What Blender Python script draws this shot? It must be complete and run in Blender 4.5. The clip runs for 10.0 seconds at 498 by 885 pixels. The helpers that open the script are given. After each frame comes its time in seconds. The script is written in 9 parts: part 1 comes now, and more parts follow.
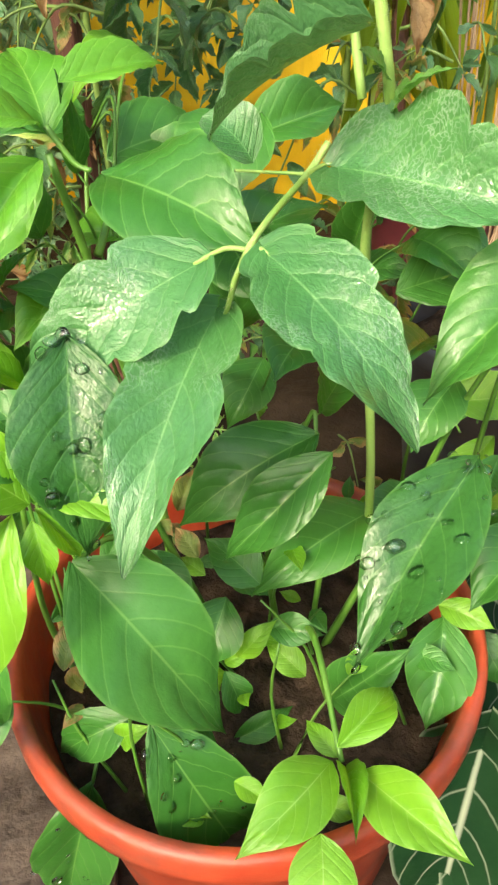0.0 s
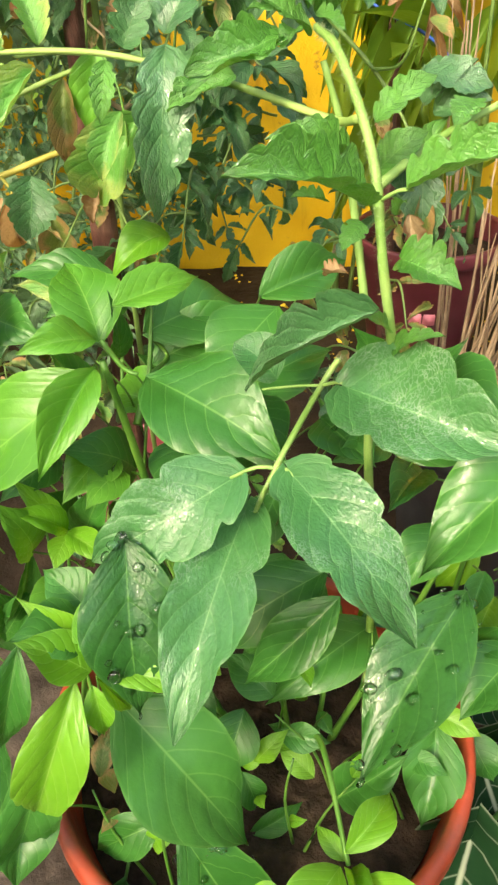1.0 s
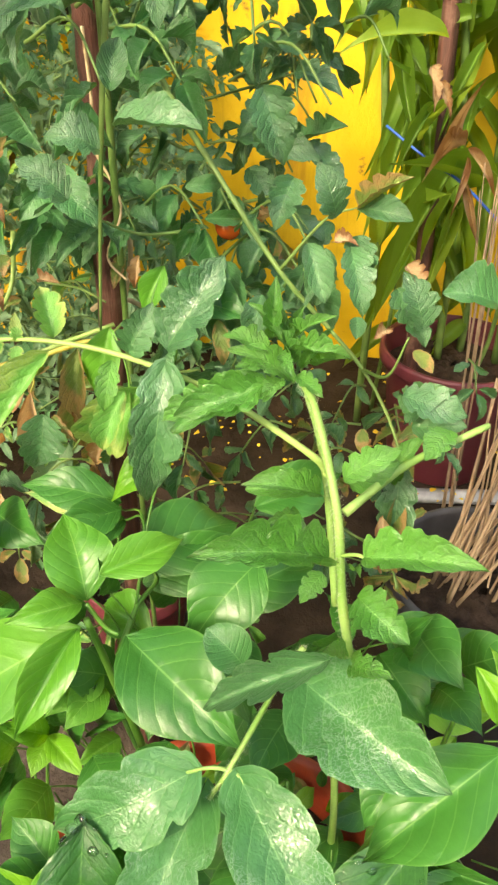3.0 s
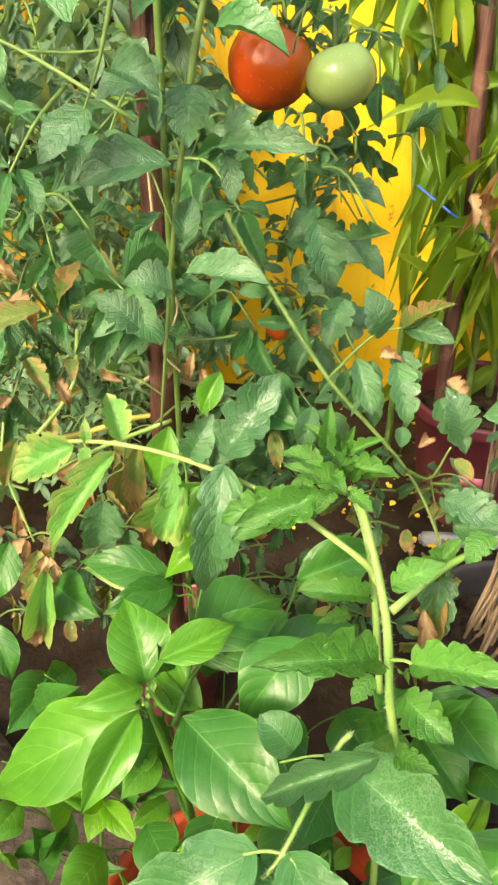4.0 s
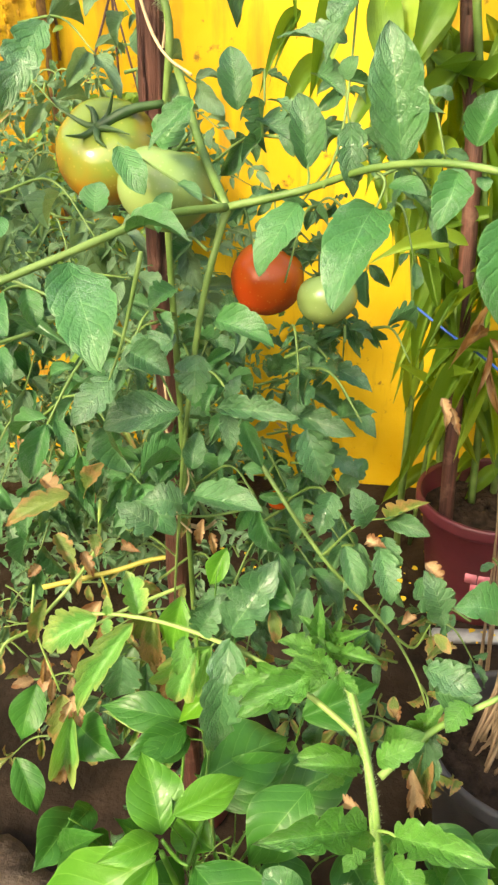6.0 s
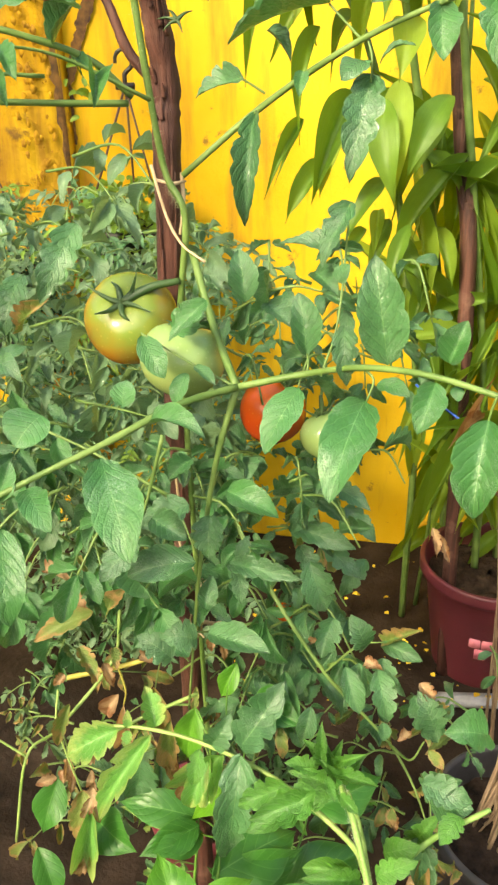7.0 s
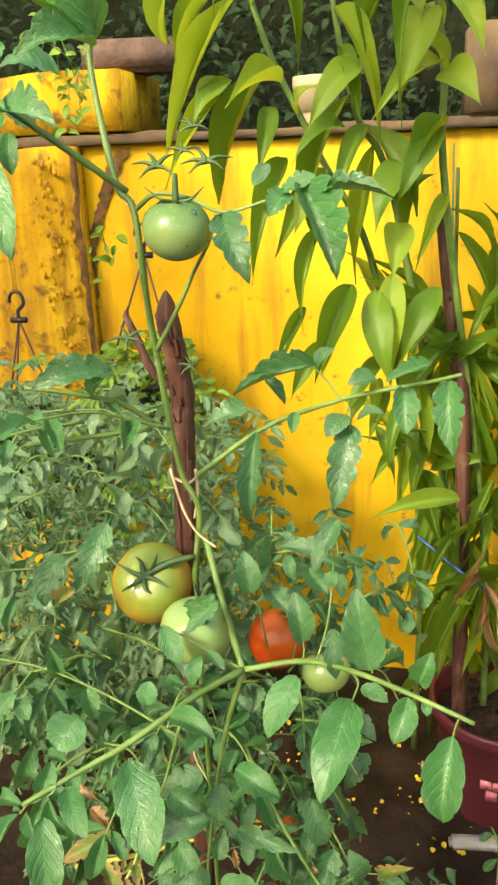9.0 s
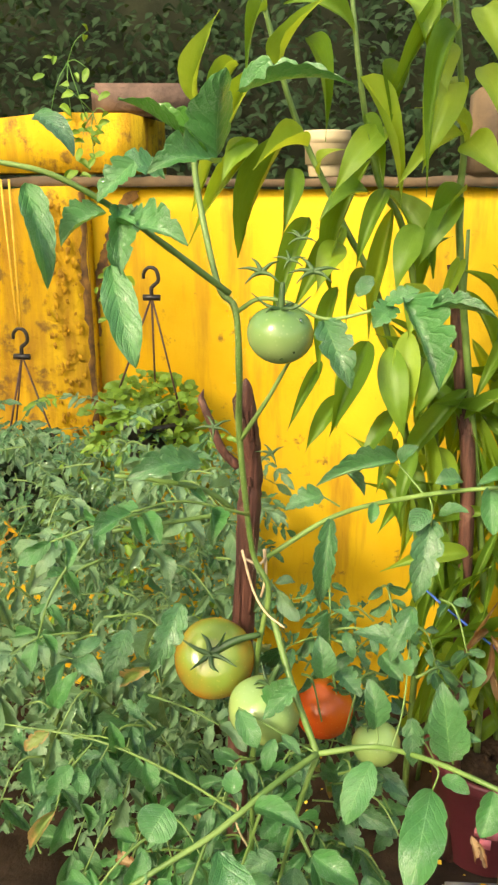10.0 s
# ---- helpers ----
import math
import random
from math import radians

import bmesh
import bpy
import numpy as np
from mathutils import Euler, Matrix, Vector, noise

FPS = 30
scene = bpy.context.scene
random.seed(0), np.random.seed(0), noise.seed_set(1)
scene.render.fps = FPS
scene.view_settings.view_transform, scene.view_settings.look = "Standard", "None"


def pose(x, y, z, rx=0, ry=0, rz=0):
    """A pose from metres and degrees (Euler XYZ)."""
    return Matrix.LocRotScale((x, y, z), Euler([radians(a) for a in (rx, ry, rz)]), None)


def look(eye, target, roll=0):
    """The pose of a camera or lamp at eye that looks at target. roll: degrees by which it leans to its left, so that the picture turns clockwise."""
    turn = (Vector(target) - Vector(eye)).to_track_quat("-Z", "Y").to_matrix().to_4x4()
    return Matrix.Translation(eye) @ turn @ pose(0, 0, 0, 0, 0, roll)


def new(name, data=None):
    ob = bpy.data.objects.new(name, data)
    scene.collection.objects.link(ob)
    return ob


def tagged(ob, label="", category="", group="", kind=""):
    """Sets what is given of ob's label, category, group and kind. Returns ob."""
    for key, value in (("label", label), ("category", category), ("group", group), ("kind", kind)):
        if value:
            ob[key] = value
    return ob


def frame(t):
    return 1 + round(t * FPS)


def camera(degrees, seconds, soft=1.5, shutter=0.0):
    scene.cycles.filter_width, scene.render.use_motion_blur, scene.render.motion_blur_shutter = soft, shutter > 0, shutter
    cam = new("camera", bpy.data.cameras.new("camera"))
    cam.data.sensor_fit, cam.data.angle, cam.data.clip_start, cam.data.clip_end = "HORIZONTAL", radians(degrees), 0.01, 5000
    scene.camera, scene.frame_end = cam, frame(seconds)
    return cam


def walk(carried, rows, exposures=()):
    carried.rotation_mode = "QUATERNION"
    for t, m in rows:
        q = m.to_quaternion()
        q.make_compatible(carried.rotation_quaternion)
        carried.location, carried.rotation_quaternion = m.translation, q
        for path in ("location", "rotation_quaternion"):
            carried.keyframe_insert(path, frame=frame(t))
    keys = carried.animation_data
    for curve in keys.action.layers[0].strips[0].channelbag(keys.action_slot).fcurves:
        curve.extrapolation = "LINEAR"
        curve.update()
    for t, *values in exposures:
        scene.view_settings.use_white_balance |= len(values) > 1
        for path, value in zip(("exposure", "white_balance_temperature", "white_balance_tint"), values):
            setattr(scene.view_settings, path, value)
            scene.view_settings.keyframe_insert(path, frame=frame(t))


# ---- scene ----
cam = camera(36.3, 10.0, soft=2.5)
METRES, EYE, TILT, LEAN, TURN = 0.9, 0.80, -38.0, 2.0, 0.0
ROWS = [
    (0.0, 0.0, 0.0, 0.0, -0.0, 0.0, -0.0),
    (0.5, -0.0412, -0.0448, 0.0577, 0.28, 0.53, -0.13),
    (1.0, -0.0218, -0.0815, 0.1014, -0.68, 1.2, -0.0),
    (1.5, -0.0004, -0.1127, 0.1574, -1.72, 1.78, -1.26),
    (2.0, 0.0117, -0.1224, 0.2161, -1.1, 2.16, -3.12),
    (3.5, 0.0051, -0.1389, 0.3097, 2.68, 3.42, -5.55),
    (4.0, -0.0168, -0.1705, 0.3372, 3.21, 4.22, -5.66),
    (4.5, -0.0115, -0.1919, 0.3505, 3.25, 5.27, -5.41),
    (5.0, -0.0109, -0.2139, 0.3659, 3.62, 6.44, -5.06),
    (5.5, -0.0086, -0.2282, 0.3913, 4.13, 7.66, -5.26),
    (7.0, -0.0063, -0.3424, 0.5037, 5.24, 11.31, -4.96),
    (7.5, -0.0097, -0.3696, 0.5277, 5.13, 12.98, -5.05),
    (8.0, -0.0132, -0.4055, 0.5646, 4.96, 14.46, -5.12),
    (8.5, -0.0119, -0.4469, 0.6041, 5.31, 15.96, -4.88),
    (9.0, 0.0043, -0.4861, 0.6508, 6.43, 17.05, -4.68),
    (9.5, -0.0391, -0.5181, 0.676, 6.31, 18.1, -5.71),
    (10.0, -0.0983, -0.5318, 0.6916, 3.55, 19.01, -5.27),
]
EXPOSURES = [(0.0, 2.10, 7350, 6), (1.0, 1.90, 7500, 6), (2.0, 1.93, 7600, 6), (3.5, 1.93, 7800, 6), (5.5, 1.87, 7900, 6), (7.0, 1.78, 7900, 6), (8.5, 1.58, 7900, 6), (10.0, 1.58, 7900, 6)]
walk(cam, [(t, pose(0, 0, EYE, TILT, LEAN, TURN) @ pose(METRES * x, METRES * y, METRES * z, 90 + pitch, roll, yaw)) for t, x, y, z, yaw, pitch, roll in ROWS], EXPOSURES)

# ---- light ----
world = bpy.data.worlds.new("world")
scene.world = world
world.use_nodes = True
SUN_FROM = Vector((-0.45, -0.72, 0.62)).normalized()
sky = world.node_tree.nodes.new("ShaderNodeTexSky")
sky.sky_type, sky.sun_disc = "NISHITA", False
sky.sun_elevation = math.asin(SUN_FROM.z)
sky.dust_density, sky.air_density = 4.0, 1.3
sky.sun_rotation = math.atan2(SUN_FROM.x, SUN_FROM.y)
world.node_tree.links.new(sky.outputs[0], world.node_tree.nodes["Background"].inputs[0])
world.node_tree.nodes["Background"].inputs[1].default_value = 0.15
sun = new("sun", bpy.data.lights.new("sun", "SUN"))
sun.data.energy, sun.data.angle, sun.data.color = 1.6, radians(8.0), (1.0, 0.92, 0.78)
sun.matrix_world = look(SUN_FROM * 30, (0, 0, 0))


# ---- materials ----
def mat_base(name):
    m = bpy.data.materials.new(name)
    m.use_nodes = True
    nt = m.node_tree
    return m, nt, nt.nodes["Principled BSDF"], nt.nodes["Material Output"]


def nd(nt, kind, **inputs):
    n = nt.nodes.new(kind)
    for key, value in inputs.items():
        n.inputs[key.replace("_", " ")].default_value = value
    return n


def ramp(nt, source, stops):
    r = nt.nodes.new("ShaderNodeValToRGB")
    els = r.color_ramp.elements
    while len(els) < len(stops):
        els.new(0.5)
    for e, (at, col) in zip(els, stops):
        e.position, e.color = at, (*col, 1) if len(col) == 3 else col
    nt.links.new(source, r.inputs[0])
    return r.outputs[0]


def grey(v):
    return (v, v, v)


def mix(nt, fac, a, b, mode="MIX"):
    n = nt.nodes.new("ShaderNodeMix")
    n.data_type, n.blend_type = "RGBA", mode
    for sock, value in ((n.inputs[0], fac), (n.inputs[6], a), (n.inputs[7], b)):
        if isinstance(value, (int, float)):
            sock.default_value = value
        elif isinstance(value, tuple):
            sock.default_value = (*value, 1)
        else:
            nt.links.new(value, sock)
    return n.outputs[2]


def calc(nt, op, a, b=0.0, c=0.0):
    n = nt.nodes.new("ShaderNodeMath")
    n.operation = op
    for sock, value in zip(n.inputs, (a, b, c)):
        if isinstance(value, (int, float)):
            sock.default_value = value
        else:
            nt.links.new(value, sock)
    return n.outputs[0]


def noise_tex(nt, scale, detail=4.0, coords="Object", rough=0.55):
    tc = nt.nodes.new("ShaderNodeTexCoord")
    n = nd(nt, "ShaderNodeTexNoise", Scale=scale, Detail=detail, Roughness=rough)
    nt.links.new(tc.outputs[coords], n.inputs["Vector"])
    return n.outputs[0]


def bump(nt, bsdf, height, strength=0.4, distance=0.002):
    b = nd(nt, "ShaderNodeBump", Strength=strength, Distance=distance)
    nt.links.new(height, b.inputs["Height"])
    nt.links.new(b.outputs[0], bsdf.inputs["Normal"])


# side veins on each half of a blade, and how far they run towards the tip
VEIN_PAIRS, VEIN_SLOPE = 6.5, 2.1


def leaf_material(name, dark, light, vein, rough=0.36, residue_glint=0.0, shine=0.5, through_light=0.26, blotch=None, film=0.0, vein_width=0.013, vein_fac=0.62, parallel=False, rugose=0.0):
    """Leaf skin: mottled green, veins, puckered cells between them, wet patches, pale lines for dried residue and
    painted glints.
    """
    m, nt, bsdf, out = mat_base(name)
    uv = nt.nodes.new("ShaderNodeUVMap")
    sep = nt.nodes.new("ShaderNodeSeparateXYZ")
    nt.links.new(uv.outputs[0], sep.inputs[0])
    across = calc(nt, "MULTIPLY", calc(nt, "ABSOLUTE", calc(nt, "SUBTRACT", sep.outputs[0], 0.5)), 2.0)
    along = sep.outputs[1]
    wob = noise_tex(nt, 11.0, 2.0, "UV")
    phase = calc(nt, "ADD", calc(nt, "SUBTRACT", calc(nt, "MULTIPLY", along, VEIN_PAIRS), calc(nt, "MULTIPLY", calc(nt, "POWER", across, 1.25), VEIN_SLOPE)), calc(nt, "MULTIPLY", calc(nt, "SUBTRACT", wob, 0.5), 0.10))
    tri = calc(nt, "PINGPONG", phase, 0.5)
    if parallel:
        tri = calc(nt, "PINGPONG", calc(nt, "ADD", calc(nt, "MULTIPLY", across, 5.5), calc(nt, "MULTIPLY", wob, 0.3)), 0.5)
    side = ramp(nt, tri, [(0.0, grey(1)), (0.022, grey(0.6)), (0.055, grey(0))])
    mid = ramp(nt, across, [(0.0, grey(1)), (vein_width, grey(0.8)), (vein_width * 2.2, grey(0))])
    margin = ramp(nt, across, [(0.93, grey(0)), (0.985, grey(0.5))])
    lines = calc(nt, "MAXIMUM", calc(nt, "MAXIMUM", mid, margin), calc(nt, "MULTIPLY", side, 0.55))
    info = nt.nodes.new("ShaderNodeObjectInfo")
    isl = nt.nodes.new("ShaderNodeNewGeometry")
    chance = calc(nt, "FRACT", calc(nt, "ADD", info.outputs["Random"], isl.outputs["Random Per Island"]))
    shift = nt.nodes.new("ShaderNodeVectorMath")
    shift.operation = "MULTIPLY_ADD"
    shift.inputs[1].default_value = (0.55, 1.0, 1.0)
    nt.links.new(uv.outputs[0], shift.inputs[0])
    nt.links.new(calc(nt, "MULTIPLY", chance, 17.0), shift.inputs[2])
    at = shift.outputs[0]

    def own_noise(scale, detail, roughness=0.55):
        n = nd(nt, "ShaderNodeTexNoise", Scale=scale, Detail=detail, Roughness=roughness)
        nt.links.new(at, n.inputs["Vector"])
        return n

    big = own_noise(3.5, 3.0).outputs[0]
    mottle = own_noise(15.0, 4.0, 0.65).outputs[0]
    tone = calc(nt, "ADD", calc(nt, "ADD", calc(nt, "MULTIPLY", big, 0.55), calc(nt, "MULTIPLY", mottle, 0.35)), calc(nt, "MULTIPLY", chance, 0.35))
    col = mix(nt, ramp(nt, tone, [(0.25, grey(0)), (0.85, grey(1))]), dark, light)
    col = mix(nt, calc(nt, "MULTIPLY", lines, vein_fac), col, vein)
    if blotch:
        patch = own_noise(2.6, 4.0).outputs[0]
        burnt = calc(nt, "ADD", calc(nt, "MULTIPLY", patch, 0.8), calc(nt, "MULTIPLY", calc(nt, "MAXIMUM", along, across), 0.35))
        col = mix(nt, ramp(nt, burnt, [(0.60, grey(0)), (0.72, grey(1))]), col, blotch)
    warped = mix(nt, 0.10, at, own_noise(9.0, 3.0).outputs[1])
    pucker = own_noise(26.0, 2.0).outputs[0]
    if rugose:
        cells = nd(nt, "ShaderNodeTexVoronoi", Scale=50.0)
        cells.feature = "SMOOTH_F1"
        cells.inputs["Smoothness"].default_value = 0.6
        nt.links.new(warped, cells.inputs["Vector"])
        pucker = calc(nt, "ADD", calc(nt, "MULTIPLY", pucker, 0.35), calc(nt, "MULTIPLY", cells.outputs[0], -0.9))
        seam = ramp(nt, cells.outputs[0], [(0.45, grey(0)), (0.80, grey(1))])
        col = mix(nt, calc(nt, "MULTIPLY", seam, 0.30), col, (dark[0] * 0.7, dark[1] * 0.7, dark[2] * 0.7))
    # pale colour lines: dried residue, and wet sky glints painted in with it
    if residue_glint:
        vor = nd(nt, "ShaderNodeTexVoronoi", Scale=34.0)
        vor.feature = "DISTANCE_TO_EDGE"
        nt.links.new(mix(nt, 0.16, at, own_noise(11.0, 3.0).outputs[1]), vor.inputs["Vector"])
        thin = ramp(nt, vor.outputs[0], [(0.0, grey(1)), (0.045, grey(0.45)), (0.12, grey(0))])
        zone = own_noise(2.6, 2.0).outputs[0]
        outer = calc(nt, "MAXIMUM", calc(nt, "MULTIPLY", across, 0.8), along)
        area = ramp(nt, calc(nt, "ADD", zone, calc(nt, "MULTIPLY", outer, 0.22)), [(0.60, grey(0)), (0.80, grey(1))])
        pale_lines = calc(nt, "MULTIPLY", calc(nt, "MULTIPLY", thin, area), residue_glint)
        col = mix(nt, calc(nt, "MULTIPLY", pale_lines, 0.85), col, (0.60, 0.70, 0.60))
    groove = ramp(nt, tri, [(0.0, grey(1)), (0.06, grey(0.6)), (0.20, grey(0))])
    height = calc(nt, "ADD", calc(nt, "MULTIPLY", groove, -0.22 - 0.40 * rugose), calc(nt, "MULTIPLY", pucker, 0.22 + 0.30 * rugose))
    height = calc(nt, "ADD", height, calc(nt, "MULTIPLY", own_noise(70.0, 3.0).outputs[0], 0.16))
    if film:
        pool = ramp(nt, calc(nt, "ADD", own_noise(4.5, 3.0).outputs[0], calc(nt, "MULTIPLY", along, 0.14)), [(0.46, grey(0.05)), (0.62, grey(1))])
        nt.links.new(calc(nt, "MULTIPLY", pool, film), bsdf.inputs["Coat Weight"])
        wavy = nd(nt, "ShaderNodeBump", Strength=0.35 + 0.45 * min(rugose, 1.0), Distance=0.0016)
        beads = own_noise(34.0, 2.0, 0.5).outputs[0]
        nt.links.new(calc(nt, "ADD", calc(nt, "MULTIPLY", pucker, 0.5), calc(nt, "MULTIPLY", beads, 0.6)), wavy.inputs["Height"])
        nt.links.new(wavy.outputs[0], bsdf.inputs["Coat Normal"])
        bsdf.inputs["Coat Roughness"].default_value = 0.09
        bsdf.inputs["Coat IOR"].default_value = 1.42 + 0.33 * min(2 * rugose, 1.0)
    nt.links.new(col, bsdf.inputs["Base Color"])
    nt.links.new(calc(nt, "ADD", calc(nt, "MULTIPLY", big, 0.25), rough - 0.12), bsdf.inputs["Roughness"])
    bsdf.inputs["Specular IOR Level"].default_value = shine
    bump(nt, bsdf, height, 0.48 + 0.22 * rugose, 0.0020)
    trans = nd(nt, "ShaderNodeBsdfTranslucent")
    nt.links.new(mix(nt, 0.5, col, (light[0] * 2.2, light[1] * 1.6, light[2] * 0.5)), trans.inputs[0])
    ms = nd(nt, "ShaderNodeMixShader", Fac=through_light)
    nt.links.new(bsdf.outputs[0], ms.inputs[1])
    nt.links.new(trans.outputs[0], ms.inputs[2])
    nt.links.new(ms.outputs[0], out.inputs[0])
    return m


def plain_material(name, a, b, rough=0.6, scale=8.0, bump_scale=40.0, strength=0.3, distance=0.002, metal=0.0, stains=None, coords="Object", shine=0.5):
    m, nt, bsdf, out = mat_base(name)
    n1 = noise_tex(nt, scale, 5.0, coords)
    col = mix(nt, ramp(nt, n1, [(0.35, grey(0)), (0.68, grey(1))]), a, b)
    if stains:
        n2 = noise_tex(nt, scale * 0.35, 6.0, coords, 0.65)
        col = mix(nt, ramp(nt, n2, [(0.5, grey(0)), (0.66, grey(1))]), col, stains)
    n3 = noise_tex(nt, bump_scale, 6.0, coords)
    nt.links.new(col, bsdf.inputs["Base Color"])
    nt.links.new(calc(nt, "ADD", calc(nt, "MULTIPLY", n1, 0.3), rough - 0.15), bsdf.inputs["Roughness"])
    bsdf.inputs["Metallic"].default_value = metal
    bsdf.inputs["Specular IOR Level"].default_value = shine
    bump(nt, bsdf, n3, strength, distance)
    return m


M_PEPPER = leaf_material("pepper_leaf", (0.022, 0.118, 0.017), (0.056, 0.218, 0.036), (0.22, 0.46, 0.11), 0.36, film=0.22, vein_fac=0.5, shine=0.42)
M_PEPPER_YOUNG = leaf_material("young_pepper_leaf", (0.076, 0.28, 0.014), (0.175, 0.43, 0.032), (0.36, 0.58, 0.14), 0.36, through_light=0.36, film=0.2)
M_PEPPER_MID = leaf_material("fresh_pepper_leaf", (0.046, 0.200, 0.016), (0.112, 0.335, 0.034), (0.28, 0.52, 0.11), 0.36, through_light=0.3, film=0.22, vein_fac=0.55)
M_PEPPER_WET = leaf_material("wet_pepper_leaf", (0.016, 0.088, 0.016), (0.042, 0.168, 0.032), (0.13, 0.31, 0.07), 0.34, film=0.3, rugose=0.15, shine=0.45)
M_TOMATO = leaf_material("tomato_leaf", (0.034, 0.150, 0.037), (0.072, 0.236, 0.073), (0.20, 0.42, 0.15), 0.44, residue_glint=0.36, film=0.52, rugose=0.40, shine=0.40)
M_TOMATO_DARK = leaf_material("old_tomato_leaf", (0.021, 0.092, 0.032), (0.078, 0.222, 0.080), (0.17, 0.34, 0.12), 0.42, residue_glint=0.28, film=0.75, rugose=0.6, through_light=0.2, shine=0.40)
M_TOMATO_YOUNG = leaf_material("young_tomato_leaf", (0.050, 0.200, 0.030), (0.115, 0.340, 0.058), (0.23, 0.48, 0.12), 0.38, residue_glint=0.15, through_light=0.28, rugose=0.9, film=0.75, shine=0.40)
M_TOMATO_PALE = leaf_material("pale_tomato_leaf", (0.085, 0.29, 0.05), (0.17, 0.42, 0.10), (0.36, 0.55, 0.20), 0.40, residue_glint=0.3, rugose=0.6, film=0.6, blotch=(0.34, 0.46, 0.12), shine=0.28)
M_WITHERED = leaf_material("withered_leaf", (0.055, 0.14, 0.03), (0.19, 0.25, 0.06), (0.24, 0.28, 0.10), 0.5, blotch=(0.36, 0.22, 0.09), film=0.5, through_light=0.18, rugose=0.5, shine=0.28)
M_HUSK = leaf_material("dead_leaf", (0.29, 0.18, 0.09), (0.62, 0.46, 0.28), (0.6, 0.46, 0.3), 0.7, blotch=(0.22, 0.095, 0.045), through_light=0.2, rugose=0.5)
M_STRAP = leaf_material("strap_leaf", (0.052, 0.140, 0.014), (0.152, 0.290, 0.032), (0.17, 0.33, 0.05), 0.42, through_light=0.42, vein_fac=0.5, parallel=True)
M_STRAP_LIGHT = leaf_material("light_strap_leaf", (0.13, 0.275, 0.024), (0.29, 0.44, 0.062), (0.30, 0.43, 0.11), 0.42, through_light=0.45, vein_fac=0.45, parallel=True)
M_VEINED = leaf_material("white_veined_leaf", (0.008, 0.035, 0.014), (0.018, 0.062, 0.022), (0.40, 0.47, 0.34), 0.34, vein_width=0.028, vein_fac=0.9, shine=0.12)
M_BASKET_LEAF = leaf_material("basket_leaf", (0.068, 0.17, 0.018), (0.19, 0.34, 0.036), (0.16, 0.30, 0.05), 0.45)
M_GREY_LEAF = leaf_material("grey_leaf", (0.058, 0.145, 0.062), (0.165, 0.300, 0.155), (0.24, 0.36, 0.21), 0.45, film=0.7, rugose=0.5, shine=0.28)
# base colour kept very dark so the hedge reads as shaded
M_SHADE_LEAF = leaf_material("shade_dark_leaf", (0.018, 0.038, 0.020), (0.036, 0.066, 0.032), (0.05, 0.09, 0.035), 0.9, shine=0.08)
M_TOMATO_STEM = plain_material("tomato_stem", (0.085, 0.165, 0.035), (0.17, 0.27, 0.07), 0.5, 30.0, 500.0, 0.5, 0.001)
M_YOUNG_STEM = plain_material("young_tomato_stem", (0.16, 0.31, 0.06), (0.27, 0.42, 0.12), 0.5, 30.0, 500.0, 0.5, 0.001)
M_SEPAL = plain_material("dark_sepal", (0.022, 0.060, 0.016), (0.055, 0.115, 0.030), 0.5, 30.0, 300.0, 0.4, 0.001)
M_HAIR = plain_material("stem_hair", (0.42, 0.52, 0.30), (0.55, 0.62, 0.42), 0.6, 30.0, 400.0)
M_PALE_STEM = plain_material("pale_stem", (0.20, 0.33, 0.07), (0.31, 0.43, 0.13), 0.5, 30.0, 400.0, 0.4, 0.001)
M_YELLOW_STEM = plain_material("yellowed_stem", (0.34, 0.31, 0.045), (0.50, 0.45, 0.10), 0.5, 30.0, 400.0, 0.4, 0.001)
M_PEPPER_STEM = plain_material("pepper_stem", (0.05, 0.16, 0.02), (0.11, 0.25, 0.035), 0.45, 25.0, 300.0, 0.3, 0.001)
M_TWINE = plain_material("twine", (0.52, 0.38, 0.22), (0.68, 0.54, 0.36), 0.9, 60.0, 400.0, 0.6, 0.001)
M_POT = plain_material("terracotta_paint", (0.36, 0.042, 0.018), (0.50, 0.080, 0.032), 0.45, 22.0, 70.0, 0.4, 0.003, stains=(0.20, 0.055, 0.035))
M_MAROON = plain_material("maroon_plastic", (0.12, 0.022, 0.030), (0.19, 0.040, 0.052), 0.4, 6.0, 50.0, 0.2, 0.002, stains=(0.10, 0.035, 0.035))
M_SOIL = plain_material("potting_soil", (0.018, 0.012, 0.008), (0.070, 0.045, 0.031), 0.9, 40.0, 120.0, 1.0, 0.006, shine=0.15)
M_GROUND = plain_material("wet_earth", (0.012, 0.008, 0.006), (0.045, 0.031, 0.022), 0.62, 7.0, 45.0, 0.8, 0.008, stains=(0.010, 0.007, 0.005), shine=0.12)
M_TOP = plain_material("weathered_plaster", (0.055, 0.040, 0.028), (0.20, 0.13, 0.065), 0.9, 5.0, 60.0, 0.6, 0.005, stains=(0.055, 0.045, 0.035))
M_BRICK = plain_material("old_brick", (0.07, 0.042, 0.032), (0.15, 0.095, 0.072), 0.85, 20.0, 70.0, 0.8, 0.005)
M_BLACK = plain_material("black_plastic", (0.012, 0.010, 0.010), (0.030, 0.024, 0.022), 0.45, 20.0, 80.0, 0.2, 0.001)
M_GREYPOT = plain_material("dark_grey_plastic", (0.030, 0.030, 0.036), (0.075, 0.075, 0.088), 0.5, 14.0, 60.0, 0.3, 0.002, stains=(0.06, 0.045, 0.035))
M_CORD = plain_material("brown_cord", (0.05, 0.022, 0.016), (0.09, 0.04, 0.028), 0.6, 30.0, 200.0, 0.3, 0.001)
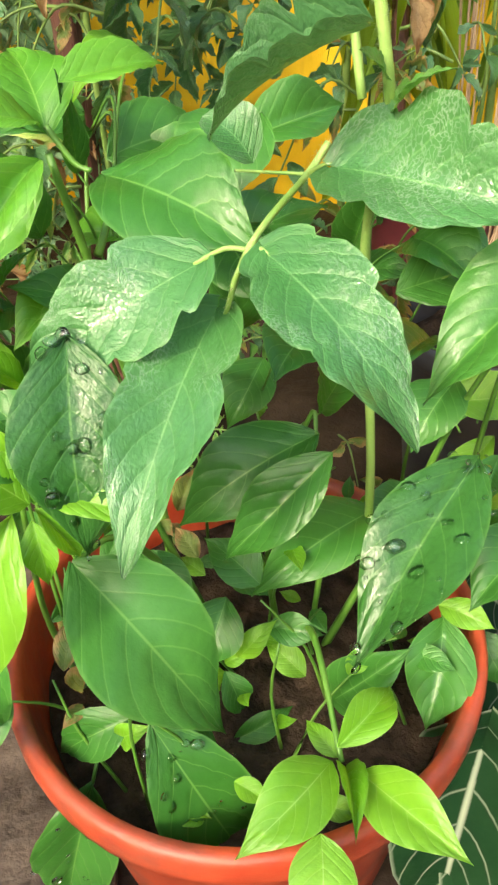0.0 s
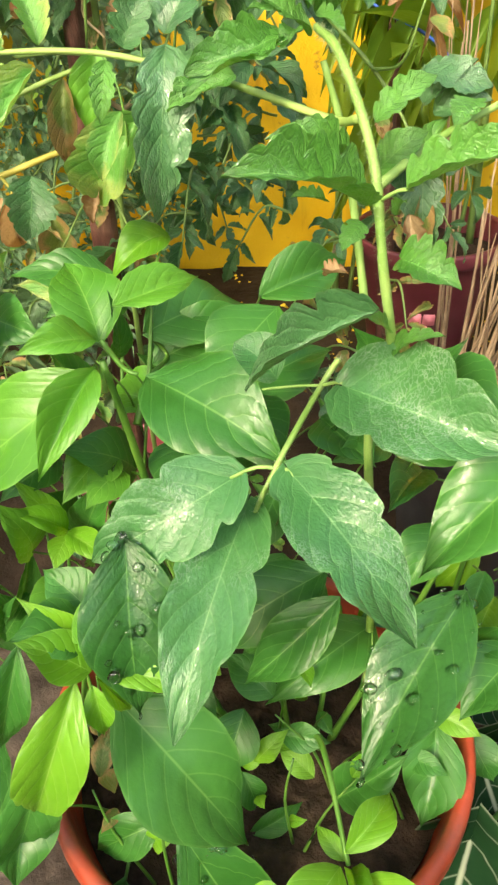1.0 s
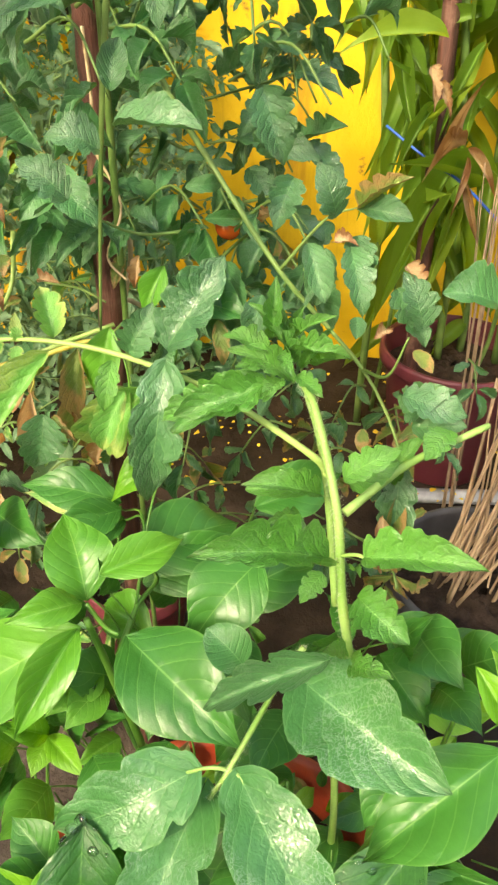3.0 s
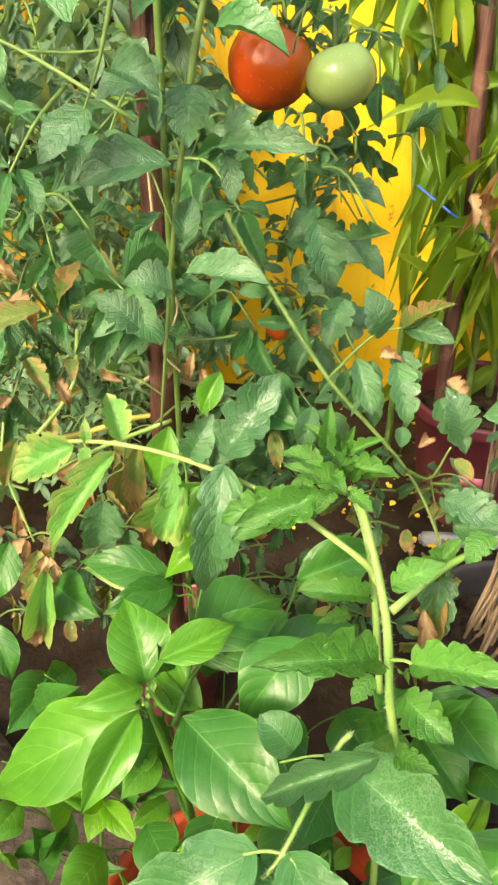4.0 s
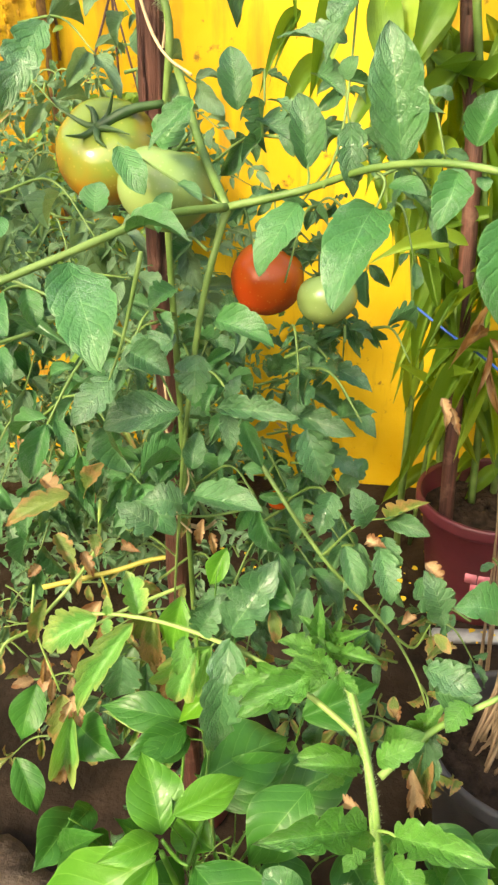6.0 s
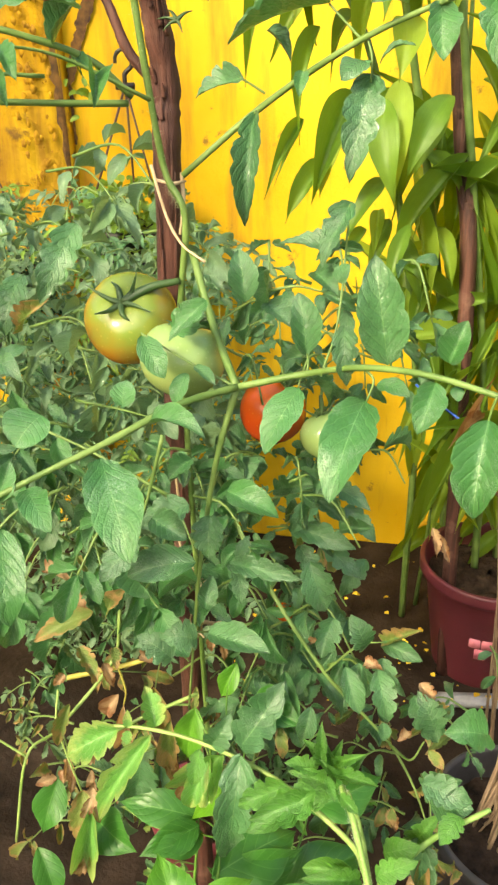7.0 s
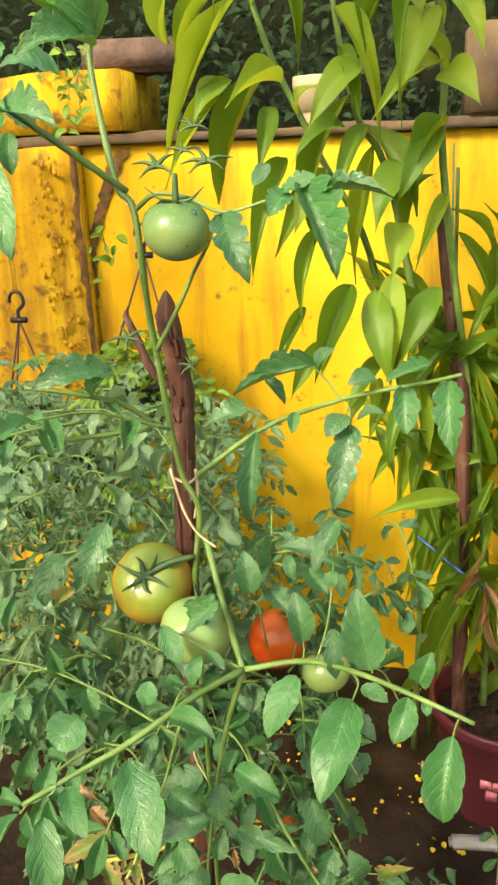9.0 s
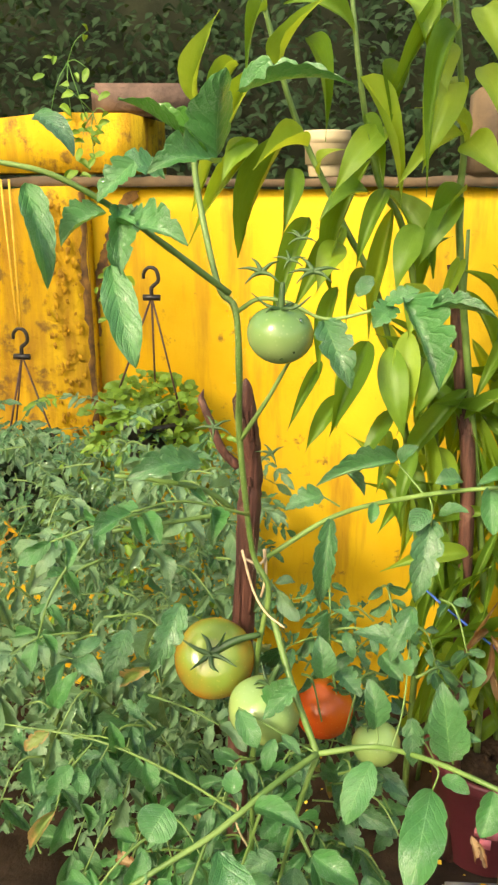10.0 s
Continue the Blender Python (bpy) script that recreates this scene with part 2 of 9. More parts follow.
M_YELLOW_CORD = plain_material("yellow_cord", (0.75, 0.42, 0.03), (0.85, 0.55, 0.08), 0.6, 60.0, 300.0, 0.4, 0.001)
M_BLUE = plain_material("blue_cord", (0.02, 0.08, 0.42), (0.03, 0.13, 0.55), 0.5, 30.0, 200.0, 0.3, 0.001)
M_STRAW = plain_material("dry_straw", (0.30, 0.20, 0.12), (0.50, 0.36, 0.23), 0.8, 30.0, 200.0, 0.5, 0.001)
# near-black green: the darkness behind the hedge, put into the colour
M_BACKDROP_SHADE = plain_material("backdrop_shade", (0.012, 0.016, 0.010), (0.040, 0.045, 0.026), 0.9, 4.0, 30.0, 0.8, 0.01, shine=0.1)
M_PINK = plain_material("pink_print", (0.80, 0.22, 0.28), (0.88, 0.30, 0.36), 0.5, 20.0, 100.0)
M_STONE = plain_material("grey_paver", (0.20, 0.20, 0.22), (0.50, 0.51, 0.53), 0.6, 12.0, 60.0, 0.5, 0.004)
M_CREAM = plain_material("cream_plaster", (0.34, 0.27, 0.16), (0.46, 0.38, 0.24), 0.7, 12.0, 60.0, 0.4, 0.004, stains=(0.42, 0.26, 0.18))
# dark brown for peeled base coat, with the groove's shadow mixed into it
M_PEELED_SHADE = plain_material("peeled_shade_strip", (0.05, 0.024, 0.010), (0.24, 0.12, 0.028), 0.9, 30.0, 90.0, 0.8, 0.004)
M_FLAKE = plain_material("plaster_flake", (0.36, 0.18, 0.010), (0.60, 0.33, 0.008), 0.85, 30.0, 90.0, 0.6, 0.003)
M_PAVING = plain_material("worn_paving", (0.036, 0.027, 0.020), (0.135, 0.102, 0.078), 0.6, 18.0, 50.0, 1.0, 0.008, stains=(0.035, 0.022, 0.016), shine=0.3)
M_ADDED_WALL = plain_material("added_wall_plaster", (0.15, 0.14, 0.12), (0.26, 0.245, 0.21), 0.85, 3.0, 40.0, 0.5, 0.004, stains=(0.09, 0.085, 0.07))
M_PETAL = plain_material("yellow_petal", (0.70, 0.42, 0.02), (0.80, 0.58, 0.05), 0.6, 20.0, 100.0)


def bark_material():
    m, nt, bsdf, out = mat_base("brown_bark")
    tc = nt.nodes.new("ShaderNodeTexCoord")
    stretch = nt.nodes.new("ShaderNodeMapping")
    stretch.inputs["Scale"].default_value = (90.0, 90.0, 7.0)
    nt.links.new(tc.outputs["Object"], stretch.inputs[0])
    grain = nd(nt, "ShaderNodeTexNoise", Scale=1.0, Detail=6.0, Roughness=0.65)
    nt.links.new(stretch.outputs[0], grain.inputs["Vector"])
    patch = noise_tex(nt, 22.0, 4.0)
    col = mix(nt, ramp(nt, grain.outputs[0], [(0.35, grey(0)), (0.65, grey(1))]), (0.030, 0.011, 0.009), (0.125, 0.048, 0.034))
    col = mix(nt, calc(nt, "MULTIPLY", ramp(nt, patch, [(0.56, grey(0)), (0.66, grey(1))]), 0.6), col, (0.22, 0.12, 0.085))
    nt.links.new(col, bsdf.inputs["Base Color"])
    bsdf.inputs["Roughness"].default_value = 0.62
    bump(nt, bsdf, grain.outputs[0], 0.9, 0.005)
    return m


M_BARK = bark_material()


def yellow_wall_material(name, dirt):
    m, nt, bsdf, out = mat_base(name)
    tc = nt.nodes.new("ShaderNodeTexCoord")
    stretch = nt.nodes.new("ShaderNodeMapping")
    stretch.inputs["Scale"].default_value = (7.0, 7.0, 0.9)
    nt.links.new(tc.outputs["Object"], stretch.inputs[0])
    runs = nd(nt, "ShaderNodeTexNoise", Scale=1.6, Detail=6.0, Roughness=0.6)
    nt.links.new(stretch.outputs[0], runs.inputs["Vector"])
    spots = noise_tex(nt, 16.0, 6.0, "Object", 0.7)
    tone = noise_tex(nt, 2.2, 4.0)
    col = mix(nt, ramp(nt, tone, [(0.3, grey(0)), (0.7, grey(1))]), (0.58, 0.325, 0.006), (0.72, 0.485, 0.028))
    col = mix(nt, calc(nt, "MULTIPLY", ramp(nt, runs.outputs[0], [(0.52 - 0.08 * dirt, grey(0)), (0.70 - 0.08 * dirt, grey(1))]), 0.7), col, (0.27, 0.115, 0.016))
    col = mix(nt, calc(nt, "MULTIPLY", ramp(nt, spots, [(0.62 - 0.08 * dirt, grey(0)), (0.70 - 0.05 * dirt, grey(1))]), 0.75), col, (0.12, 0.06, 0.024))
    nt.links.new(col, bsdf.inputs["Base Color"])
    bsdf.inputs["Roughness"].default_value = 0.75
    bsdf.inputs["Specular IOR Level"].default_value = 0.25
    bump(nt, bsdf, spots, 0.6 + 0.3 * dirt, 0.008 + 0.006 * dirt)
    return m


M_WALL = yellow_wall_material("yellow_limewash", 0.0)
M_WALL_WORN = yellow_wall_material("peeling_yellow_limewash", 1.0)


def fruit_material(name, side, top, speck, low=0.25, high=0.9):
    m, nt, bsdf, out = mat_base(name)
    tc = nt.nodes.new("ShaderNodeTexCoord")
    sep = nt.nodes.new("ShaderNodeSeparateXYZ")
    nt.links.new(tc.outputs["Generated"], sep.inputs[0])
    blot = noise_tex(nt, 25.0, 4.0)
    h = calc(nt, "ADD", sep.outputs[2], calc(nt, "MULTIPLY", calc(nt, "SUBTRACT", blot, 0.5), 0.7))
    col = mix(nt, ramp(nt, h, [(low, grey(0)), (high, grey(1))]), side, top)
    dots = nd(nt, "ShaderNodeTexVoronoi", Scale=220.0)
    nt.links.new(tc.outputs["Object"], dots.inputs["Vector"])
    col = mix(nt, calc(nt, "MULTIPLY", ramp(nt, dots.outputs[0], [(0.1, grey(1)), (0.22, grey(0))]), 0.3), col, speck)
    nt.links.new(col, bsdf.inputs["Base Color"])
    bsdf.inputs["Roughness"].default_value = 0.22
    bsdf.inputs["Subsurface Weight"].default_value = 0.15
    bsdf.inputs["Subsurface Radius"].default_value = (0.006, 0.004, 0.002)
    bump(nt, bsdf, noise_tex(nt, 35.0, 2.0), 0.15, 0.002)
    return m


M_FRUIT_GREEN = fruit_material("unripe_tomato_skin", (0.22, 0.31, 0.12), (0.11, 0.21, 0.065), (0.32, 0.42, 0.18))
M_FRUIT_PALE = fruit_material("pale_tomato_skin", (0.25, 0.34, 0.11), (0.22, 0.34, 0.12), (0.38, 0.47, 0.22))
M_FRUIT_RED = fruit_material("ripe_tomato_skin", (0.42, 0.050, 0.009), (0.50, 0.10, 0.012), (0.56, 0.24, 0.05))
M_FRUIT_TURNING = fruit_material("ripening_tomato_skin", (0.38, 0.140, 0.008), (0.165, 0.235, 0.04), (0.44, 0.36, 0.09), 0.50, 0.95)


def water_material():
    m, nt, bsdf, out = mat_base("water")
    nt.nodes.remove(bsdf)
    clear = nd(nt, "ShaderNodeBsdfTransparent", Color=(0.93, 0.97, 0.94, 1))
    gloss = nd(nt, "ShaderNodeBsdfGlossy", Roughness=0.04)
    rim = nd(nt, "ShaderNodeFresnel", IOR=1.45)
    ms = nd(nt, "ShaderNodeMixShader")
    nt.links.new(rim.outputs[0], ms.inputs[0])
    nt.links.new(clear.outputs[0], ms.inputs[1])
    nt.links.new(gloss.outputs[0], ms.inputs[2])
    nt.links.new(ms.outputs[0], out.inputs[0])
    return m


M_WATER = water_material()


# ---- building blocks ----
def mesh_of(name, bm, material, smooth=True):
    me = bpy.data.meshes.new(name)
    bm.to_mesh(me)
    bm.free()
    me.materials.append(material)
    if smooth:
        me.polygons.foreach_set("use_smooth", [True] * len(me.polygons))
    return me


def part(name, bm, material, parent=None, label="", smooth=True):
    ob = new(name, mesh_of(name, bm, material, smooth))
    if parent is not None:
        ob.parent = parent
        ob.matrix_parent_inverse = offset_of(parent)
    if label:
        tagged(ob, label)
    return ob


def offset_of(ob):
    """What takes world places into a thing's or a part's own space."""
    return Matrix.Translation(-Vector(ob.location)) if ob.parent is None else Matrix.Identity(4)


def thing(name, base, label, category, group=""):
    ob = new(name)
    ob.location = base
    ob.empty_display_size = 0.05
    return tagged(ob, label, category, group)


def smooth_line(pts, steps=5):
    p = [Vector(q) for q in pts]
    if len(p) < 3:
        return [p[0].lerp(p[-1], i / steps) for i in range(steps + 1)]
    p = [2 * p[0] - p[1]] + p + [2 * p[-1] - p[-2]]
    line = []
    for i in range(1, len(p) - 2):
        a, b, c, d = p[i - 1:i + 3]
        for k in range(steps):
            t = k / steps
            line.append(0.5 * (2 * b + (c - a) * t + (2 * a - 5 * b + 4 * c - d) * t * t + (3 * b - a - 3 * c + d) * t ** 3))
    return line + [p[-2]]


def tube(bm, pts, r0, r1, sides=8, steps=5, knots=0.0, seed=0):
    """A round stalk along pts, from radius r0 to r1, closed at both ends."""
    rng = random.Random(seed)
    line = smooth_line(pts, steps)
    n = len(line)
    rings = []
    up = Vector((0.31, 0.22, 0.92))
    for i, q in enumerate(line):
        way = (line[min(i + 1, n - 1)] - line[max(i - 1, 0)]).normalized()
        a = way.cross(up)
        a = a.normalized() if a.length > 0.05 else way.cross(Vector((1, 0, 0))).normalized()
        b = way.cross(a)
        r = r0 + (r1 - r0) * i / (n - 1)
        r *= 1 + knots * (rng.random() - 0.5)
        rings.append([bm.verts.new(q + (a * math.cos(w) + b * math.sin(w)) * r * (1 + knots * 0.4 * (rng.random() - 0.5)))
                      for w in (2 * math.pi * k / sides for k in range(sides))])
    for p, q in zip(rings, rings[1:]):
        for k in range(sides):
            bm.faces.new((p[k], p[(k + 1) % sides], q[(k + 1) % sides], q[k]))
    bm.faces.new(rings[0][::-1])
    bm.faces.new(rings[-1])
    return line


OUTLINES = {"pepper": (0.84, 1.22), "strap": (0.66, 1.30), "round": (0.52, 0.55), "arrow": (0.34, 1.05), "elliptic": (0.62, 0.80), "tomato": (0.50, 0.95), "lobed": (0.50, 0.92)}
NOTCH = {"tomato": 0.30, "lobed": 0.46, "elliptic": 0.17}


def half_width(kind, v, phase, spread):
    """Half the blade's width at v of its length; the broadest place is 0.5."""
    p, q = OUTLINES[kind]
    top = p / (p + q)
    w = 0.5 * (max(v, 0.0) ** p * max(1 - v, 0.0) ** q) / (top ** p * (1 - top) ** q)
    if kind in ("pepper", "strap"):
        w *= 1 - 0.42 * v ** 5
    if kind == "pepper":
        w *= 1 + 0.025 * math.sin(9 * v + 6 * phase)
    if kind in NOTCH:
        s = (v ** 0.85) * spread + phase
        lobe = s % 1.0
        size = 0.35 + 0.85 * abs(math.sin(12.9 * math.floor(s) + 7.1 * phase))
        dip = max(0.0, 1 - lobe / 0.34) ** 1.2 + 0.55 * max(0.0, (lobe - 0.80) / 0.20) ** 2
        tooth = (s * 2.6 + phase) % 1.0
        w *= 1 - NOTCH[kind] * size * dip * min(1.0, v * 6) * (1 - v) ** 0.35 - (0.07 if kind == "lobed" else 0.03) * max(0.0, 1 - tooth / 0.5) * (1 - 0.6 * v)
    return w


def blade(bm, kind, seed, place, rows=18, cols=4, arch=0.06, fold=0.10, ripple=0.02, twist=0.0):
    """One leaf blade: unit length along y, unit width along x, put at the matrix place."""
    rng = random.Random(seed)
    uv = bm.loops.layers.uv.verify()
    ph = [rng.random(), rng.random()]
    spread = [rng.uniform(3.6, 4.8) if kind == "lobed" else rng.uniform(2.1, 3.3) for _ in range(2)]
    w1, w2, w3 = rng.uniform(0, 6.3), rng.uniform(0, 6.3), rng.uniform(0.7, 1.3)
    bend = rng.uniform(-0.07, 0.07)
    heart = {"tomato": 0.09, "lobed": 0.05, "arrow": 0.2, "pepper": 0.02}.get(kind, 0.0)
    curl = rng.uniform(0.0, 0.10)
    quilt = {"lobed": 0.022, "tomato": 0.018, "elliptic": 0.018, "pepper": 0.022}.get(kind, 0.010)
    grid = []
    for j in range(rows + 1):
        v = j / rows
        row = []
        for i in range(-cols, cols + 1):
            u = i / cols
            hw = max(half_width(kind, v, ph[int(i > 0)], spread[int(i > 0)]), 0.004)
            a = abs(u)
            x = u * hw + bend * math.sin(math.pi * v)
            y = v - (heart * a * (1 - v) ** 2.5) + (0.07 * a * v * (1 - v))
            cup = a - 0.45 * a * a if kind == "pepper" else 1.3 * a * a / (a + 0.3)
            z = fold * cup * hw * 2 * w3 + arch * 4 * v * (1 - v)
            z -= curl * max(0.0, v - 0.62) ** 2 * 4
            z += ripple * a * a * math.sin(v * 11 + w1 + 2.2 * (i > 0)) + 0.35 * ripple * math.sin(v * 5 + w2)
            z -= quilt * math.cos(2 * math.pi * (v * VEIN_PAIRS - VEIN_SLOPE * a ** 1.25)) * a * (1 - 0.75 * a) * 1.8
            z += twist * u * hw * (v - 0.3) * 2
            row.append((bm.verts.new(place @ Vector((x, y, z))), (u * 0.5 + 0.5, v)))
        grid.append(row)
    for j in range(rows):
        for i in range(2 * cols):
            q = (grid[j][i], grid[j][i + 1], grid[j + 1][i + 1], grid[j + 1][i])
            f = bm.faces.new([c[0] for c in q])
            f.smooth = True
            for loop, c in zip(f.loops, q):
                loop[uv].uv = c[1]


BLADES = {}


def blade_mesh(kind, seed, material, variants=5, **shape):
    key = (kind, seed % variants, material.name, tuple(sorted(shape.items())))
    if key not in BLADES:
        bm = bmesh.new()
        rows, cols = {"pepper": (26, 5), "tomato": (44, 5), "lobed": (46, 4), "elliptic": (32, 4), "strap": (20, 3)}.get(kind, (16, 4))
        blade(bm, kind, seed % variants + 11, Matrix.Identity(4), rows, cols, **shape)
        BLADES[key] = mesh_of(kind + "_blade", bm, material)
    return BLADES[key]


def facing(base, tip, face=None, stray=0.0, k=0):
    """The way that a leaf's upper side looks: partly up, partly towards the open front."""
    if face is not None:
        return Vector(face)
    mid = (Vector(base) + Vector(tip)) / 2
    front = (Vector((0.03, -0.05, mid.z + 0.33)) - mid).normalized()
    return front * 0.62 + Vector((0, 0, 0.38)) + stray * Vector((math.sin(k * 2.4), 0.6 * math.sin(k * 5.1), math.sin(k * 3.7)))


def leaf_pose(base, tip, width, face=None, stray=0.0, k=0):
    base, tip = Vector(base), Vector(tip)
    y = tip - base
    length = y.length
    y = y / length
    n = facing(base, tip, face, stray, k)
    x = y.cross(n).normalized()
    z = x.cross(y)
    rot = Matrix((x, y, z)).transposed().to_4x4()
    return Matrix.Translation(base) @ rot @ Matrix.Diagonal((width, length, length, 1))


COUNT = [0]


def leaf(plant, base, tip, width, material, kind="pepper", face=None, name="leaf", arch=None, fold=None, ripple=0.02, twist=None, label="", stray=0.12):
    COUNT[0] += 1
    k = COUNT[0]
    arch = (0.05, 0.09, 0.14)[k % 3] if arch is None else arch
    fold = (0.08, 0.17, 0.28)[(k // 3) % 3] if fold is None else fold
    twist = (-0.25, 0.0, 0.25)[(k // 2) % 3] if twist is None else twist
    base, tip = Vector(base), Vector(tip)
    if kind in ("strap", "lobed"):
        width *= 0.84
    if kind == "pepper":
        width *= 0.92
        short = width / 0.60 - (tip - base).length
        if short > 0:
            # a broad leaf on a short line reaches on towards the open front, or away from it
            tip = tip + (Vector((0.0, -0.15, tip.z + 0.25)) - tip).normalized() * short * (0.9 if tip.y <= base.y else -0.9)
    ob = new(name, blade_mesh(kind, k * 3, material, arch=arch, fold=fold, ripple=ripple, twist=twist))
    ob.parent = plant
    ob.matrix_basis = offset_of(plant) @ leaf_pose(base, tip, width, face, stray, k)
    if label:
        tagged(ob, label)
    return ob


def stalks(plant, name, material, runs, label="", sides=8):
    """Stalks as parts of their own; runs: (points, first radius, last radius)."""
    thin = 0.84 if material is M_TOMATO_STEM else 0.92
    for k, (pts, r0, r1) in enumerate(runs):
        bm = bmesh.new()
        tube(bm, pts, r0 * thin, r1 * thin, sides, 6, 0.14, k)
        part("branch" if name == "stem" and k else name, bm, material, plant, label)


# open lanes between the leaves, towards the wall, the stake and the ripe fruit: start, end, radius
LANES = []


def lane(start, end, radius):
    LANES.append((Vector(start), Vector(end), radius))


lane((0.031, 0.460, 0.969), (0.096, 2.000, 0.462), 0.024)
lane((0.040, 0.460, 0.932), (0.142, 2.000, 0.280), 0.035)
lane((0.023, 0.460, 0.997), (0.056, 2.000, 0.600), 0.024)
lane((0.059, 0.460, 0.900), (0.236, 2.000, 0.117), 0.030)
lane((0.015, 0.460, 1.031), (0.065, 2.000, 0.555), 0.024)
lane((0.025, 0.460, 0.986), (0.112, 2.000, 0.340), 0.035)
lane((0.033, 0.460, 0.944), (0.153, 2.000, 0.135), 0.030)
lane((-0.000, 0.460, 0.985), (-0.010, 2.000, 0.334), 0.028)
lane((0.016, 0.460, 1.046), (0.054, 2.000, 0.447), 0.024)
lane((0.029, 0.460, 0.997), (0.116, 2.000, 0.211), 0.035)
lane((0.040, 0.460, 0.959), (0.163, 1.960, 0.050), 0.030)
lane((0.040, 0.460, 1.109), (0.138, 2.000, 0.245), 0.035)
lane((0.046, 0.460, 1.076), (0.164, 2.000, 0.091), 0.030)
lane((-0.030, 0.460, 1.094), (-0.048, 0.690, 1.059), 0.038)
lane((-0.032, 0.460, 1.109), (-0.053, 0.690, 1.055), 0.038)
lane((-0.034, 0.460, 1.157), (-0.060, 0.690, 1.054), 0.030)
lane((0.002, 0.460, 1.086), (0.002, 0.640, 1.055), 0.026)
lane((0.004, 0.460, 1.100), (0.003, 0.640, 1.053), 0.026)
lane((-0.090, 0.460, 1.090), (-0.143, 0.690, 1.053), 0.014)
lane((-0.087, 0.460, 1.048), (-0.138, 0.690, 0.987), 0.014)
lane((-0.086, 0.460, 1.008), (-0.136, 0.690, 0.924), 0.014)
lane((-0.086, 0.460, 0.960), (-0.136, 0.690, 0.848), 0.012)
lane((-0.088, 0.460, 1.101), (-0.142, 0.690, 1.042), 0.014)
lane((-0.087, 0.460, 1.043), (-0.140, 0.690, 0.951), 0.014)
lane((-0.077, 0.460, 0.993), (-0.132, 0.690, 0.932), 0.014)
lane((0.045, 0.500, 1.020), (0.160, 1.600, 0.000), 0.045)
lane((0.030, 0.500, 0.940), (0.120, 2.050, 0.170), 0.045)
lane((0.045, 0.500, 1.045), (0.165, 2.050, 0.080), 0.045)
lane((0.110, 0.500, 1.020), (0.340, 1.570, 0.100), 0.050)
lane((-0.167, 0.460, 0.733), (-0.220, 0.645, 0.679), 0.022)
lane((-0.160, 0.460, 0.750), (-0.218, 0.645, 0.682), 0.022)
lane((-0.143, 0.460, 0.818), (-0.218, 0.645, 0.685), 0.022)
lane((-0.114, 0.460, 0.812), (-0.197, 0.708, 0.629), 0.022)
lane((-0.125, 0.460, 0.726), (-0.184, 0.708, 0.624), 0.022)
lane((-0.118, 0.460, 0.807), (-0.188, 0.778, 0.730), 0.022)
lane((-0.094, 0.460, 0.817), (-0.142, 0.738, 0.756), 0.022)
lane((-0.082, 0.460, 0.903), (-0.159, 0.768, 0.750), 0.022)
lane((-0.069, 0.460, 0.897), (-0.130, 0.738, 0.754), 0.022)
lane((-0.135, 0.460, 0.787), (-0.200, 0.708, 0.716), 0.022)
lane((-0.154, 0.460, 0.841), (-0.254, 0.688, 0.690), 0.022)
lane((-0.116, 0.460, 0.862), (-0.200, 0.708, 0.712), 0.022)
lane((-0.160, 0.500, 0.756), (-0.212, 0.708, 0.710), 0.026)
lane((-0.127, 0.500, 0.764), (-0.168, 0.718, 0.720), 0.026)
lane((-0.154, 0.500, 0.771), (-0.211, 0.708, 0.710), 0.026)
lane((-0.120, 0.500, 0.779), (-0.165, 0.718, 0.718), 0.026)
lane((-0.137, 0.500, 0.807), (-0.205, 0.708, 0.712), 0.026)
lane((-0.117, 0.500, 0.814), (-0.177, 0.708, 0.721), 0.026)
lane((-0.185, 0.500, 0.809), (-0.277, 0.698, 0.675), 0.026)
lane((-0.113, 0.500, 0.846), (-0.179, 0.718, 0.719), 0.026)
lane((-0.140, 0.500, 0.858), (-0.207, 0.708, 0.718), 0.026)
lane((-0.106, 0.500, 0.872), (-0.160, 0.718, 0.732), 0.026)
lane((-0.108, 0.500, 0.901), (-0.175, 0.768, 0.747), 0.026)
lane((-0.085, 0.500, 0.896), (-0.132, 0.738, 0.757), 0.026)
lane((-0.106, 0.500, 0.844), (-0.177, 0.768, 0.743), 0.026)
lane((-0.134, 0.500, 0.745), (-0.202, 0.708, 0.622), 0.026)
lane((-0.081, 0.500, 0.874), (-0.134, 0.748, 0.795), 0.026)
lane((0.153, 1.300, 1.404), (0.178, 1.520, 1.400), 0.035)
lane((0.164, 1.300, 1.322), (0.191, 1.520, 1.304), 0.035)
lane((0.176, 1.300, 1.236), (0.205, 1.520, 1.203), 0.035)
lane((0.188, 1.300, 1.145), (0.219, 1.520, 1.097), 0.035)
lane((0.207, 1.300, 1.039), (0.241, 1.520, 0.972), 0.035)
lane((0.164, 1.300, 1.396), (0.193, 1.520, 1.366), 0.035)
lane((0.178, 1.300, 1.284), (0.210, 1.520, 1.235), 0.035)
lane((0.195, 1.300, 1.165), (0.229, 1.520, 1.097), 0.035)
lane((0.211, 1.300, 1.040), (0.248, 1.520, 0.950), 0.035)
lane((0.159, 1.300, 1.387), (0.184, 1.520, 1.388), 0.035)
lane((0.175, 1.300, 1.268), (0.204, 1.520, 1.249), 0.035)
lane((0.193, 1.300, 1.139), (0.224, 1.520, 1.098), 0.035)
lane((0.209, 1.300, 1.038), (0.243, 1.520, 0.978), 0.035)


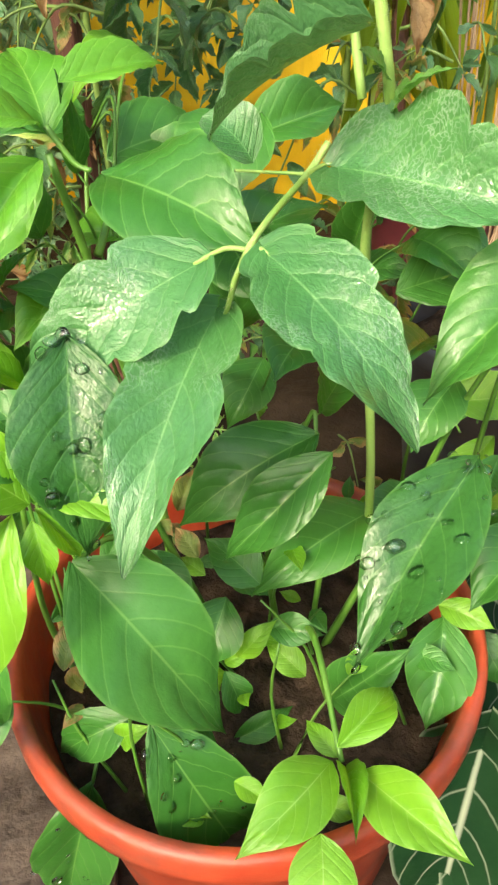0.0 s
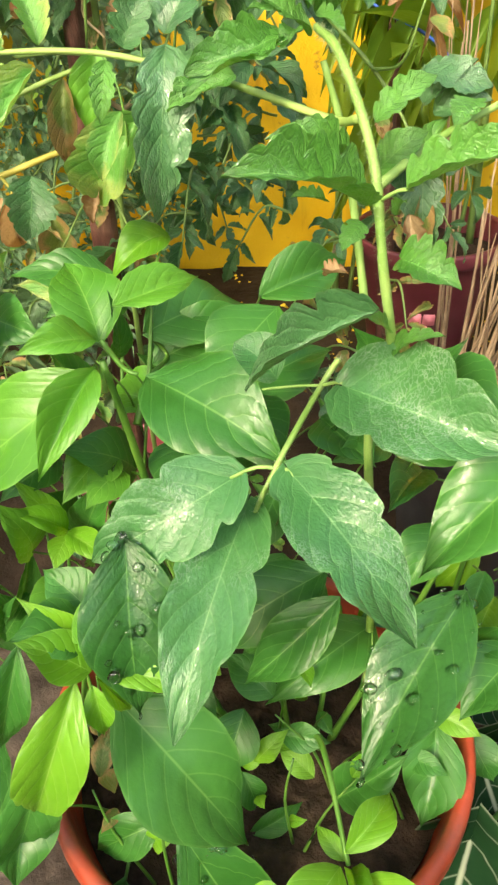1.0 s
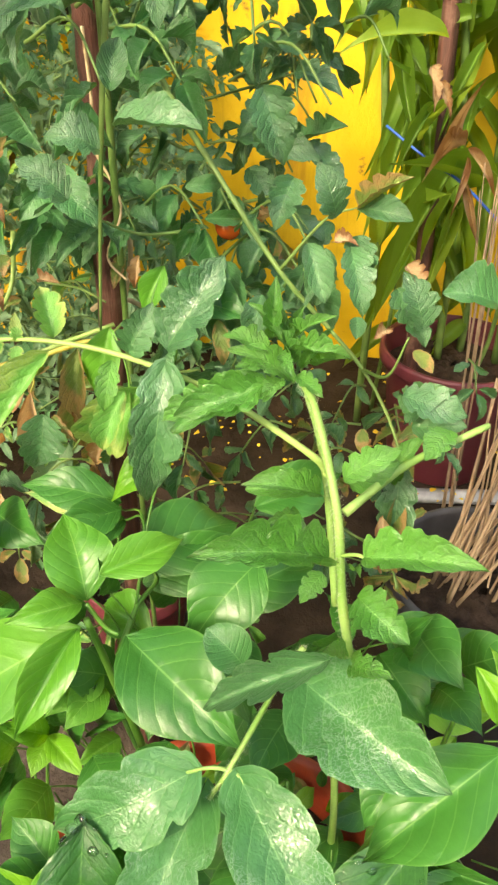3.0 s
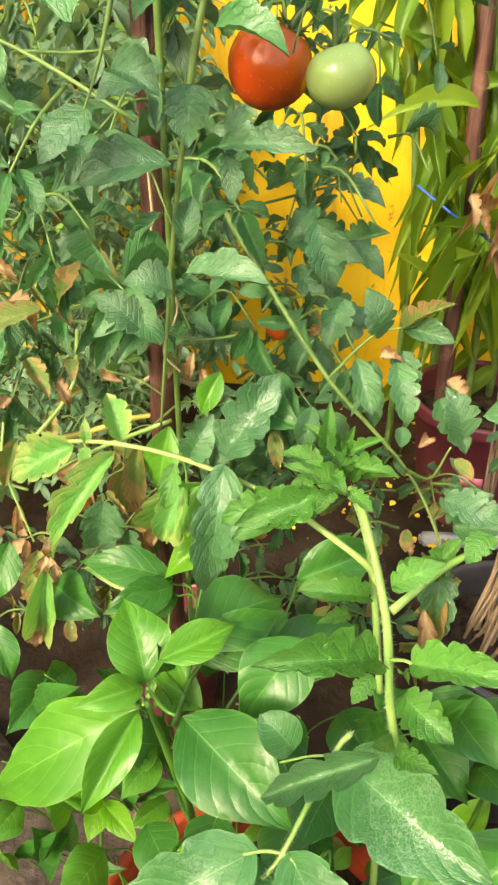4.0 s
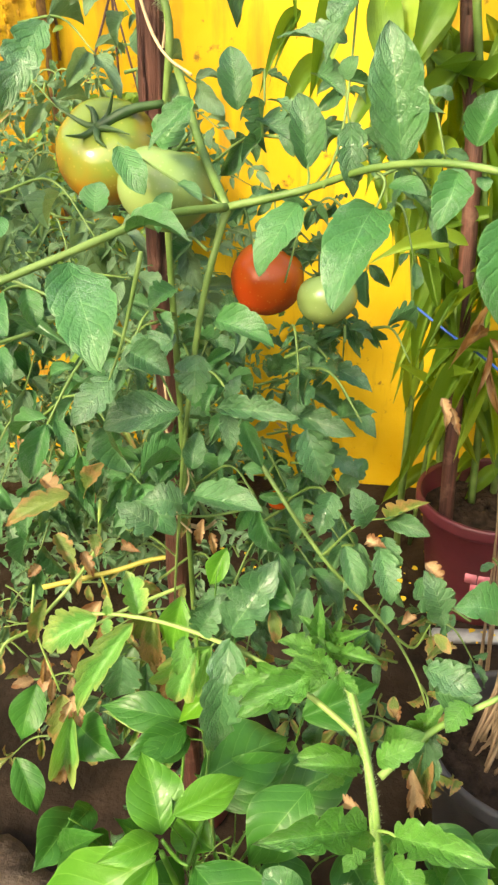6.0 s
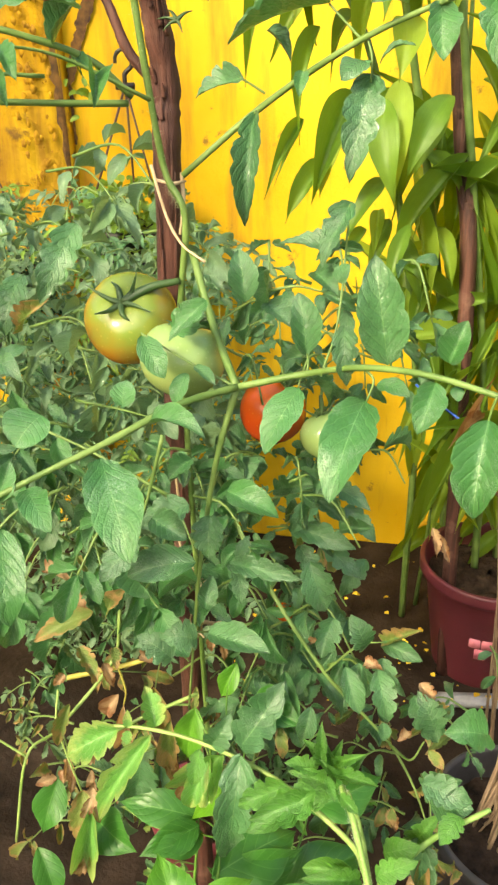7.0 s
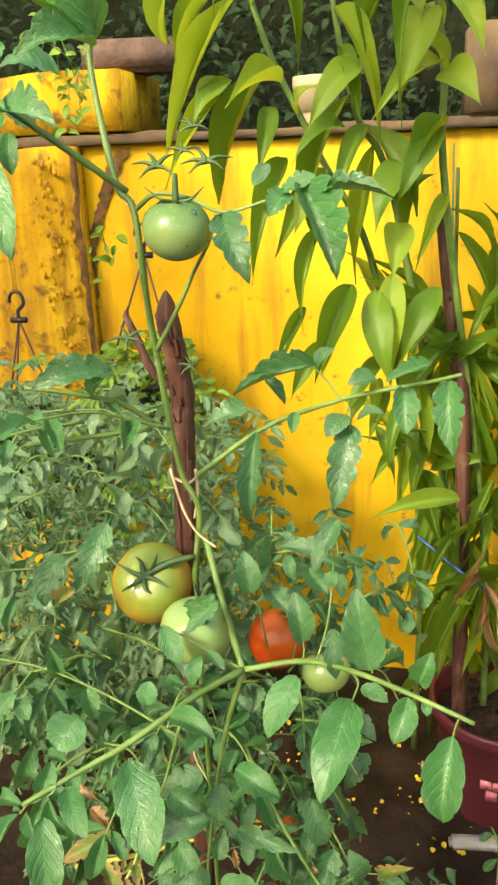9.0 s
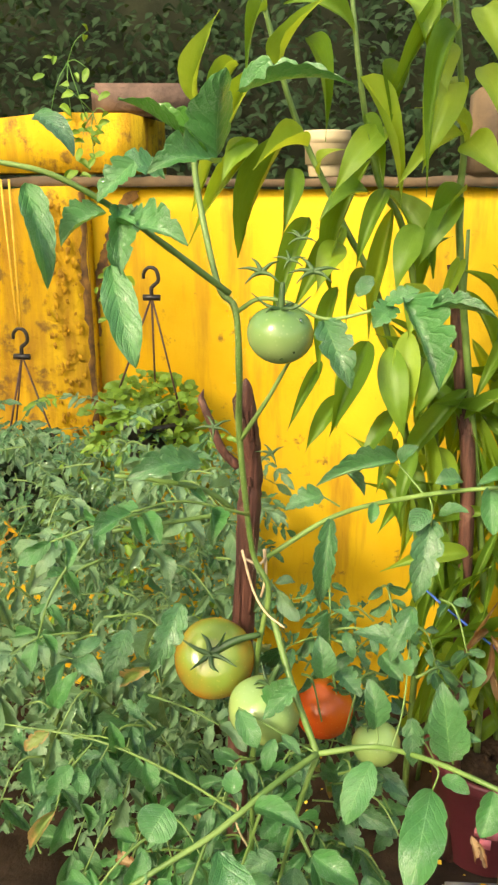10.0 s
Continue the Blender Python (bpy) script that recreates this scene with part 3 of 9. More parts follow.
def in_gap(p):
    for a, e, r in LANES:
        f = min(1.0, max(0.0, (p - a).dot(e - a) / (e - a).length_squared))
        if (a.lerp(e, f) - p).length < r:
            return True
    return False


def compound_leaf(plant, pts, size, pairs, material, stem_material, seed, kind="lobed", droop=0.5, radius=0.0011, start=0.3, terminal=1.0, aspect=0.44):
    """A tomato leaf: a rachis with leaflets in pairs and one at its end."""
    rng = random.Random(seed)
    bm = bmesh.new()
    line = tube(bm, pts, radius * 1.4, radius * 0.7, 6, 5, 0.1, seed)
    rachis = part("leaf", bm, stem_material, plant)
    n = len(line) - 1

    def leaflet(at, way, length):
        tip = at + way * length
        if in_gap((at + tip) / 2):
            return
        leaf(rachis, at, tip, length * aspect * rng.uniform(0.85, 1.15), material, kind, None, "leaflet", rng.choice((0.06, 0.16, 0.26)), rng.choice((0.08, 0.26, 0.48)), 0.045, rng.choice((-0.3, 0.3)), stray=0.42)

    for k in range(pairs):
        f = start + (0.94 - start) * k / max(pairs - 1, 1) if pairs > 1 else 0.62
        i = min(n - 1, int(f * n))
        at, way = line[i], (line[i + 1] - line[i]).normalized()
        across = way.cross(Vector((0, -0.5, 0.85))).normalized()
        for s in (-1, 1):
            d = (across * s + way * rng.uniform(0.1, 0.5) + Vector((0, 0, -droop * rng.uniform(0.4, 1.3)))).normalized()
            foot = at + d * size * 0.12
            leaflet(foot, d, size * rng.uniform(0.65, 1.0))
            if rng.random() < 0.35:
                leaflet(at + way * size * 0.2, (across * s * 0.8 + way * 0.3 + Vector((0, 0, -0.3))).normalized(), size * 0.32)
    if terminal:
        way = (line[n] - line[n - 2]).normalized()
        leaflet(line[n], (way + Vector((0, 0, -droop * 0.6))).normalized(), size * 1.2 * terminal)
    return rachis


def thicket(plant, low, high, count, size, materials, seed, kinds=("lobed", "elliptic"), pairs=(2, 2, 3), droop=0.6):
    """Tangled tomato leaves filling a box of the plant."""
    rng = random.Random(seed)
    for k in range(count):
        at = Vector([rng.uniform(a, b) for a, b in zip(low, high)])
        a = rng.uniform(0, 6.28)
        reach = size * rng.uniform(1.6, 2.8)
        if in_gap(at):
            continue
        out = Vector((math.cos(a), math.sin(a) * 0.7, 0)) * reach
        compound_leaf(plant, [at, at + out * 0.5 + Vector((0, 0, reach * rng.uniform(-0.05, 0.2))), at + out + Vector((0, 0, -reach * rng.uniform(0.0, 0.7)))],
                      size * rng.uniform(0.7, 1.15), rng.choice(pairs), rng.choice(materials), M_TOMATO_STEM, seed * 100 + k, rng.choice(kinds), droop)


def leaf_mass(plant, low, high, count, size, material, seed, label):
    """Far tangled tomato foliage, too small to tell apart, as one mesh."""
    rng = random.Random(seed)
    bm = bmesh.new()
    for k in range(count):
        at = Vector([rng.uniform(a, b) for a, b in zip(low, high)])
        a = rng.uniform(0, 6.28)
        way = Vector((math.cos(a), math.sin(a) * 0.7 - 0.2, rng.uniform(-0.7, 0.3))).normalized()
        across = way.cross(Vector((0, -0.5, 0.85))).normalized()
        reach = size * rng.uniform(1.8, 3.0)
        tube(bm, [at, at + way * reach * 0.5 + Vector((0, 0, reach * 0.06)), at + way * reach], 0.0012, 0.0007, 4, 3)
        for j in range(rng.choice((2, 3, 3))):
            f = 0.35 + 0.25 * j
            foot = at + way * reach * f
            for s in (-1, 1):
                d = (across * s + way * rng.uniform(0.2, 0.7) + Vector((0, 0, -rng.uniform(0.1, 0.8)))).normalized()
                length = size * rng.uniform(0.6, 1.05)
                blade(bm, "lobed", k * 9 + j, leaf_pose(foot, foot + d * length, length * rng.uniform(0.36, 0.5), (rng.uniform(-0.5, 0.5), -0.6, 0.7)), 9, 2, ripple=0.05)
        d = (way + Vector((0, 0, -0.4))).normalized()
        foot = at + way * reach
        blade(bm, "lobed", k, leaf_pose(foot, foot + d * size * 1.2, size * 0.5, (rng.uniform(-0.5, 0.5), -0.6, 0.7)), 9, 2, ripple=0.05)
    tagged(part("foliage", bm, material, plant), label, kind="stuff")


def hairs(plant, pts, radius, count, seed):
    """Fine hairs standing off a stem."""
    rng = random.Random(seed)
    line = smooth_line(pts, 8)
    bm = bmesh.new()
    for k in range(count):
        i = rng.randrange(len(line) - 1)
        at = line[i].lerp(line[i + 1], rng.random())
        d = Vector((rng.uniform(-1, 1), rng.uniform(-1, 1), rng.uniform(-0.6, 0.6))).normalized()
        side = d.cross(Vector((0.3, 0.5, 0.8))).normalized() * 0.00022
        end = at + d * (radius + rng.uniform(0.0012, 0.0036))
        bm.faces.new((bm.verts.new(at + side), bm.verts.new(at - side), bm.verts.new(end)))
    tagged(part("stem_hair", bm, M_HAIR, plant), "fine pale hairs on the stem", kind="stuff")


def calyx(plant, at, size, seed):
    """An empty star of sepals left by a flower."""
    rng = random.Random(seed)
    at = Vector(at)
    bm = bmesh.new()
    for k in range(5):
        a = 2 * math.pi * k / 5 + rng.random()
        d = Vector((math.cos(a), 0.4 * math.sin(a), 0.55 * math.sin(a) + 0.2))
        tube(bm, [at, at + d * size * 0.5, at + d * size + Vector((0, 0, -0.2 * size))], size * 0.12, size * 0.02, 5, 4)
    part("calyx", bm, M_SEPAL, plant, "empty star of green sepals")


DROP = []


def wet(plant, blade_ob, count, seed, low=0.0012, high=0.0048):
    """Water drops sitting on a leaf's upper side."""
    if not DROP:
        bm = bmesh.new()
        bmesh.ops.create_icosphere(bm, subdivisions=2, radius=1.0)
        for v in bm.verts:
            v.co.z = max(v.co.z, -0.25) * 0.6
        DROP.append(mesh_of("water_drop", bm, M_WATER))
    rng = random.Random(seed)
    verts = blade_ob.data.vertices
    m = offset_of(plant).inverted() @ blade_ob.matrix_basis
    rot = m.to_3x3().inverted().transposed()
    for k in range(count):
        v = verts[rng.randrange(len(verts))]
        n = (rot @ v.normal).normalized()
        r = low + (high - low) * rng.random() ** 2.2
        turn = Vector((0, 0, 1)).rotation_difference(n).to_matrix().to_4x4()
        jit = Vector((rng.uniform(-1, 1), rng.uniform(-1, 1), 0)) * 0.002
        ob = new("water_drop", DROP[0])
        ob.parent = plant
        ob.matrix_basis = offset_of(plant) @ Matrix.Translation(m @ v.co) @ turn @ Matrix.Translation(jit) @ Matrix.Diagonal((r * rng.uniform(0.8, 1.4), r, r, 1))


def spun(bm, profile, sides=40, close=True):
    """A body of revolution; profile: (radius, height)."""
    rings = [[bm.verts.new((r * math.cos(2 * math.pi * k / sides), r * math.sin(2 * math.pi * k / sides), z)) for k in range(sides)] for r, z in profile]
    for p, q in zip(rings, rings[1:]):
        for k in range(sides):
            bm.faces.new((p[k], p[(k + 1) % sides], q[(k + 1) % sides], q[k]))
    if close:
        bm.faces.new(rings[0][::-1])
    return rings


def block(bm, size, at=(0, 0, 0), rot=0.0, bevel=0.004):
    r = bmesh.ops.create_cube(bm, size=1.0, matrix=Matrix.Translation(at) @ Matrix.Rotation(rot, 4, "Z") @ Matrix.Diagonal((*size, 1)))
    edges = list({e for v in r["verts"] for e in v.link_edges})
    if bevel:
        bmesh.ops.bevel(bm, geom=edges, offset=bevel, segments=2, affect="EDGES")


def tomato(centre, radius, material, label, squash=0.88, stalk=None, way=(0, 0, 1), drops=0, star=0.6):
    """A tomato: fruit with shoulders, star of sepals, stalk."""
    base = Vector(centre)
    tom = thing("tomato", base, label, "tomato", "tomatoes on the vine")
    turn = Vector((0, 0, 1)).rotation_difference(Vector(way)).to_matrix().to_4x4()
    bm = bmesh.new()
    prof = []
    for k in range(1, 16):
        a = math.pi * k / 16
        r, z = math.sin(a) * radius, -math.cos(a) * radius * squash
        if k > 12:
            z -= radius * 0.12 * ((k - 12) / 3) ** 1.5
        prof.append((r, z))
    rings = spun(bm, prof, 32)
    bm.faces.new(rings[-1])
    for v in bm.verts:
        a = math.atan2(v.co.y, v.co.x)
        up = max(0, v.co.z / radius)
        v.co.xy *= 1 + 0.03 * math.cos(5 * a + radius * 900) * up
        v.co *= 1 + 0.02 * noise.noise(v.co * 60)
    fruit = new("fruit", mesh_of("fruit", bm, material))
    fruit.parent = tom
    fruit.matrix_basis = turn
    top = turn @ Vector((0, 0, radius * squash * 0.82))
    for k in range(6):
        a = 2 * math.pi * k / 6 + radius * 300
        d = Vector((math.cos(a), math.sin(a), 0))
        bm = bmesh.new()
        side = Vector((-d.y, d.x, 0)) * radius * (0.12, -0.10, 0.05)[k % 3]
        pts = [base + top, base + top + turn @ (d * radius * star * 0.5 + Vector((0, 0, radius * 0.10))), base + top + turn @ (d * radius * star * (0.75, 1.25, 1.0, 0.85, 1.3, 0.95)[k] + side + Vector((0, 0, radius * (0.04 + 0.20 * (k % 3)))))]
        tube(bm, pts, radius * 0.085, radius * 0.012, 6, 5)
        part("sepal", bm, M_SEPAL, tom)
    bm = bmesh.new()
    end = Vector(stalk) if stalk else base + top + turn @ Vector((0.004, 0, radius * 0.7))
    tube(bm, [base + top, (base + top).lerp(end, 0.5) + Vector((0, 0, radius * 0.1)), end], radius * 0.11, radius * 0.07, 7, 4)
    part("stalk", bm, M_SEPAL, tom)
    if drops:
        wet(tom, fruit, drops, 3, 0.0008, 0.0022)
    return tom


# ---- setting ----
def build_ground():
    bm = bmesh.new()
    xs = sorted([-60, -20, -8, -4] + [k * 0.09 - 2.4 for k in range(54)] + [4, 8, 20, 60])
    ys = sorted([-60, -20, -6, -2] + [k * 0.09 - 0.9 for k in range(36)] + [4, 8, 20, 60, 200])
    grid = [[bm.verts.new((x, y, (0.020 * noise.noise(Vector((x * 5, y * 5, 0))) + 0.008 * noise.noise(Vector((x * 17, y * 17, 3)))) if abs(x) < 3 and abs(y) < 3 else 0)) for x in xs] for y in ys]
    for j in range(len(ys) - 1):
        for i in range(len(xs) - 1):
            bm.faces.new((grid[j][i], grid[j][i + 1], grid[j + 1][i + 1], grid[j + 1][i]))
    tagged(part("ground", bm, M_GROUND), "dark damp bare earth with scattered litter", "ground", kind="structure")


WALL_AT, WALL_TURN = Vector((0.0, 2.08, 0.0)), radians(-4.0)


def on_wall(along, out, up):
    """A point by the wall's face: metres along it, out from it towards the front, and up."""
    r = Matrix.Rotation(WALL_TURN, 3, "Z")
    return WALL_AT + r @ Vector((along, -out, up))


def wall_slab(name, a0, a1, out, back, z0, z1, material, label, wobble=0.006, step=0.06):
    bm = bmesh.new()
    na, nz = max(2, int((a1 - a0) / step)), max(2, int((z1 - z0) / step))
    front = [[bm.verts.new(on_wall(a0 + (a1 - a0) * i / na, out + wobble * noise.noise(Vector((i * 0.7, j * 0.7, a0))), z0 + (z1 - z0) * j / nz
                                   + (0.010 * noise.noise(Vector((i * 0.45, 5, a0 * 3))) if j == nz else 0))) for i in range(na + 1)] for j in range(nz + 1)]
    rear = {}
    for j in range(nz):
        for i in range(na):
            bm.faces.new((front[j][i], front[j][i + 1], front[j + 1][i + 1], front[j + 1][i]))
    inv = Matrix.Rotation(-WALL_TURN, 3, "Z")
    def behind(v):
        if v not in rear:
            q = inv @ (v.co - WALL_AT)
            rear[v] = bm.verts.new(on_wall(q.x, back, q.z))
        return rear[v]
    rim = [front[0][i] for i in range(na)] + [front[j][na] for j in range(nz)] + [front[nz][i] for i in range(na, 0, -1)] + [front[j][0] for j in range(nz, 0, -1)]
    for a, b in zip(rim, rim[1:] + rim[:1]):
        bm.faces.new((b, a, behind(a), behind(b)))
    bm.faces.new([behind(v) for v in rim][::-1])
    return tagged(part(name, bm, material), label, "wall", kind="structure")


build_ground()


def build_paving():
    """Uneven worn slab in front of the pots."""
    bm = bmesh.new()
    nx, ny = 26, 26
    grid = [[bm.verts.new((-1.0 + 0.84 * i / nx + 0.012 * noise.noise(Vector((j * 0.6, i * 0.1, 9))), -0.42 + 1.22 * j / ny + 0.05 * noise.noise(Vector((i * 0.35, 3, j * 0.1))), 0.030 + 0.010 * noise.noise(Vector((i * 0.5, j * 0.5, 2))))) for i in range(nx + 1)] for j in range(ny + 1)]
    faces = [bm.faces.new((grid[j][i], grid[j][i + 1], grid[j + 1][i + 1], grid[j + 1][i])) for j in range(ny) for i in range(nx)]
    rim = bmesh.ops.extrude_face_region(bm, geom=faces)
    for v in rim["geom"]:
        if isinstance(v, bmesh.types.BMVert):
            v.co.z -= 0.06
    bmesh.ops.recalc_face_normals(bm, faces=bm.faces)
    tagged(part("pavement", bm, M_PAVING), "worn mottled brown-grey paving in front of the pot", "pavement", kind="structure")


build_paving()
# unseen walls added at the sides and back to cut low sky light
for name, size, at in (("added_wall_left", (0.2, 7.4, 2.4), (-3.1, 0.1, 1.2)), ("added_wall_right", (0.2, 7.4, 2.4), (2.7, 0.1, 1.2)), ("added_wall_behind", (6.0, 0.2, 1.9), (-0.2, -3.7, 0.95))):
    bm = bmesh.new()
    block(bm, size, at, 0.0, 0.01)
    tagged(part(name, bm, M_ADDED_WALL, None, "", False), "plain unseen plaster wall added to block low sky light", "wall", kind="structure")
wall_slab("wall_back", -1.9, 2.2, 0.0, -0.14, -0.05, 1.58, M_WALL, "low garden wall in worn yellow limewash with brown runs")
wall_slab("wall_coping", -1.9, 2.2, 0.03, -0.16, 1.584, 1.606, M_TOP, "weathered plaster coping along the yellow wall")
wall_slab("wall_column", -1.9, -0.722, 0.045, 0.004, -0.05, 1.58, M_WALL_WORN, "stained yellow limewashed pier of the garden wall", 0.010)


def peeled_plaster():
    """Dark strip along the pier's edge, peeled base coat and groove shade in one colour, and loose flakes of limewash
    beside it.
    """
    bm = bmesh.new()
    rng = random.Random(6)
    pairs = []
    for k in range(61):
        z = 0.30 + 1.27 * k / 60
        mid = -0.730 + 0.016 * noise.noise(Vector((z * 7, 1, 0))) + 0.006 * noise.noise(Vector((z * 24, 5, 0)))
        half = max(0.001, 0.020 * noise.noise(Vector((z * 9, 4, 0))) + 0.014 * noise.noise(Vector((z * 37, 2, 0))) + 0.007)
        pairs.append((bm.verts.new(on_wall(mid - half, 0.056, z)), bm.verts.new(on_wall(mid + 0.002, 0.0575 + 0.002 * rng.random(), z)), bm.verts.new(on_wall(-0.721, 0.046, z))))
    for p, q in zip(pairs, pairs[1:]):
        bm.faces.new((p[0], p[1], q[1], q[0]))
        bm.faces.new((p[1], p[2], q[2], q[1]))
    rows = []
    for k in range(71):
        f = k / 70
        z = 1.574 - 0.40 * f
        mid = -0.592 - 0.130 * min(1.0, 1.5 * f) ** 0.7
        half = 0.020 * (1 - 0.6 * f)
        a0 = mid - half * (1 + 0.9 * noise.noise(Vector((z * 60, 3, 0))))
        a1 = mid + half * (1 + 0.9 * noise.noise(Vector((z * 55, 9, 0))))
        a1 = max(a1, a0 + 0.004)
        if a0 < -0.720:
            a0, a1 = -0.7205, max(a1, -0.714)
        rows.append((bm.verts.new(on_wall(a0, 0.008, z)), bm.verts.new(on_wall((a0 + a1) / 2, 0.0088, z)), bm.verts.new(on_wall(a1, 0.008, z))))
    for p, q in zip(rows, rows[1:]):
        bm.faces.new((p[0], q[0], q[1], p[1]))
        bm.faces.new((p[1], q[1], q[2], p[2]))
    edge = part("peeled_shaded_edge", bm, M_PEELED_SHADE, pier, "dark strip for the peeled edge, groove shade in its colour")
    bm = bmesh.new()
    for k in range(150):
        a = rng.gauss(-0.80, 0.035)
        z = rng.uniform(0.75, 1.56)
        if a > -0.745:
            continue
        n = rng.randrange(5, 8)
        size = rng.uniform(0.003, 0.011)
        ring = [on_wall(a + size * rng.uniform(0.5, 1) * math.cos(6.28 * i / n), 0.058, z + 1.5 * size * rng.uniform(0.5, 1) * math.sin(6.28 * i / n)) for i in range(n)]
        low = [bm.verts.new(q) for q in ring]
        top = [bm.verts.new(q + (on_wall(0, 0.0012, 0) - on_wall(0, 0, 0)) * (1 if i % 2 else 2)) for i, q in enumerate(ring)]
        bm.faces.new(top)
        for i in range(n):
            bm.faces.new((low[i], low[(i + 1) % n], top[(i + 1) % n], top[i]))
    tagged(part("plaster_flake", bm, M_FLAKE, pier), "small brown flakes of peeling plaster", kind="stuff")


pier = [ob for ob in bpy.data.objects if ob.name == "wall_column"][0]
peeled_plaster()
wall_slab("wall_pier", -1.9, -0.62, -0.05, -0.40, 1.62, 1.77, M_WALL_WORN, "raised yellow limewashed block behind the wall")


# ---- pots ----
def flower_pot(name, x, y, radius, height, material, label, soil=True, rim=0.035):
    pot = thing(name, (x, y, 0), label, "pot", "garden pots")
    bm = bmesh.new()
    r = radius
    spun(bm, [(r * 0.68, 0.0), (r * 0.70, 0.004), (r * 0.90, height - rim - 0.004), (r * 0.91, height - rim), (r * 0.995, height - rim + 0.004), (r, height - rim + 0.012),
              (r, height - 0.006), (r * 0.985, height), (r * 0.94, height), (r * 0.925, height - 0.008), (r * 0.86, height - 0.08), (r * 0.60, 0.03)], 64)
    bmesh.ops.translate(bm, vec=(x, y, 0), verts=bm.verts)
    part("body", bm, material, pot)
    if soil:
        bm = bmesh.new()
        level = height - 0.055
        n = 26
        rows = [[bm.verts.new((x + r * 0.875 * q / n * math.cos(a), y + r * 0.875 * q / n * math.sin(a),
                               level + 0.012 * noise.noise(Vector((q * math.cos(a), q * math.sin(a), 0)) * 0.3) + 0.006 * noise.noise(Vector((q * math.cos(a), q * math.sin(a), 4))) + 0.015 * (1 - q / n)))
                 for a in (2 * math.pi * k / 56 for k in range(56))] for q in range(1, n + 1)]
        for p, q in zip(rows, rows[1:]):
            for k in range(56):
                bm.faces.new((p[k], p[(k + 1) % 56], q[(k + 1) % 56], q[k]))
        bm.faces.new(rows[0])
        part("soil", bm, M_SOIL, pot, "dark crumbly damp potting soil")
    return pot


flower_pot("flower_pot", -0.020, 0.382, 0.184, 0.330, M_POT, "round terracotta-red pot filled with dark soil")
flower_pot("flower_pot", -0.21, 0.93, 0.09, 0.20, M_MAROON, "maroon pot behind the pepper plants")
flower_pot("flower_pot", 0.305, 0.850, 0.140, 0.330, M_GREYPOT, "dark grey plastic pot holding a clump of dry grass")
bucket = flower_pot("flower_pot", 0.372, 1.575, 0.165, 0.30, M_MAROON, "maroon plastic pot with pink printed marks")
for k in range(3):
    bm = bmesh.new()
    a = radians(252 + 6 * k)
    at = Vector((0.372 + 0.134 * math.cos(a), 1.575 + 0.134 * math.sin(a), 0.150 - 0.030 * (k % 2)))
    block(bm, (0.026, 0.004, 0.028), (0, 0, 0), 0, 0.0012)
    bmesh.ops.transform(bm, matrix=Matrix.Translation(at) @ Matrix.Rotation(a + math.pi / 2, 4, "Z"), verts=bm.verts)
    part("printed_mark", bm, M_PINK, bucket, "faded pink printed mark")
bm = bmesh.new()
block(bm, (0.42, 0.034, 0.03), (0.46, 1.42, 0.010), 0.06, 0.008)
tagged(part("paver", bm, M_STONE), "pale grey stone strip beside the maroon pot", "paver")



# ---- stakes ----
def stake(name, runs, material, label, knots=0.10, point=0.0, strips=0):
    st = thing(name, runs[0][0][0], label, "stake")
    rng = random.Random(len(runs) + 4)
    for k, (pts, r0, r1) in enumerate(runs):
        bm = bmesh.new()
        line = tube(bm, pts, r0, r1, 12, 10, knots, k + 3)
        n = len(line)
        if point or k:
            for i, v in enumerate(bm.verts):
                row = i // 12
                left = (n - 1 - row) / (n - 1)
                if left < 0.09:
                    v.co = line[row] + (v.co - line[row]) * (0.12 + 0.88 * (left / 0.09) ** 0.7) + Vector((0.006, 0, 0)) * (0.09 - left) / 0.09
        part("shaft" if k == 0 else "side_twig", bm, material, st)
        if k == 0:
            for q in range(strips):
                bm = bmesh.new()
                i = int(n * rng.uniform(0.45, 0.93))
                m = min(n - 1, i + rng.randrange(2, 5))
                a = rng.uniform(-2.4, -0.7)
                off = Vector((math.cos(a), math.sin(a), 0))
                r = r0 + (r1 - r0) * i / n
                tube(bm, [line[i] + off * r * 0.98, line[i].lerp(line[m], 0.5) + off * (r + 0.0012), line[m] + off * (r + 0.0012 + 0.003 * rng.random())], 0.0022, 0.0006, 5, 4, 0.3, q)
                part("bark_strip", bm, material, st, "loose strip of bark")
    return st


stake("wooden_stake", [([(-0.160, 0.735, 0.000), (-0.158, 0.715, 0.550), (-0.146, 0.690, 0.940), (-0.143, 0.675, 1.046), (-0.131, 0.655, 1.276), (-0.128, 0.655, 1.338), (-0.131, 0.640, 1.397), (-0.136, 0.630, 1.432)], 0.0130, 0.0095), ([(-0.140, 0.655, 1.343), (-0.154, 0.652, 1.360), (-0.165, 0.652, 1.388), (-0.176, 0.652, 1.416)], 0.0045, 0.003)], M_BARK, "rough brown wooden stake with peeling bark", 0.14, 1.0, 16)
stake("wooden_stake", [([(0.279, 1.508, 0.000), (0.244, 1.530, 0.938), (0.215, 1.550, 1.180), (0.181, 1.570, 1.440)], 0.0165, 0.0145)], M_BARK, "straight reddish-brown wooden stake among leaves", 0.05, 0.0, 10)


# ---- pepper plants ----
pepper_front = thing("pepper_plant", (0.0, 0.37, 0.28), "glossy green pepper plant in the terracotta pot", "plant", "pepper plants")
pepper_right = thing("pepper_plant", (0.19, 0.54, 0.0), "leafy pepper plant growing beside the terracotta pot", "plant", "pepper plants")
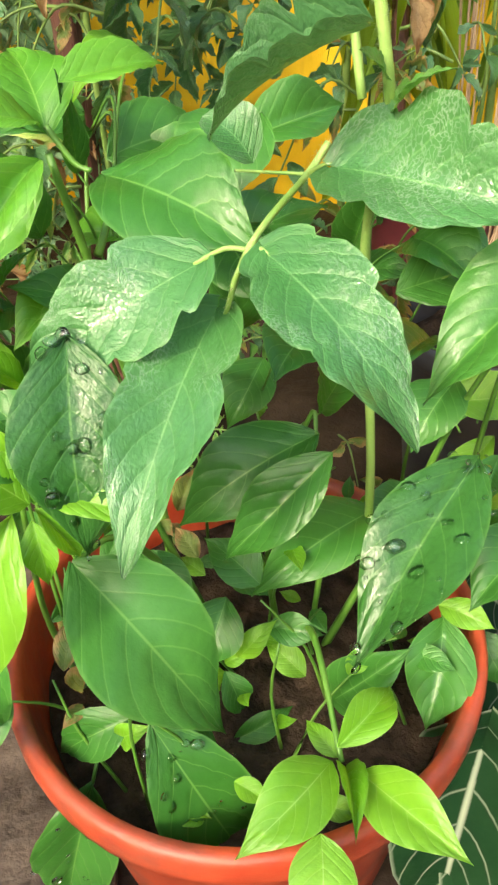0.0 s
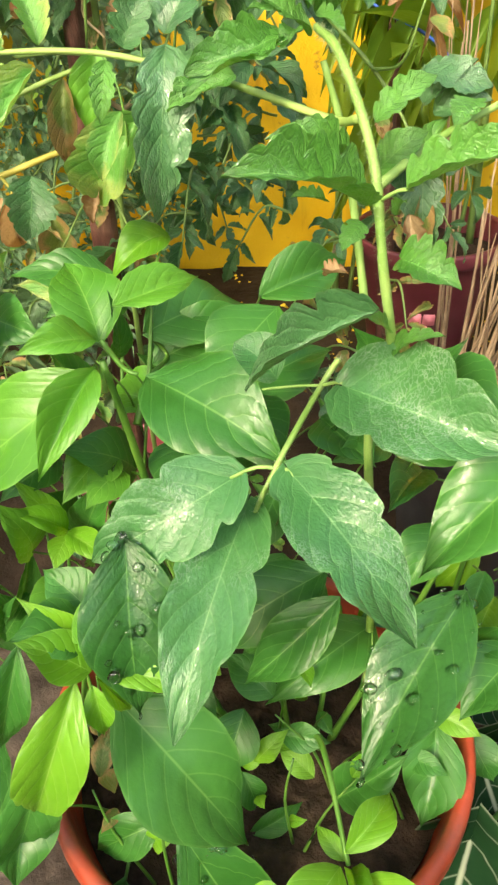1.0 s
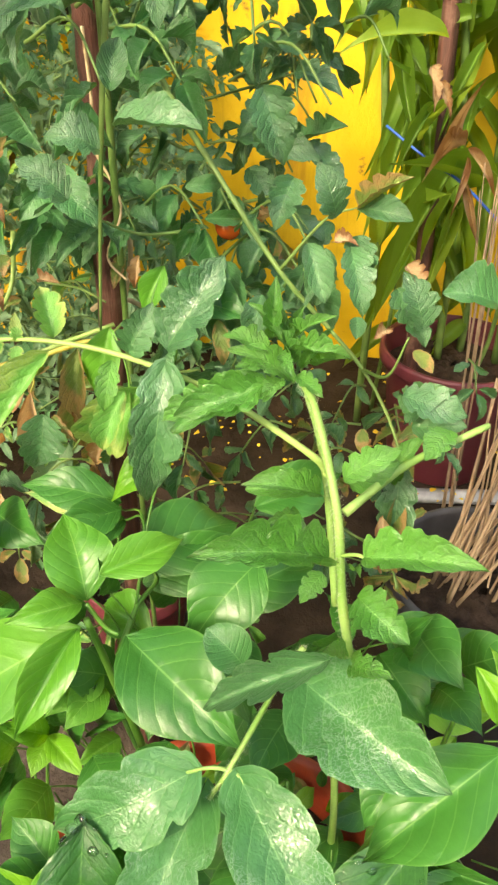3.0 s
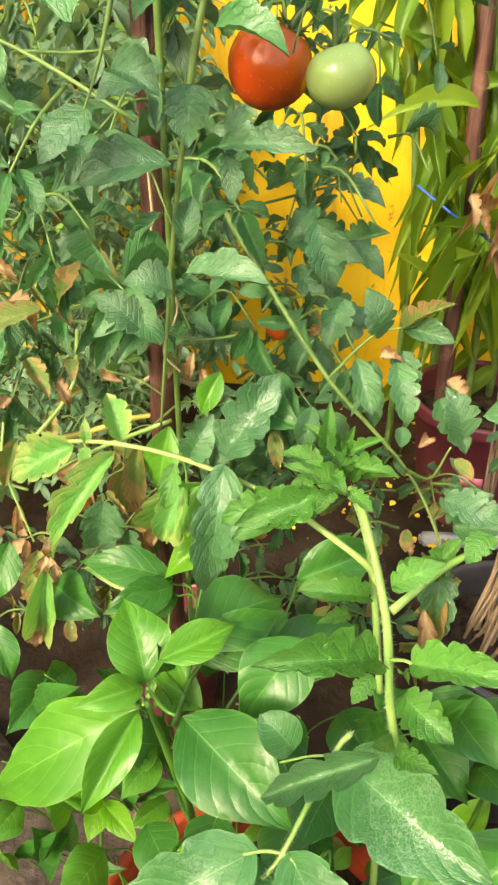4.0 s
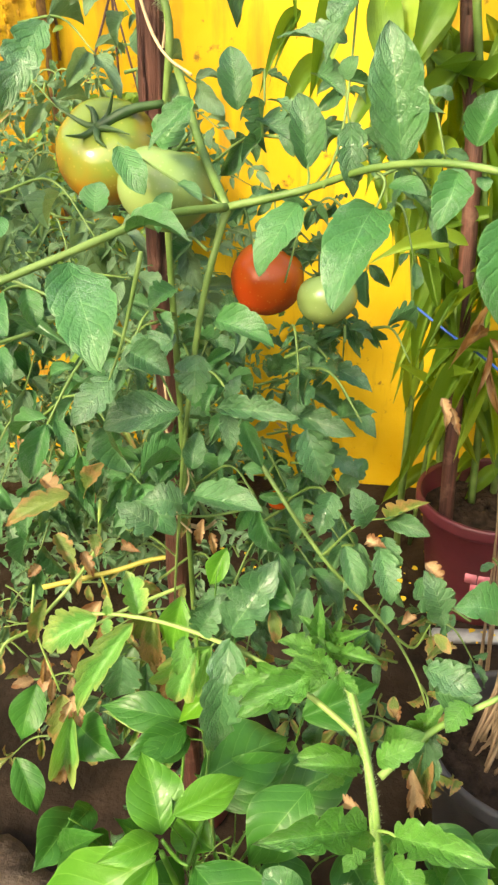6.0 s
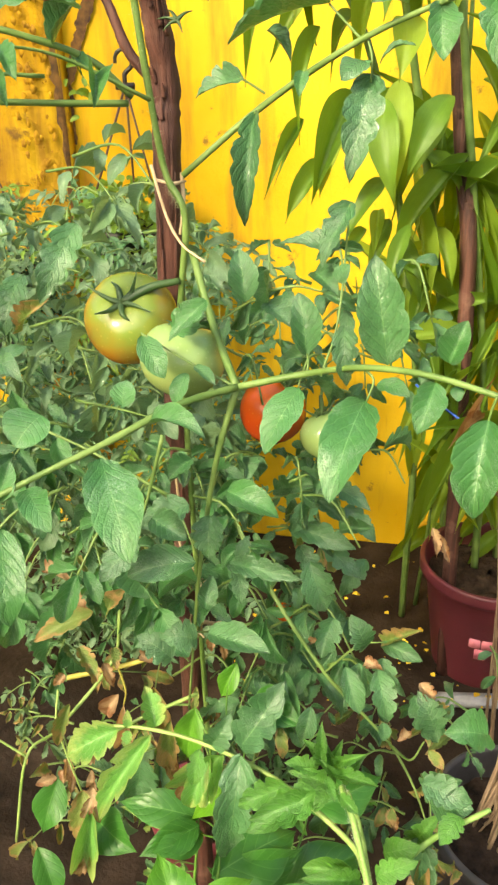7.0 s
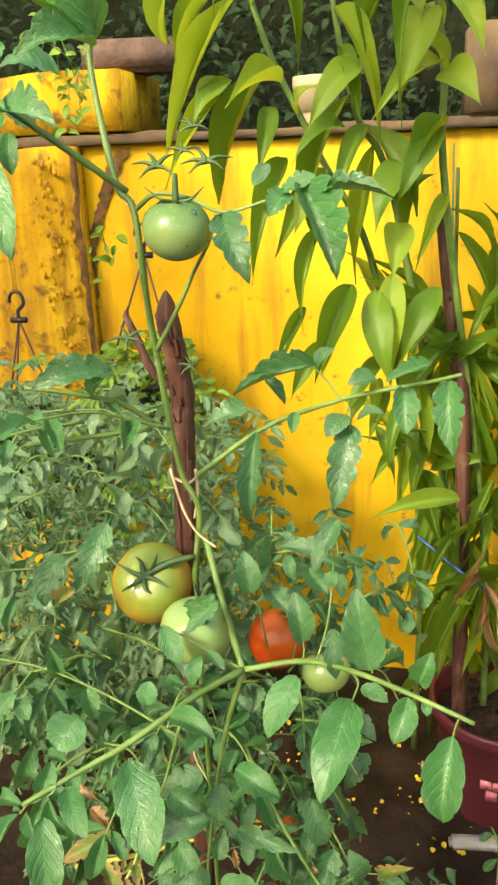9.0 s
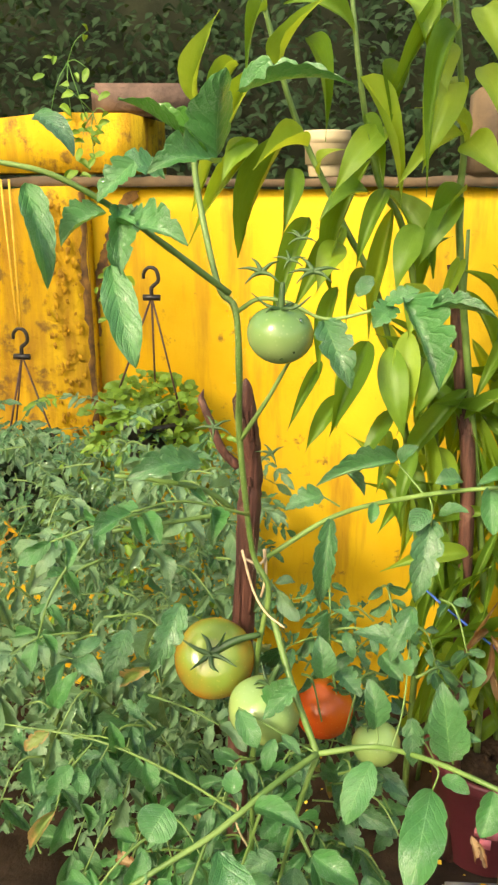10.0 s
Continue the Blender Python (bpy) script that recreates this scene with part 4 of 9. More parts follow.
stalks(pepper_right, "stem", M_PEPPER_STEM, [([(0.19, 0.54, 0.0), (0.185, 0.54, 0.25), (0.20, 0.53, 0.5)], 0.005, 0.002), ([(0.19, 0.54, 0.12), (0.25, 0.53, 0.25), (0.28, 0.50, 0.4)], 0.003, 0.0015), ([(0.19, 0.54, 0.15), (0.13, 0.53, 0.3), (0.12, 0.50, 0.42)], 0.003, 0.0015)])
leaf(pepper_right, (0.195, 0.400, 0.619), (0.162, 0.420, 0.666), 0.027, M_PEPPER_YOUNG, 'pepper')
leaf(pepper_right, (0.198, 0.400, 0.613), (0.171, 0.400, 0.641), 0.021, M_PEPPER_YOUNG, 'pepper')
leaf(pepper_right, (0.201, 0.400, 0.599), (0.204, 0.385, 0.524), 0.032, M_PEPPER_YOUNG, 'pepper')
leaf(pepper_right, (0.219, 0.410, 0.507), (0.251, 0.400, 0.454), 0.046, M_PEPPER, 'pepper')
leaf(pepper_right, (0.203, 0.460, 0.642), (0.222, 0.470, 0.662), 0.036, M_PEPPER, 'pepper')
leaf(pepper_right, (0.156, 0.420, 0.382), (0.230, 0.380, 0.419), 0.028, M_PEPPER, 'pepper')
leaf(pepper_right, (0.202, 0.400, 0.392), (0.147, 0.370, 0.360), 0.061, M_PEPPER, 'pepper')
leaf(pepper_right, (0.243, 0.400, 0.306), (0.295, 0.380, 0.264), 0.076, M_PEPPER, 'pepper')
leaf(pepper_right, (0.115, 0.520, 0.578), (0.163, 0.500, 0.559), 0.055, M_PEPPER, 'pepper')
leaf(pepper_right, (0.175, 0.500, 0.546), (0.220, 0.500, 0.588), 0.055, M_PEPPER, 'pepper')
leaf(pepper_front, (-0.112, 0.300, 0.481), (-0.028, 0.250, 0.385), 0.086, M_PEPPER, 'pepper')
leaf_right = leaf(pepper_front, (0.140, 0.390, 0.475), (0.051, 0.285, 0.397), 0.074, M_PEPPER_WET, 'pepper')
leaf_hanging = leaf(pepper_front, (-0.087, 0.330, 0.604), (-0.095, 0.282, 0.506), 0.055, M_PEPPER_WET, 'pepper')
leaf(pepper_front, (0.034, 0.245, 0.359), (-0.023, 0.190, 0.358), 0.045, M_PEPPER_YOUNG, 'pepper')
leaf(pepper_front, (0.053, 0.240, 0.355), (0.105, 0.182, 0.366), 0.041, M_PEPPER_YOUNG, 'pepper')
leaf(pepper_front, (0.045, 0.250, 0.342), (0.043, 0.190, 0.376), 0.021, M_PEPPER_YOUNG, 'pepper')
leaf(pepper_front, (0.040, 0.255, 0.360), (0.079, 0.300, 0.357), 0.030, M_PEPPER_YOUNG, 'pepper')
leaf(pepper_front, (0.040, 0.255, 0.348), (0.021, 0.280, 0.351), 0.016, M_PEPPER_YOUNG, 'pepper')
leaf(pepper_front, (0.025, 0.200, 0.363), (0.021, 0.165, 0.334), 0.041, M_PEPPER_YOUNG, 'pepper')
leaf_low = leaf(pepper_front, (-0.076, 0.268, 0.364), (-0.024, 0.250, 0.231), 0.073, M_PEPPER, 'pepper')
leaf_corner = leaf(pepper_front, (-0.127, 0.270, 0.291), (-0.160, 0.240, 0.172), 0.066, M_PEPPER, 'pepper')
leaf(pepper_front, (-0.095, 0.290, 0.341), (-0.151, 0.287, 0.302), 0.040, M_PEPPER, 'pepper')
leaf(pepper_front, (0.081, 0.430, 0.394), (-0.013, 0.370, 0.370), 0.060, M_PEPPER, 'pepper')
leaf(pepper_front, (0.127, 0.360, 0.350), (0.110, 0.305, 0.296), 0.055, M_PEPPER, 'pepper')
leaf(pepper_front, (0.164, 0.360, 0.638), (0.080, 0.315, 0.576), 0.064, M_PEPPER, 'pepper')
leaf(pepper_front, (0.137, 0.370, 0.705), (0.162, 0.350, 0.671), 0.021, M_PEPPER_YOUNG, 'pepper')
leaf(pepper_front, (0.203, 0.400, 0.339), (0.278, 0.360, 0.130), 0.067, M_PEPPER, 'pepper')
leaf(pepper_front, (0.034, 0.400, 0.493), (-0.061, 0.370, 0.442), 0.064, M_PEPPER, 'pepper')
leaf(pepper_front, (-0.023, 0.340, 0.336), (0.005, 0.350, 0.365), 0.020, M_PEPPER_YOUNG, 'pepper')
leaf(pepper_front, (-0.002, 0.350, 0.358), (0.038, 0.340, 0.360), 0.026, M_PEPPER, 'pepper')
leaf(pepper_front, (-0.007, 0.370, 0.381), (-0.046, 0.390, 0.405), 0.039, M_PEPPER, 'pepper')
leaf(pepper_front, (-0.029, 0.310, 0.277), (0.016, 0.330, 0.289), 0.022, M_PEPPER, 'pepper')
leaf(pepper_front, (0.045, 0.330, 0.295), (0.097, 0.330, 0.355), 0.048, M_PEPPER, 'pepper')
leaf(pepper_front, (-0.031, 0.360, 0.378), (-0.054, 0.340, 0.333), 0.046, M_PEPPER, 'pepper')
leaf(pepper_front, (-0.034, 0.340, 0.319), (-0.023, 0.330, 0.283), 0.027, M_PEPPER, 'pepper')
leaf(pepper_front, (-0.086, 0.360, 0.426), (-0.050, 0.330, 0.397), 0.039, M_PEPPER, 'pepper')
leaf(pepper_front, (0.165, 0.380, 0.307), (0.189, 0.360, 0.268), 0.039, M_PEPPER, 'pepper')
leaf(pepper_front, (-0.110, 0.460, 0.550), (-0.157, 0.440, 0.589), 0.050, M_PEPPER, 'pepper')
leaf(pepper_front, (0.040, 0.360, 0.508), (-0.030, 0.340, 0.438), 0.046, M_PEPPER, 'pepper')
leaf(pepper_front, (0.087, 0.440, 0.575), (0.157, 0.460, 0.579), 0.052, M_PEPPER, 'pepper')
leaf(pepper_front, (0.127, 0.420, 0.519), (0.097, 0.400, 0.480), 0.045, M_PEPPER, 'pepper')
stalks(pepper_front, 'stem', M_PEPPER_STEM, [
    ([(0.01, 0.37, 0.27), (0.02, 0.365, 0.33), (0.03, 0.33, 0.37), (0.042, 0.250, 0.351)], 0.004, 0.002),
    ([(-0.02, 0.38, 0.27), (-0.05, 0.37, 0.36), (-0.09, 0.34, 0.46), (-0.112, 0.300, 0.481)], 0.004, 0.0016),
    ([(0.04, 0.39, 0.27), (0.10, 0.41, 0.40), (0.140, 0.390, 0.475)], 0.004, 0.0016),
    ([(-0.02, 0.38, 0.30), (-0.07, 0.33, 0.36), (-0.076, 0.268, 0.364)], 0.003, 0.0014),
    ([(-0.05, 0.37, 0.36), (-0.11, 0.33, 0.33), (-0.127, 0.270, 0.291)], 0.0025, 0.0014),
    ([(0.03, 0.39, 0.27), (0.05, 0.42, 0.40), (0.081, 0.430, 0.394)], 0.003, 0.0014),
    ([(0.10, 0.41, 0.40), (0.12, 0.39, 0.38), (0.127, 0.360, 0.350)], 0.002, 0.0013),
], '', 8)
stalks(pepper_front, 'branch', M_PEPPER_STEM, [
    ([(0.10, 0.41, 0.40), (0.13, 0.40, 0.52), (0.164, 0.360, 0.638)], 0.003, 0.0014),
    ([(-0.05, 0.37, 0.36), (-0.09, 0.36, 0.52), (-0.087, 0.330, 0.604)], 0.003, 0.0014),
    ([(0.01, 0.38, 0.27), (0.0, 0.40, 0.40), (0.03, 0.41, 0.50), (0.034, 0.400, 0.493)], 0.003, 0.0014),
], '', 8)

rng = random.Random(31)
for k in range(84):
    a, r = rng.uniform(0, 6.28), 0.155 * math.sqrt(rng.random())
    foot = Vector((-0.018 + r * math.cos(a), 0.388 + r * math.sin(a), 0.30 + 0.10 * rng.random() ** 1.5))
    d = Vector((rng.uniform(-1, 1), rng.uniform(-1, 0.6), rng.uniform(-0.2, 0.5))).normalized()
    size = rng.uniform(0.018, 0.045)
    leaf(pepper_front, foot, foot + d * size, size * rng.uniform(0.5, 0.65), rng.choice((M_PEPPER, M_PEPPER, M_PEPPER_YOUNG, M_WITHERED)))
bm = bmesh.new()
for k in range(26):
    a, r = rng.uniform(0, 6.28), 0.15 * math.sqrt(rng.random())
    foot = Vector((-0.018 + r * math.cos(a), 0.388 + r * math.sin(a), 0.275))
    top = foot + Vector((rng.uniform(-0.05, 0.05), rng.uniform(-0.05, 0.04), rng.uniform(0.05, 0.15)))
    tube(bm, [foot, foot.lerp(top, 0.5) + Vector((0.01 * rng.uniform(-1, 1), 0, 0.01)), top], 0.0016, 0.0008, 5, 3)
tagged(part("seedling_stalk", bm, M_PEPPER_STEM, pepper_front), "thin seedling stalks", kind="stuff")
rng = random.Random(37)
for k in range(26):
    foot = Vector((rng.uniform(0.10, 0.30), rng.uniform(0.46, 0.60), rng.uniform(0.20, 0.52)))
    d = Vector((rng.uniform(-0.8, 0.9), rng.uniform(-0.9, 0.1), rng.uniform(-0.7, 0.2))).normalized()
    size = rng.uniform(0.045, 0.085)
    leaf(pepper_right, foot, foot + d * size, size * rng.uniform(0.5, 0.65), rng.choice((M_PEPPER, M_PEPPER, M_PEPPER, M_PEPPER_YOUNG)))
    stalks(pepper_right, "petiole", M_PEPPER_STEM, [([foot, foot + Vector((0.005, 0.012, -0.015)), foot.lerp(Vector((0.19, 0.54, foot.z - 0.05)), 0.5)], 0.0008, 0.0012)], "", 5)
leaf_wet = leaf(pepper_front, (-0.088, 0.297, 0.630), (-0.084, 0.247, 0.542), 0.060, M_PEPPER_WET, 'pepper', arch=0.09, fold=0.12)
stalks(pepper_front, 'petiole', M_PEPPER_STEM, [([(-0.060, 0.400, 0.480), (-0.077, 0.369, 0.575), (-0.088, 0.297, 0.630)], 0.0018, 0.0012)])
wet(pepper_front, leaf_wet, 26, 9)
wet(pepper_front, leaf_right, 52, 5)
wet(pepper_front, leaf_low, 40, 6)
wet(pepper_front, leaf_corner, 26, 7)
wet(pepper_front, leaf_hanging, 18, 8)


veined_plant = thing("white_veined_plant", (0.26, 0.40, 0.0), "dark green foliage plant with white-veined arrow leaves", "plant")
leaf(veined_plant, (0.158, 0.312, 0.252), (0.134, 0.257, 0.044), 0.112, M_VEINED, 'arrow')
leaf(veined_plant, (0.200, 0.296, 0.185), (0.161, 0.234, 0.036), 0.107, M_VEINED, 'arrow')
leaf(veined_plant, (0.190, 0.400, 0.250), (0.240, 0.350, 0.200), 0.074, M_VEINED, 'arrow')
leaf(veined_plant, (0.195, 0.480, 0.250), (0.247, 0.430, 0.230), 0.066, M_VEINED, 'arrow')
leaf(veined_plant, (0.180, 0.370, 0.270), (0.222, 0.328, 0.170), 0.084, M_VEINED, 'arrow')
stalks(veined_plant, 'stem', M_PEPPER_STEM, [
    ([(0.24, 0.38, 0.0), (0.225, 0.37, 0.20), (0.158, 0.312, 0.252)], 0.004, 0.0022),
    ([(0.24, 0.38, 0.0), (0.25, 0.36, 0.14), (0.200, 0.296, 0.185)], 0.004, 0.0022),
    ([(0.24, 0.39, 0.0), (0.23, 0.41, 0.18), (0.190, 0.400, 0.250)], 0.004, 0.0022),
    ([(0.24, 0.39, 0.0), (0.23, 0.46, 0.18), (0.195, 0.480, 0.250)], 0.004, 0.0022),
], '', 8)

pepper_side = thing("pepper_plant", (-0.15, 0.36, 0.28), "young bright green pepper shoot at the pot's edge", "plant", "pepper plants")
leaf(pepper_side, (-0.122, 0.262, 0.554), (-0.158, 0.235, 0.457), 0.044, M_PEPPER_YOUNG, 'pepper')
leaf(pepper_side, (-0.112, 0.262, 0.551), (-0.108, 0.250, 0.519), 0.019, M_PEPPER_YOUNG, 'pepper')
leaf(pepper_side, (-0.157, 0.280, 0.562), (-0.178, 0.260, 0.491), 0.030, M_PEPPER, 'pepper')
leaf(pepper_side, (-0.192, 0.300, 0.380), (-0.204, 0.260, 0.335), 0.058, M_PEPPER, 'pepper')
leaf(pepper_side, (-0.113, 0.265, 0.560), (-0.148, 0.262, 0.592), 0.033, M_PEPPER_YOUNG, 'pepper')
leaf(pepper_side, (-0.105, 0.262, 0.568), (-0.051, 0.250, 0.562), 0.020, M_PEPPER_YOUNG, 'pepper')
leaf(pepper_side, (-0.110, 0.268, 0.558), (-0.093, 0.300, 0.609), 0.036, M_PEPPER_MID, 'pepper')
leaf(pepper_side, (-0.117, 0.290, 0.569), (-0.156, 0.275, 0.584), 0.040, M_PEPPER, 'pepper')
leaf(pepper_side, (-0.115, 0.300, 0.567), (-0.143, 0.310, 0.591), 0.034, M_PEPPER, 'pepper')
leaf(pepper_side, (-0.121, 0.285, 0.547), (-0.150, 0.285, 0.600), 0.026, M_PEPPER_YOUNG, 'pepper')
leaf(pepper_side, (-0.109, 0.262, 0.559), (-0.092, 0.262, 0.526), 0.018, M_PEPPER_YOUNG, 'pepper')
leaf(pepper_side, (-0.160, 0.420, 0.521), (-0.122, 0.390, 0.517), 0.024, M_PEPPER_YOUNG, 'pepper')
leaf(pepper_side, (-0.160, 0.420, 0.524), (-0.193, 0.400, 0.563), 0.024, M_PEPPER_YOUNG, 'pepper')
leaf(pepper_side, (-0.162, 0.420, 0.524), (-0.191, 0.420, 0.575), 0.022, M_PEPPER_YOUNG, 'pepper')
leaf(pepper_side, (-0.159, 0.420, 0.521), (-0.166, 0.390, 0.513), 0.022, M_PEPPER_YOUNG, 'pepper')
leaf(pepper_side, (-0.163, 0.290, 0.453), (-0.218, 0.280, 0.303), 0.048, M_PEPPER, 'pepper')
leaf(pepper_side, (-0.198, 0.300, 0.455), (-0.250, 0.280, 0.329), 0.046, M_PEPPER_WET, 'pepper')
stalks(pepper_side, 'petiole', M_PEPPER_STEM, [([(-0.150, 0.370, 0.300), (-0.165, 0.400, 0.420), (-0.161, 0.420, 0.523)], 0.0022, 0.0012)])
stalks(pepper_side, 'stem', M_PEPPER_STEM, [
    ([(-0.15, 0.36, 0.27), (-0.15, 0.33, 0.40), (-0.116, 0.265, 0.560)], 0.003, 0.0016),
    ([(-0.15, 0.36, 0.27), (-0.17, 0.40, 0.42), (-0.176, 0.420, 0.530)], 0.002, 0.001),
], '', 8)

pepper_tall = thing("pepper_plant", (-0.08, 0.44, 0.28), "tall pepper plant with broad shiny leaves in the pot", "plant", "pepper plants")
leaf(pepper_tall, (-0.082, 0.405, 0.667), (0.002, 0.345, 0.645), 0.072, M_PEPPER, 'pepper')
leaf(pepper_tall, (-0.112, 0.420, 0.684), (-0.134, 0.450, 0.725), 0.051, M_PEPPER_MID, 'pepper')
leaf(pepper_tall, (-0.100, 0.420, 0.709), (-0.050, 0.460, 0.710), 0.033, M_PEPPER_MID, 'pepper')
leaf(pepper_tall, (-0.114, 0.400, 0.676), (-0.143, 0.340, 0.639), 0.033, M_PEPPER_MID, 'pepper')
leaf(pepper_tall, (-0.113, 0.410, 0.691), (-0.152, 0.380, 0.701), 0.026, M_PEPPER_MID, 'pepper')
leaf(pepper_tall, (-0.119, 0.410, 0.665), (-0.237, 0.385, 0.576), 0.073, M_PEPPER_MID, 'pepper')
leaf(pepper_tall, (-0.091, 0.500, 0.621), (-0.011, 0.540, 0.643), 0.055, M_PEPPER, 'pepper')
leaf(pepper_tall, (-0.119, 0.550, 0.662), (-0.202, 0.550, 0.674), 0.040, M_PEPPER, 'pepper')
leaf(pepper_tall, (-0.117, 0.540, 0.662), (-0.168, 0.500, 0.663), 0.036, M_PEPPER, 'pepper')
leaf(pepper_tall, (-0.096, 0.500, 0.646), (-0.0185, 0.548, 0.6435), 0.072, M_PEPPER, 'pepper')
leaf(pepper_tall, (-0.037, 0.550, 0.549), (0.056, 0.600, 0.572), 0.068, M_PEPPER, 'pepper')
leaf(pepper_tall, (-0.008, 0.600, 0.625), (0.070, 0.640, 0.639), 0.056, M_PEPPER, 'pepper')
leaf(pepper_tall, (-0.081, 0.580, 0.690), (-0.124, 0.540, 0.670), 0.036, M_PEPPER_YOUNG, 'pepper', arch=0.28)
leaf(pepper_tall, (-0.126, 0.460, 0.566), (-0.161, 0.430, 0.551), 0.046, M_PEPPER_MID, 'pepper')
leaf(pepper_tall, (-0.114, 0.540, 0.652), (-0.156, 0.500, 0.672), 0.036, M_PEPPER, 'pepper')
leaf(pepper_tall, (-0.124, 0.570, 0.637), (-0.201, 0.550, 0.666), 0.034, M_TOMATO_PALE, 'pepper', label='pale underside of a turned leaf')
leaf(pepper_tall, (0.002, 0.480, 0.674), (-0.046, 0.450, 0.622), 0.063, M_PEPPER, 'pepper')
leaf(pepper_tall, (-0.279, 0.580, 0.662), (-0.292, 0.550, 0.611), 0.040, M_PEPPER, 'pepper')
leaf(pepper_tall, (-0.233, 0.560, 0.634), (-0.188, 0.550, 0.623), 0.050, M_PEPPER, 'pepper')
leaf(pepper_tall, (-0.307, 0.560, 0.572), (-0.280, 0.530, 0.523), 0.036, M_PEPPER, 'pepper')
leaf(pepper_tall, (-0.231, 0.520, 0.552), (-0.263, 0.480, 0.543), 0.056, M_PEPPER, 'pepper')
leaf(pepper_tall, (-0.080, 0.460, 0.606), (-0.123, 0.480, 0.603), 0.043, M_PEPPER_MID, 'pepper')
leaf(pepper_tall, (-0.205, 0.500, 0.591), (-0.223, 0.470, 0.595), 0.031, M_PEPPER, 'pepper')
leaf(pepper_tall, (-0.023, 0.460, 0.612), (0.003, 0.420, 0.584), 0.055, M_PEPPER, 'pepper')
leaf(pepper_tall, (-0.109, 0.460, 0.651), (-0.103, 0.430, 0.712), 0.019, M_PEPPER, 'pepper')
leaf(pepper_tall, (-0.262, 0.460, 0.429), (-0.280, 0.430, 0.425), 0.030, M_PEPPER_MID, 'pepper')
leaf(pepper_tall, (-0.220, 0.460, 0.580), (-0.166, 0.430, 0.659), 0.033, M_PEPPER, 'pepper')
leaf(pepper_tall, (-0.181, 0.460, 0.585), (-0.212, 0.430, 0.597), 0.031, M_PEPPER_MID, 'pepper')
leaf(pepper_tall, (-0.212, 0.460, 0.347), (-0.156, 0.430, 0.393), 0.037, M_PEPPER, 'pepper')
leaf(pepper_tall, (-0.262, 0.460, 0.436), (-0.280, 0.430, 0.439), 0.033, M_PEPPER_MID, 'pepper')
leaf(pepper_tall, (-0.239, 0.460, 0.388), (-0.195, 0.430, 0.505), 0.038, M_PEPPER, 'pepper')
leaf(pepper_tall, (-0.127, 0.460, 0.480), (-0.088, 0.430, 0.544), 0.025, M_PEPPER, 'pepper')
leaf(pepper_tall, (-0.241, 0.460, 0.353), (-0.236, 0.430, 0.449), 0.037, M_PEPPER, 'pepper')
leaf(pepper_tall, (-0.262, 0.460, 0.344), (-0.201, 0.430, 0.453), 0.048, M_PEPPER, 'pepper')
leaf(pepper_tall, (-0.174, 0.460, 0.557), (-0.132, 0.430, 0.619), 0.024, M_PEPPER, 'pepper')
leaf(pepper_tall, (-0.138, 0.460, 0.611), (-0.152, 0.430, 0.680), 0.035, M_PEPPER, 'pepper')
leaf(pepper_tall, (-0.167, 0.460, 0.562), (-0.208, 0.430, 0.550), 0.043, M_PEPPER, 'pepper')
leaf(pepper_tall, (-0.158, 0.460, 0.484), (-0.119, 0.430, 0.577), 0.036, M_PEPPER, 'pepper')
leaf(pepper_tall, (-0.115, 0.460, 0.467), (-0.145, 0.430, 0.469), 0.029, M_PEPPER_MID, 'pepper')
leaf(pepper_tall, (-0.293, 0.460, 0.341), (-0.281, 0.430, 0.455), 0.048, M_PEPPER_MID, 'pepper')
leaf(pepper_tall, (0.110, 0.480, 0.596), (0.129, 0.450, 0.662), 0.036, M_PEPPER, 'pepper')
leaf(pepper_tall, (0.045, 0.480, 0.454), (0.073, 0.450, 0.537), 0.038, M_PEPPER, 'pepper')
leaf(pepper_tall, (0.017, 0.480, 0.411), (0.047, 0.450, 0.407), 0.040, M_PEPPER, 'pepper')
leaf(pepper_tall, (0.063, 0.480, 0.567), (0.100, 0.450, 0.583), 0.034, M_PEPPER, 'pepper')
leaf(pepper_tall, (0.125, 0.480, 0.365), (0.070, 0.450, 0.374), 0.036, M_PEPPER, 'pepper')
leaf(pepper_tall, (0.080, 0.480, 0.606), (0.052, 0.450, 0.674), 0.035, M_PEPPER, 'pepper')
leaf(pepper_tall, (0.089, 0.480, 0.550), (0.041, 0.450, 0.559), 0.035, M_PEPPER, 'pepper')
leaf(pepper_tall, (0.006, 0.480, 0.432), (-0.017, 0.450, 0.386), 0.053, M_PEPPER, 'pepper')
leaf(pepper_tall, (0.062, 0.480, 0.586), (0.076, 0.450, 0.653), 0.027, M_PEPPER, 'pepper')
leaf(pepper_tall, (0.000, 0.480, 0.503), (-0.028, 0.450, 0.465), 0.043, M_PEPPER, 'pepper')
leaf(pepper_tall, (-0.067, 0.460, 0.579), (-0.077, 0.430, 0.546), 0.054, M_PEPPER, 'pepper')
leaf(pepper_tall, (-0.167, 0.460, 0.487), (-0.188, 0.430, 0.551), 0.042, M_PEPPER, 'pepper')
leaf(pepper_tall, (-0.115, 0.440, 0.563), (-0.139, 0.410, 0.559), 0.034, M_PEPPER_MID, 'pepper')
leaf(pepper_tall, (-0.201, 0.500, 0.516), (-0.222, 0.470, 0.574), 0.048, M_PEPPER, 'pepper')
leaf(pepper_tall, (-0.074, 0.560, 0.548), (-0.107, 0.530, 0.612), 0.042, M_PEPPER, 'pepper')
leaf(pepper_tall, (-0.014, 0.500, 0.518), (-0.036, 0.470, 0.606), 0.045, M_PEPPER, 'pepper')
leaf(pepper_tall, (0.038, 0.500, 0.564), (0.077, 0.470, 0.549), 0.056, M_PEPPER, 'pepper')
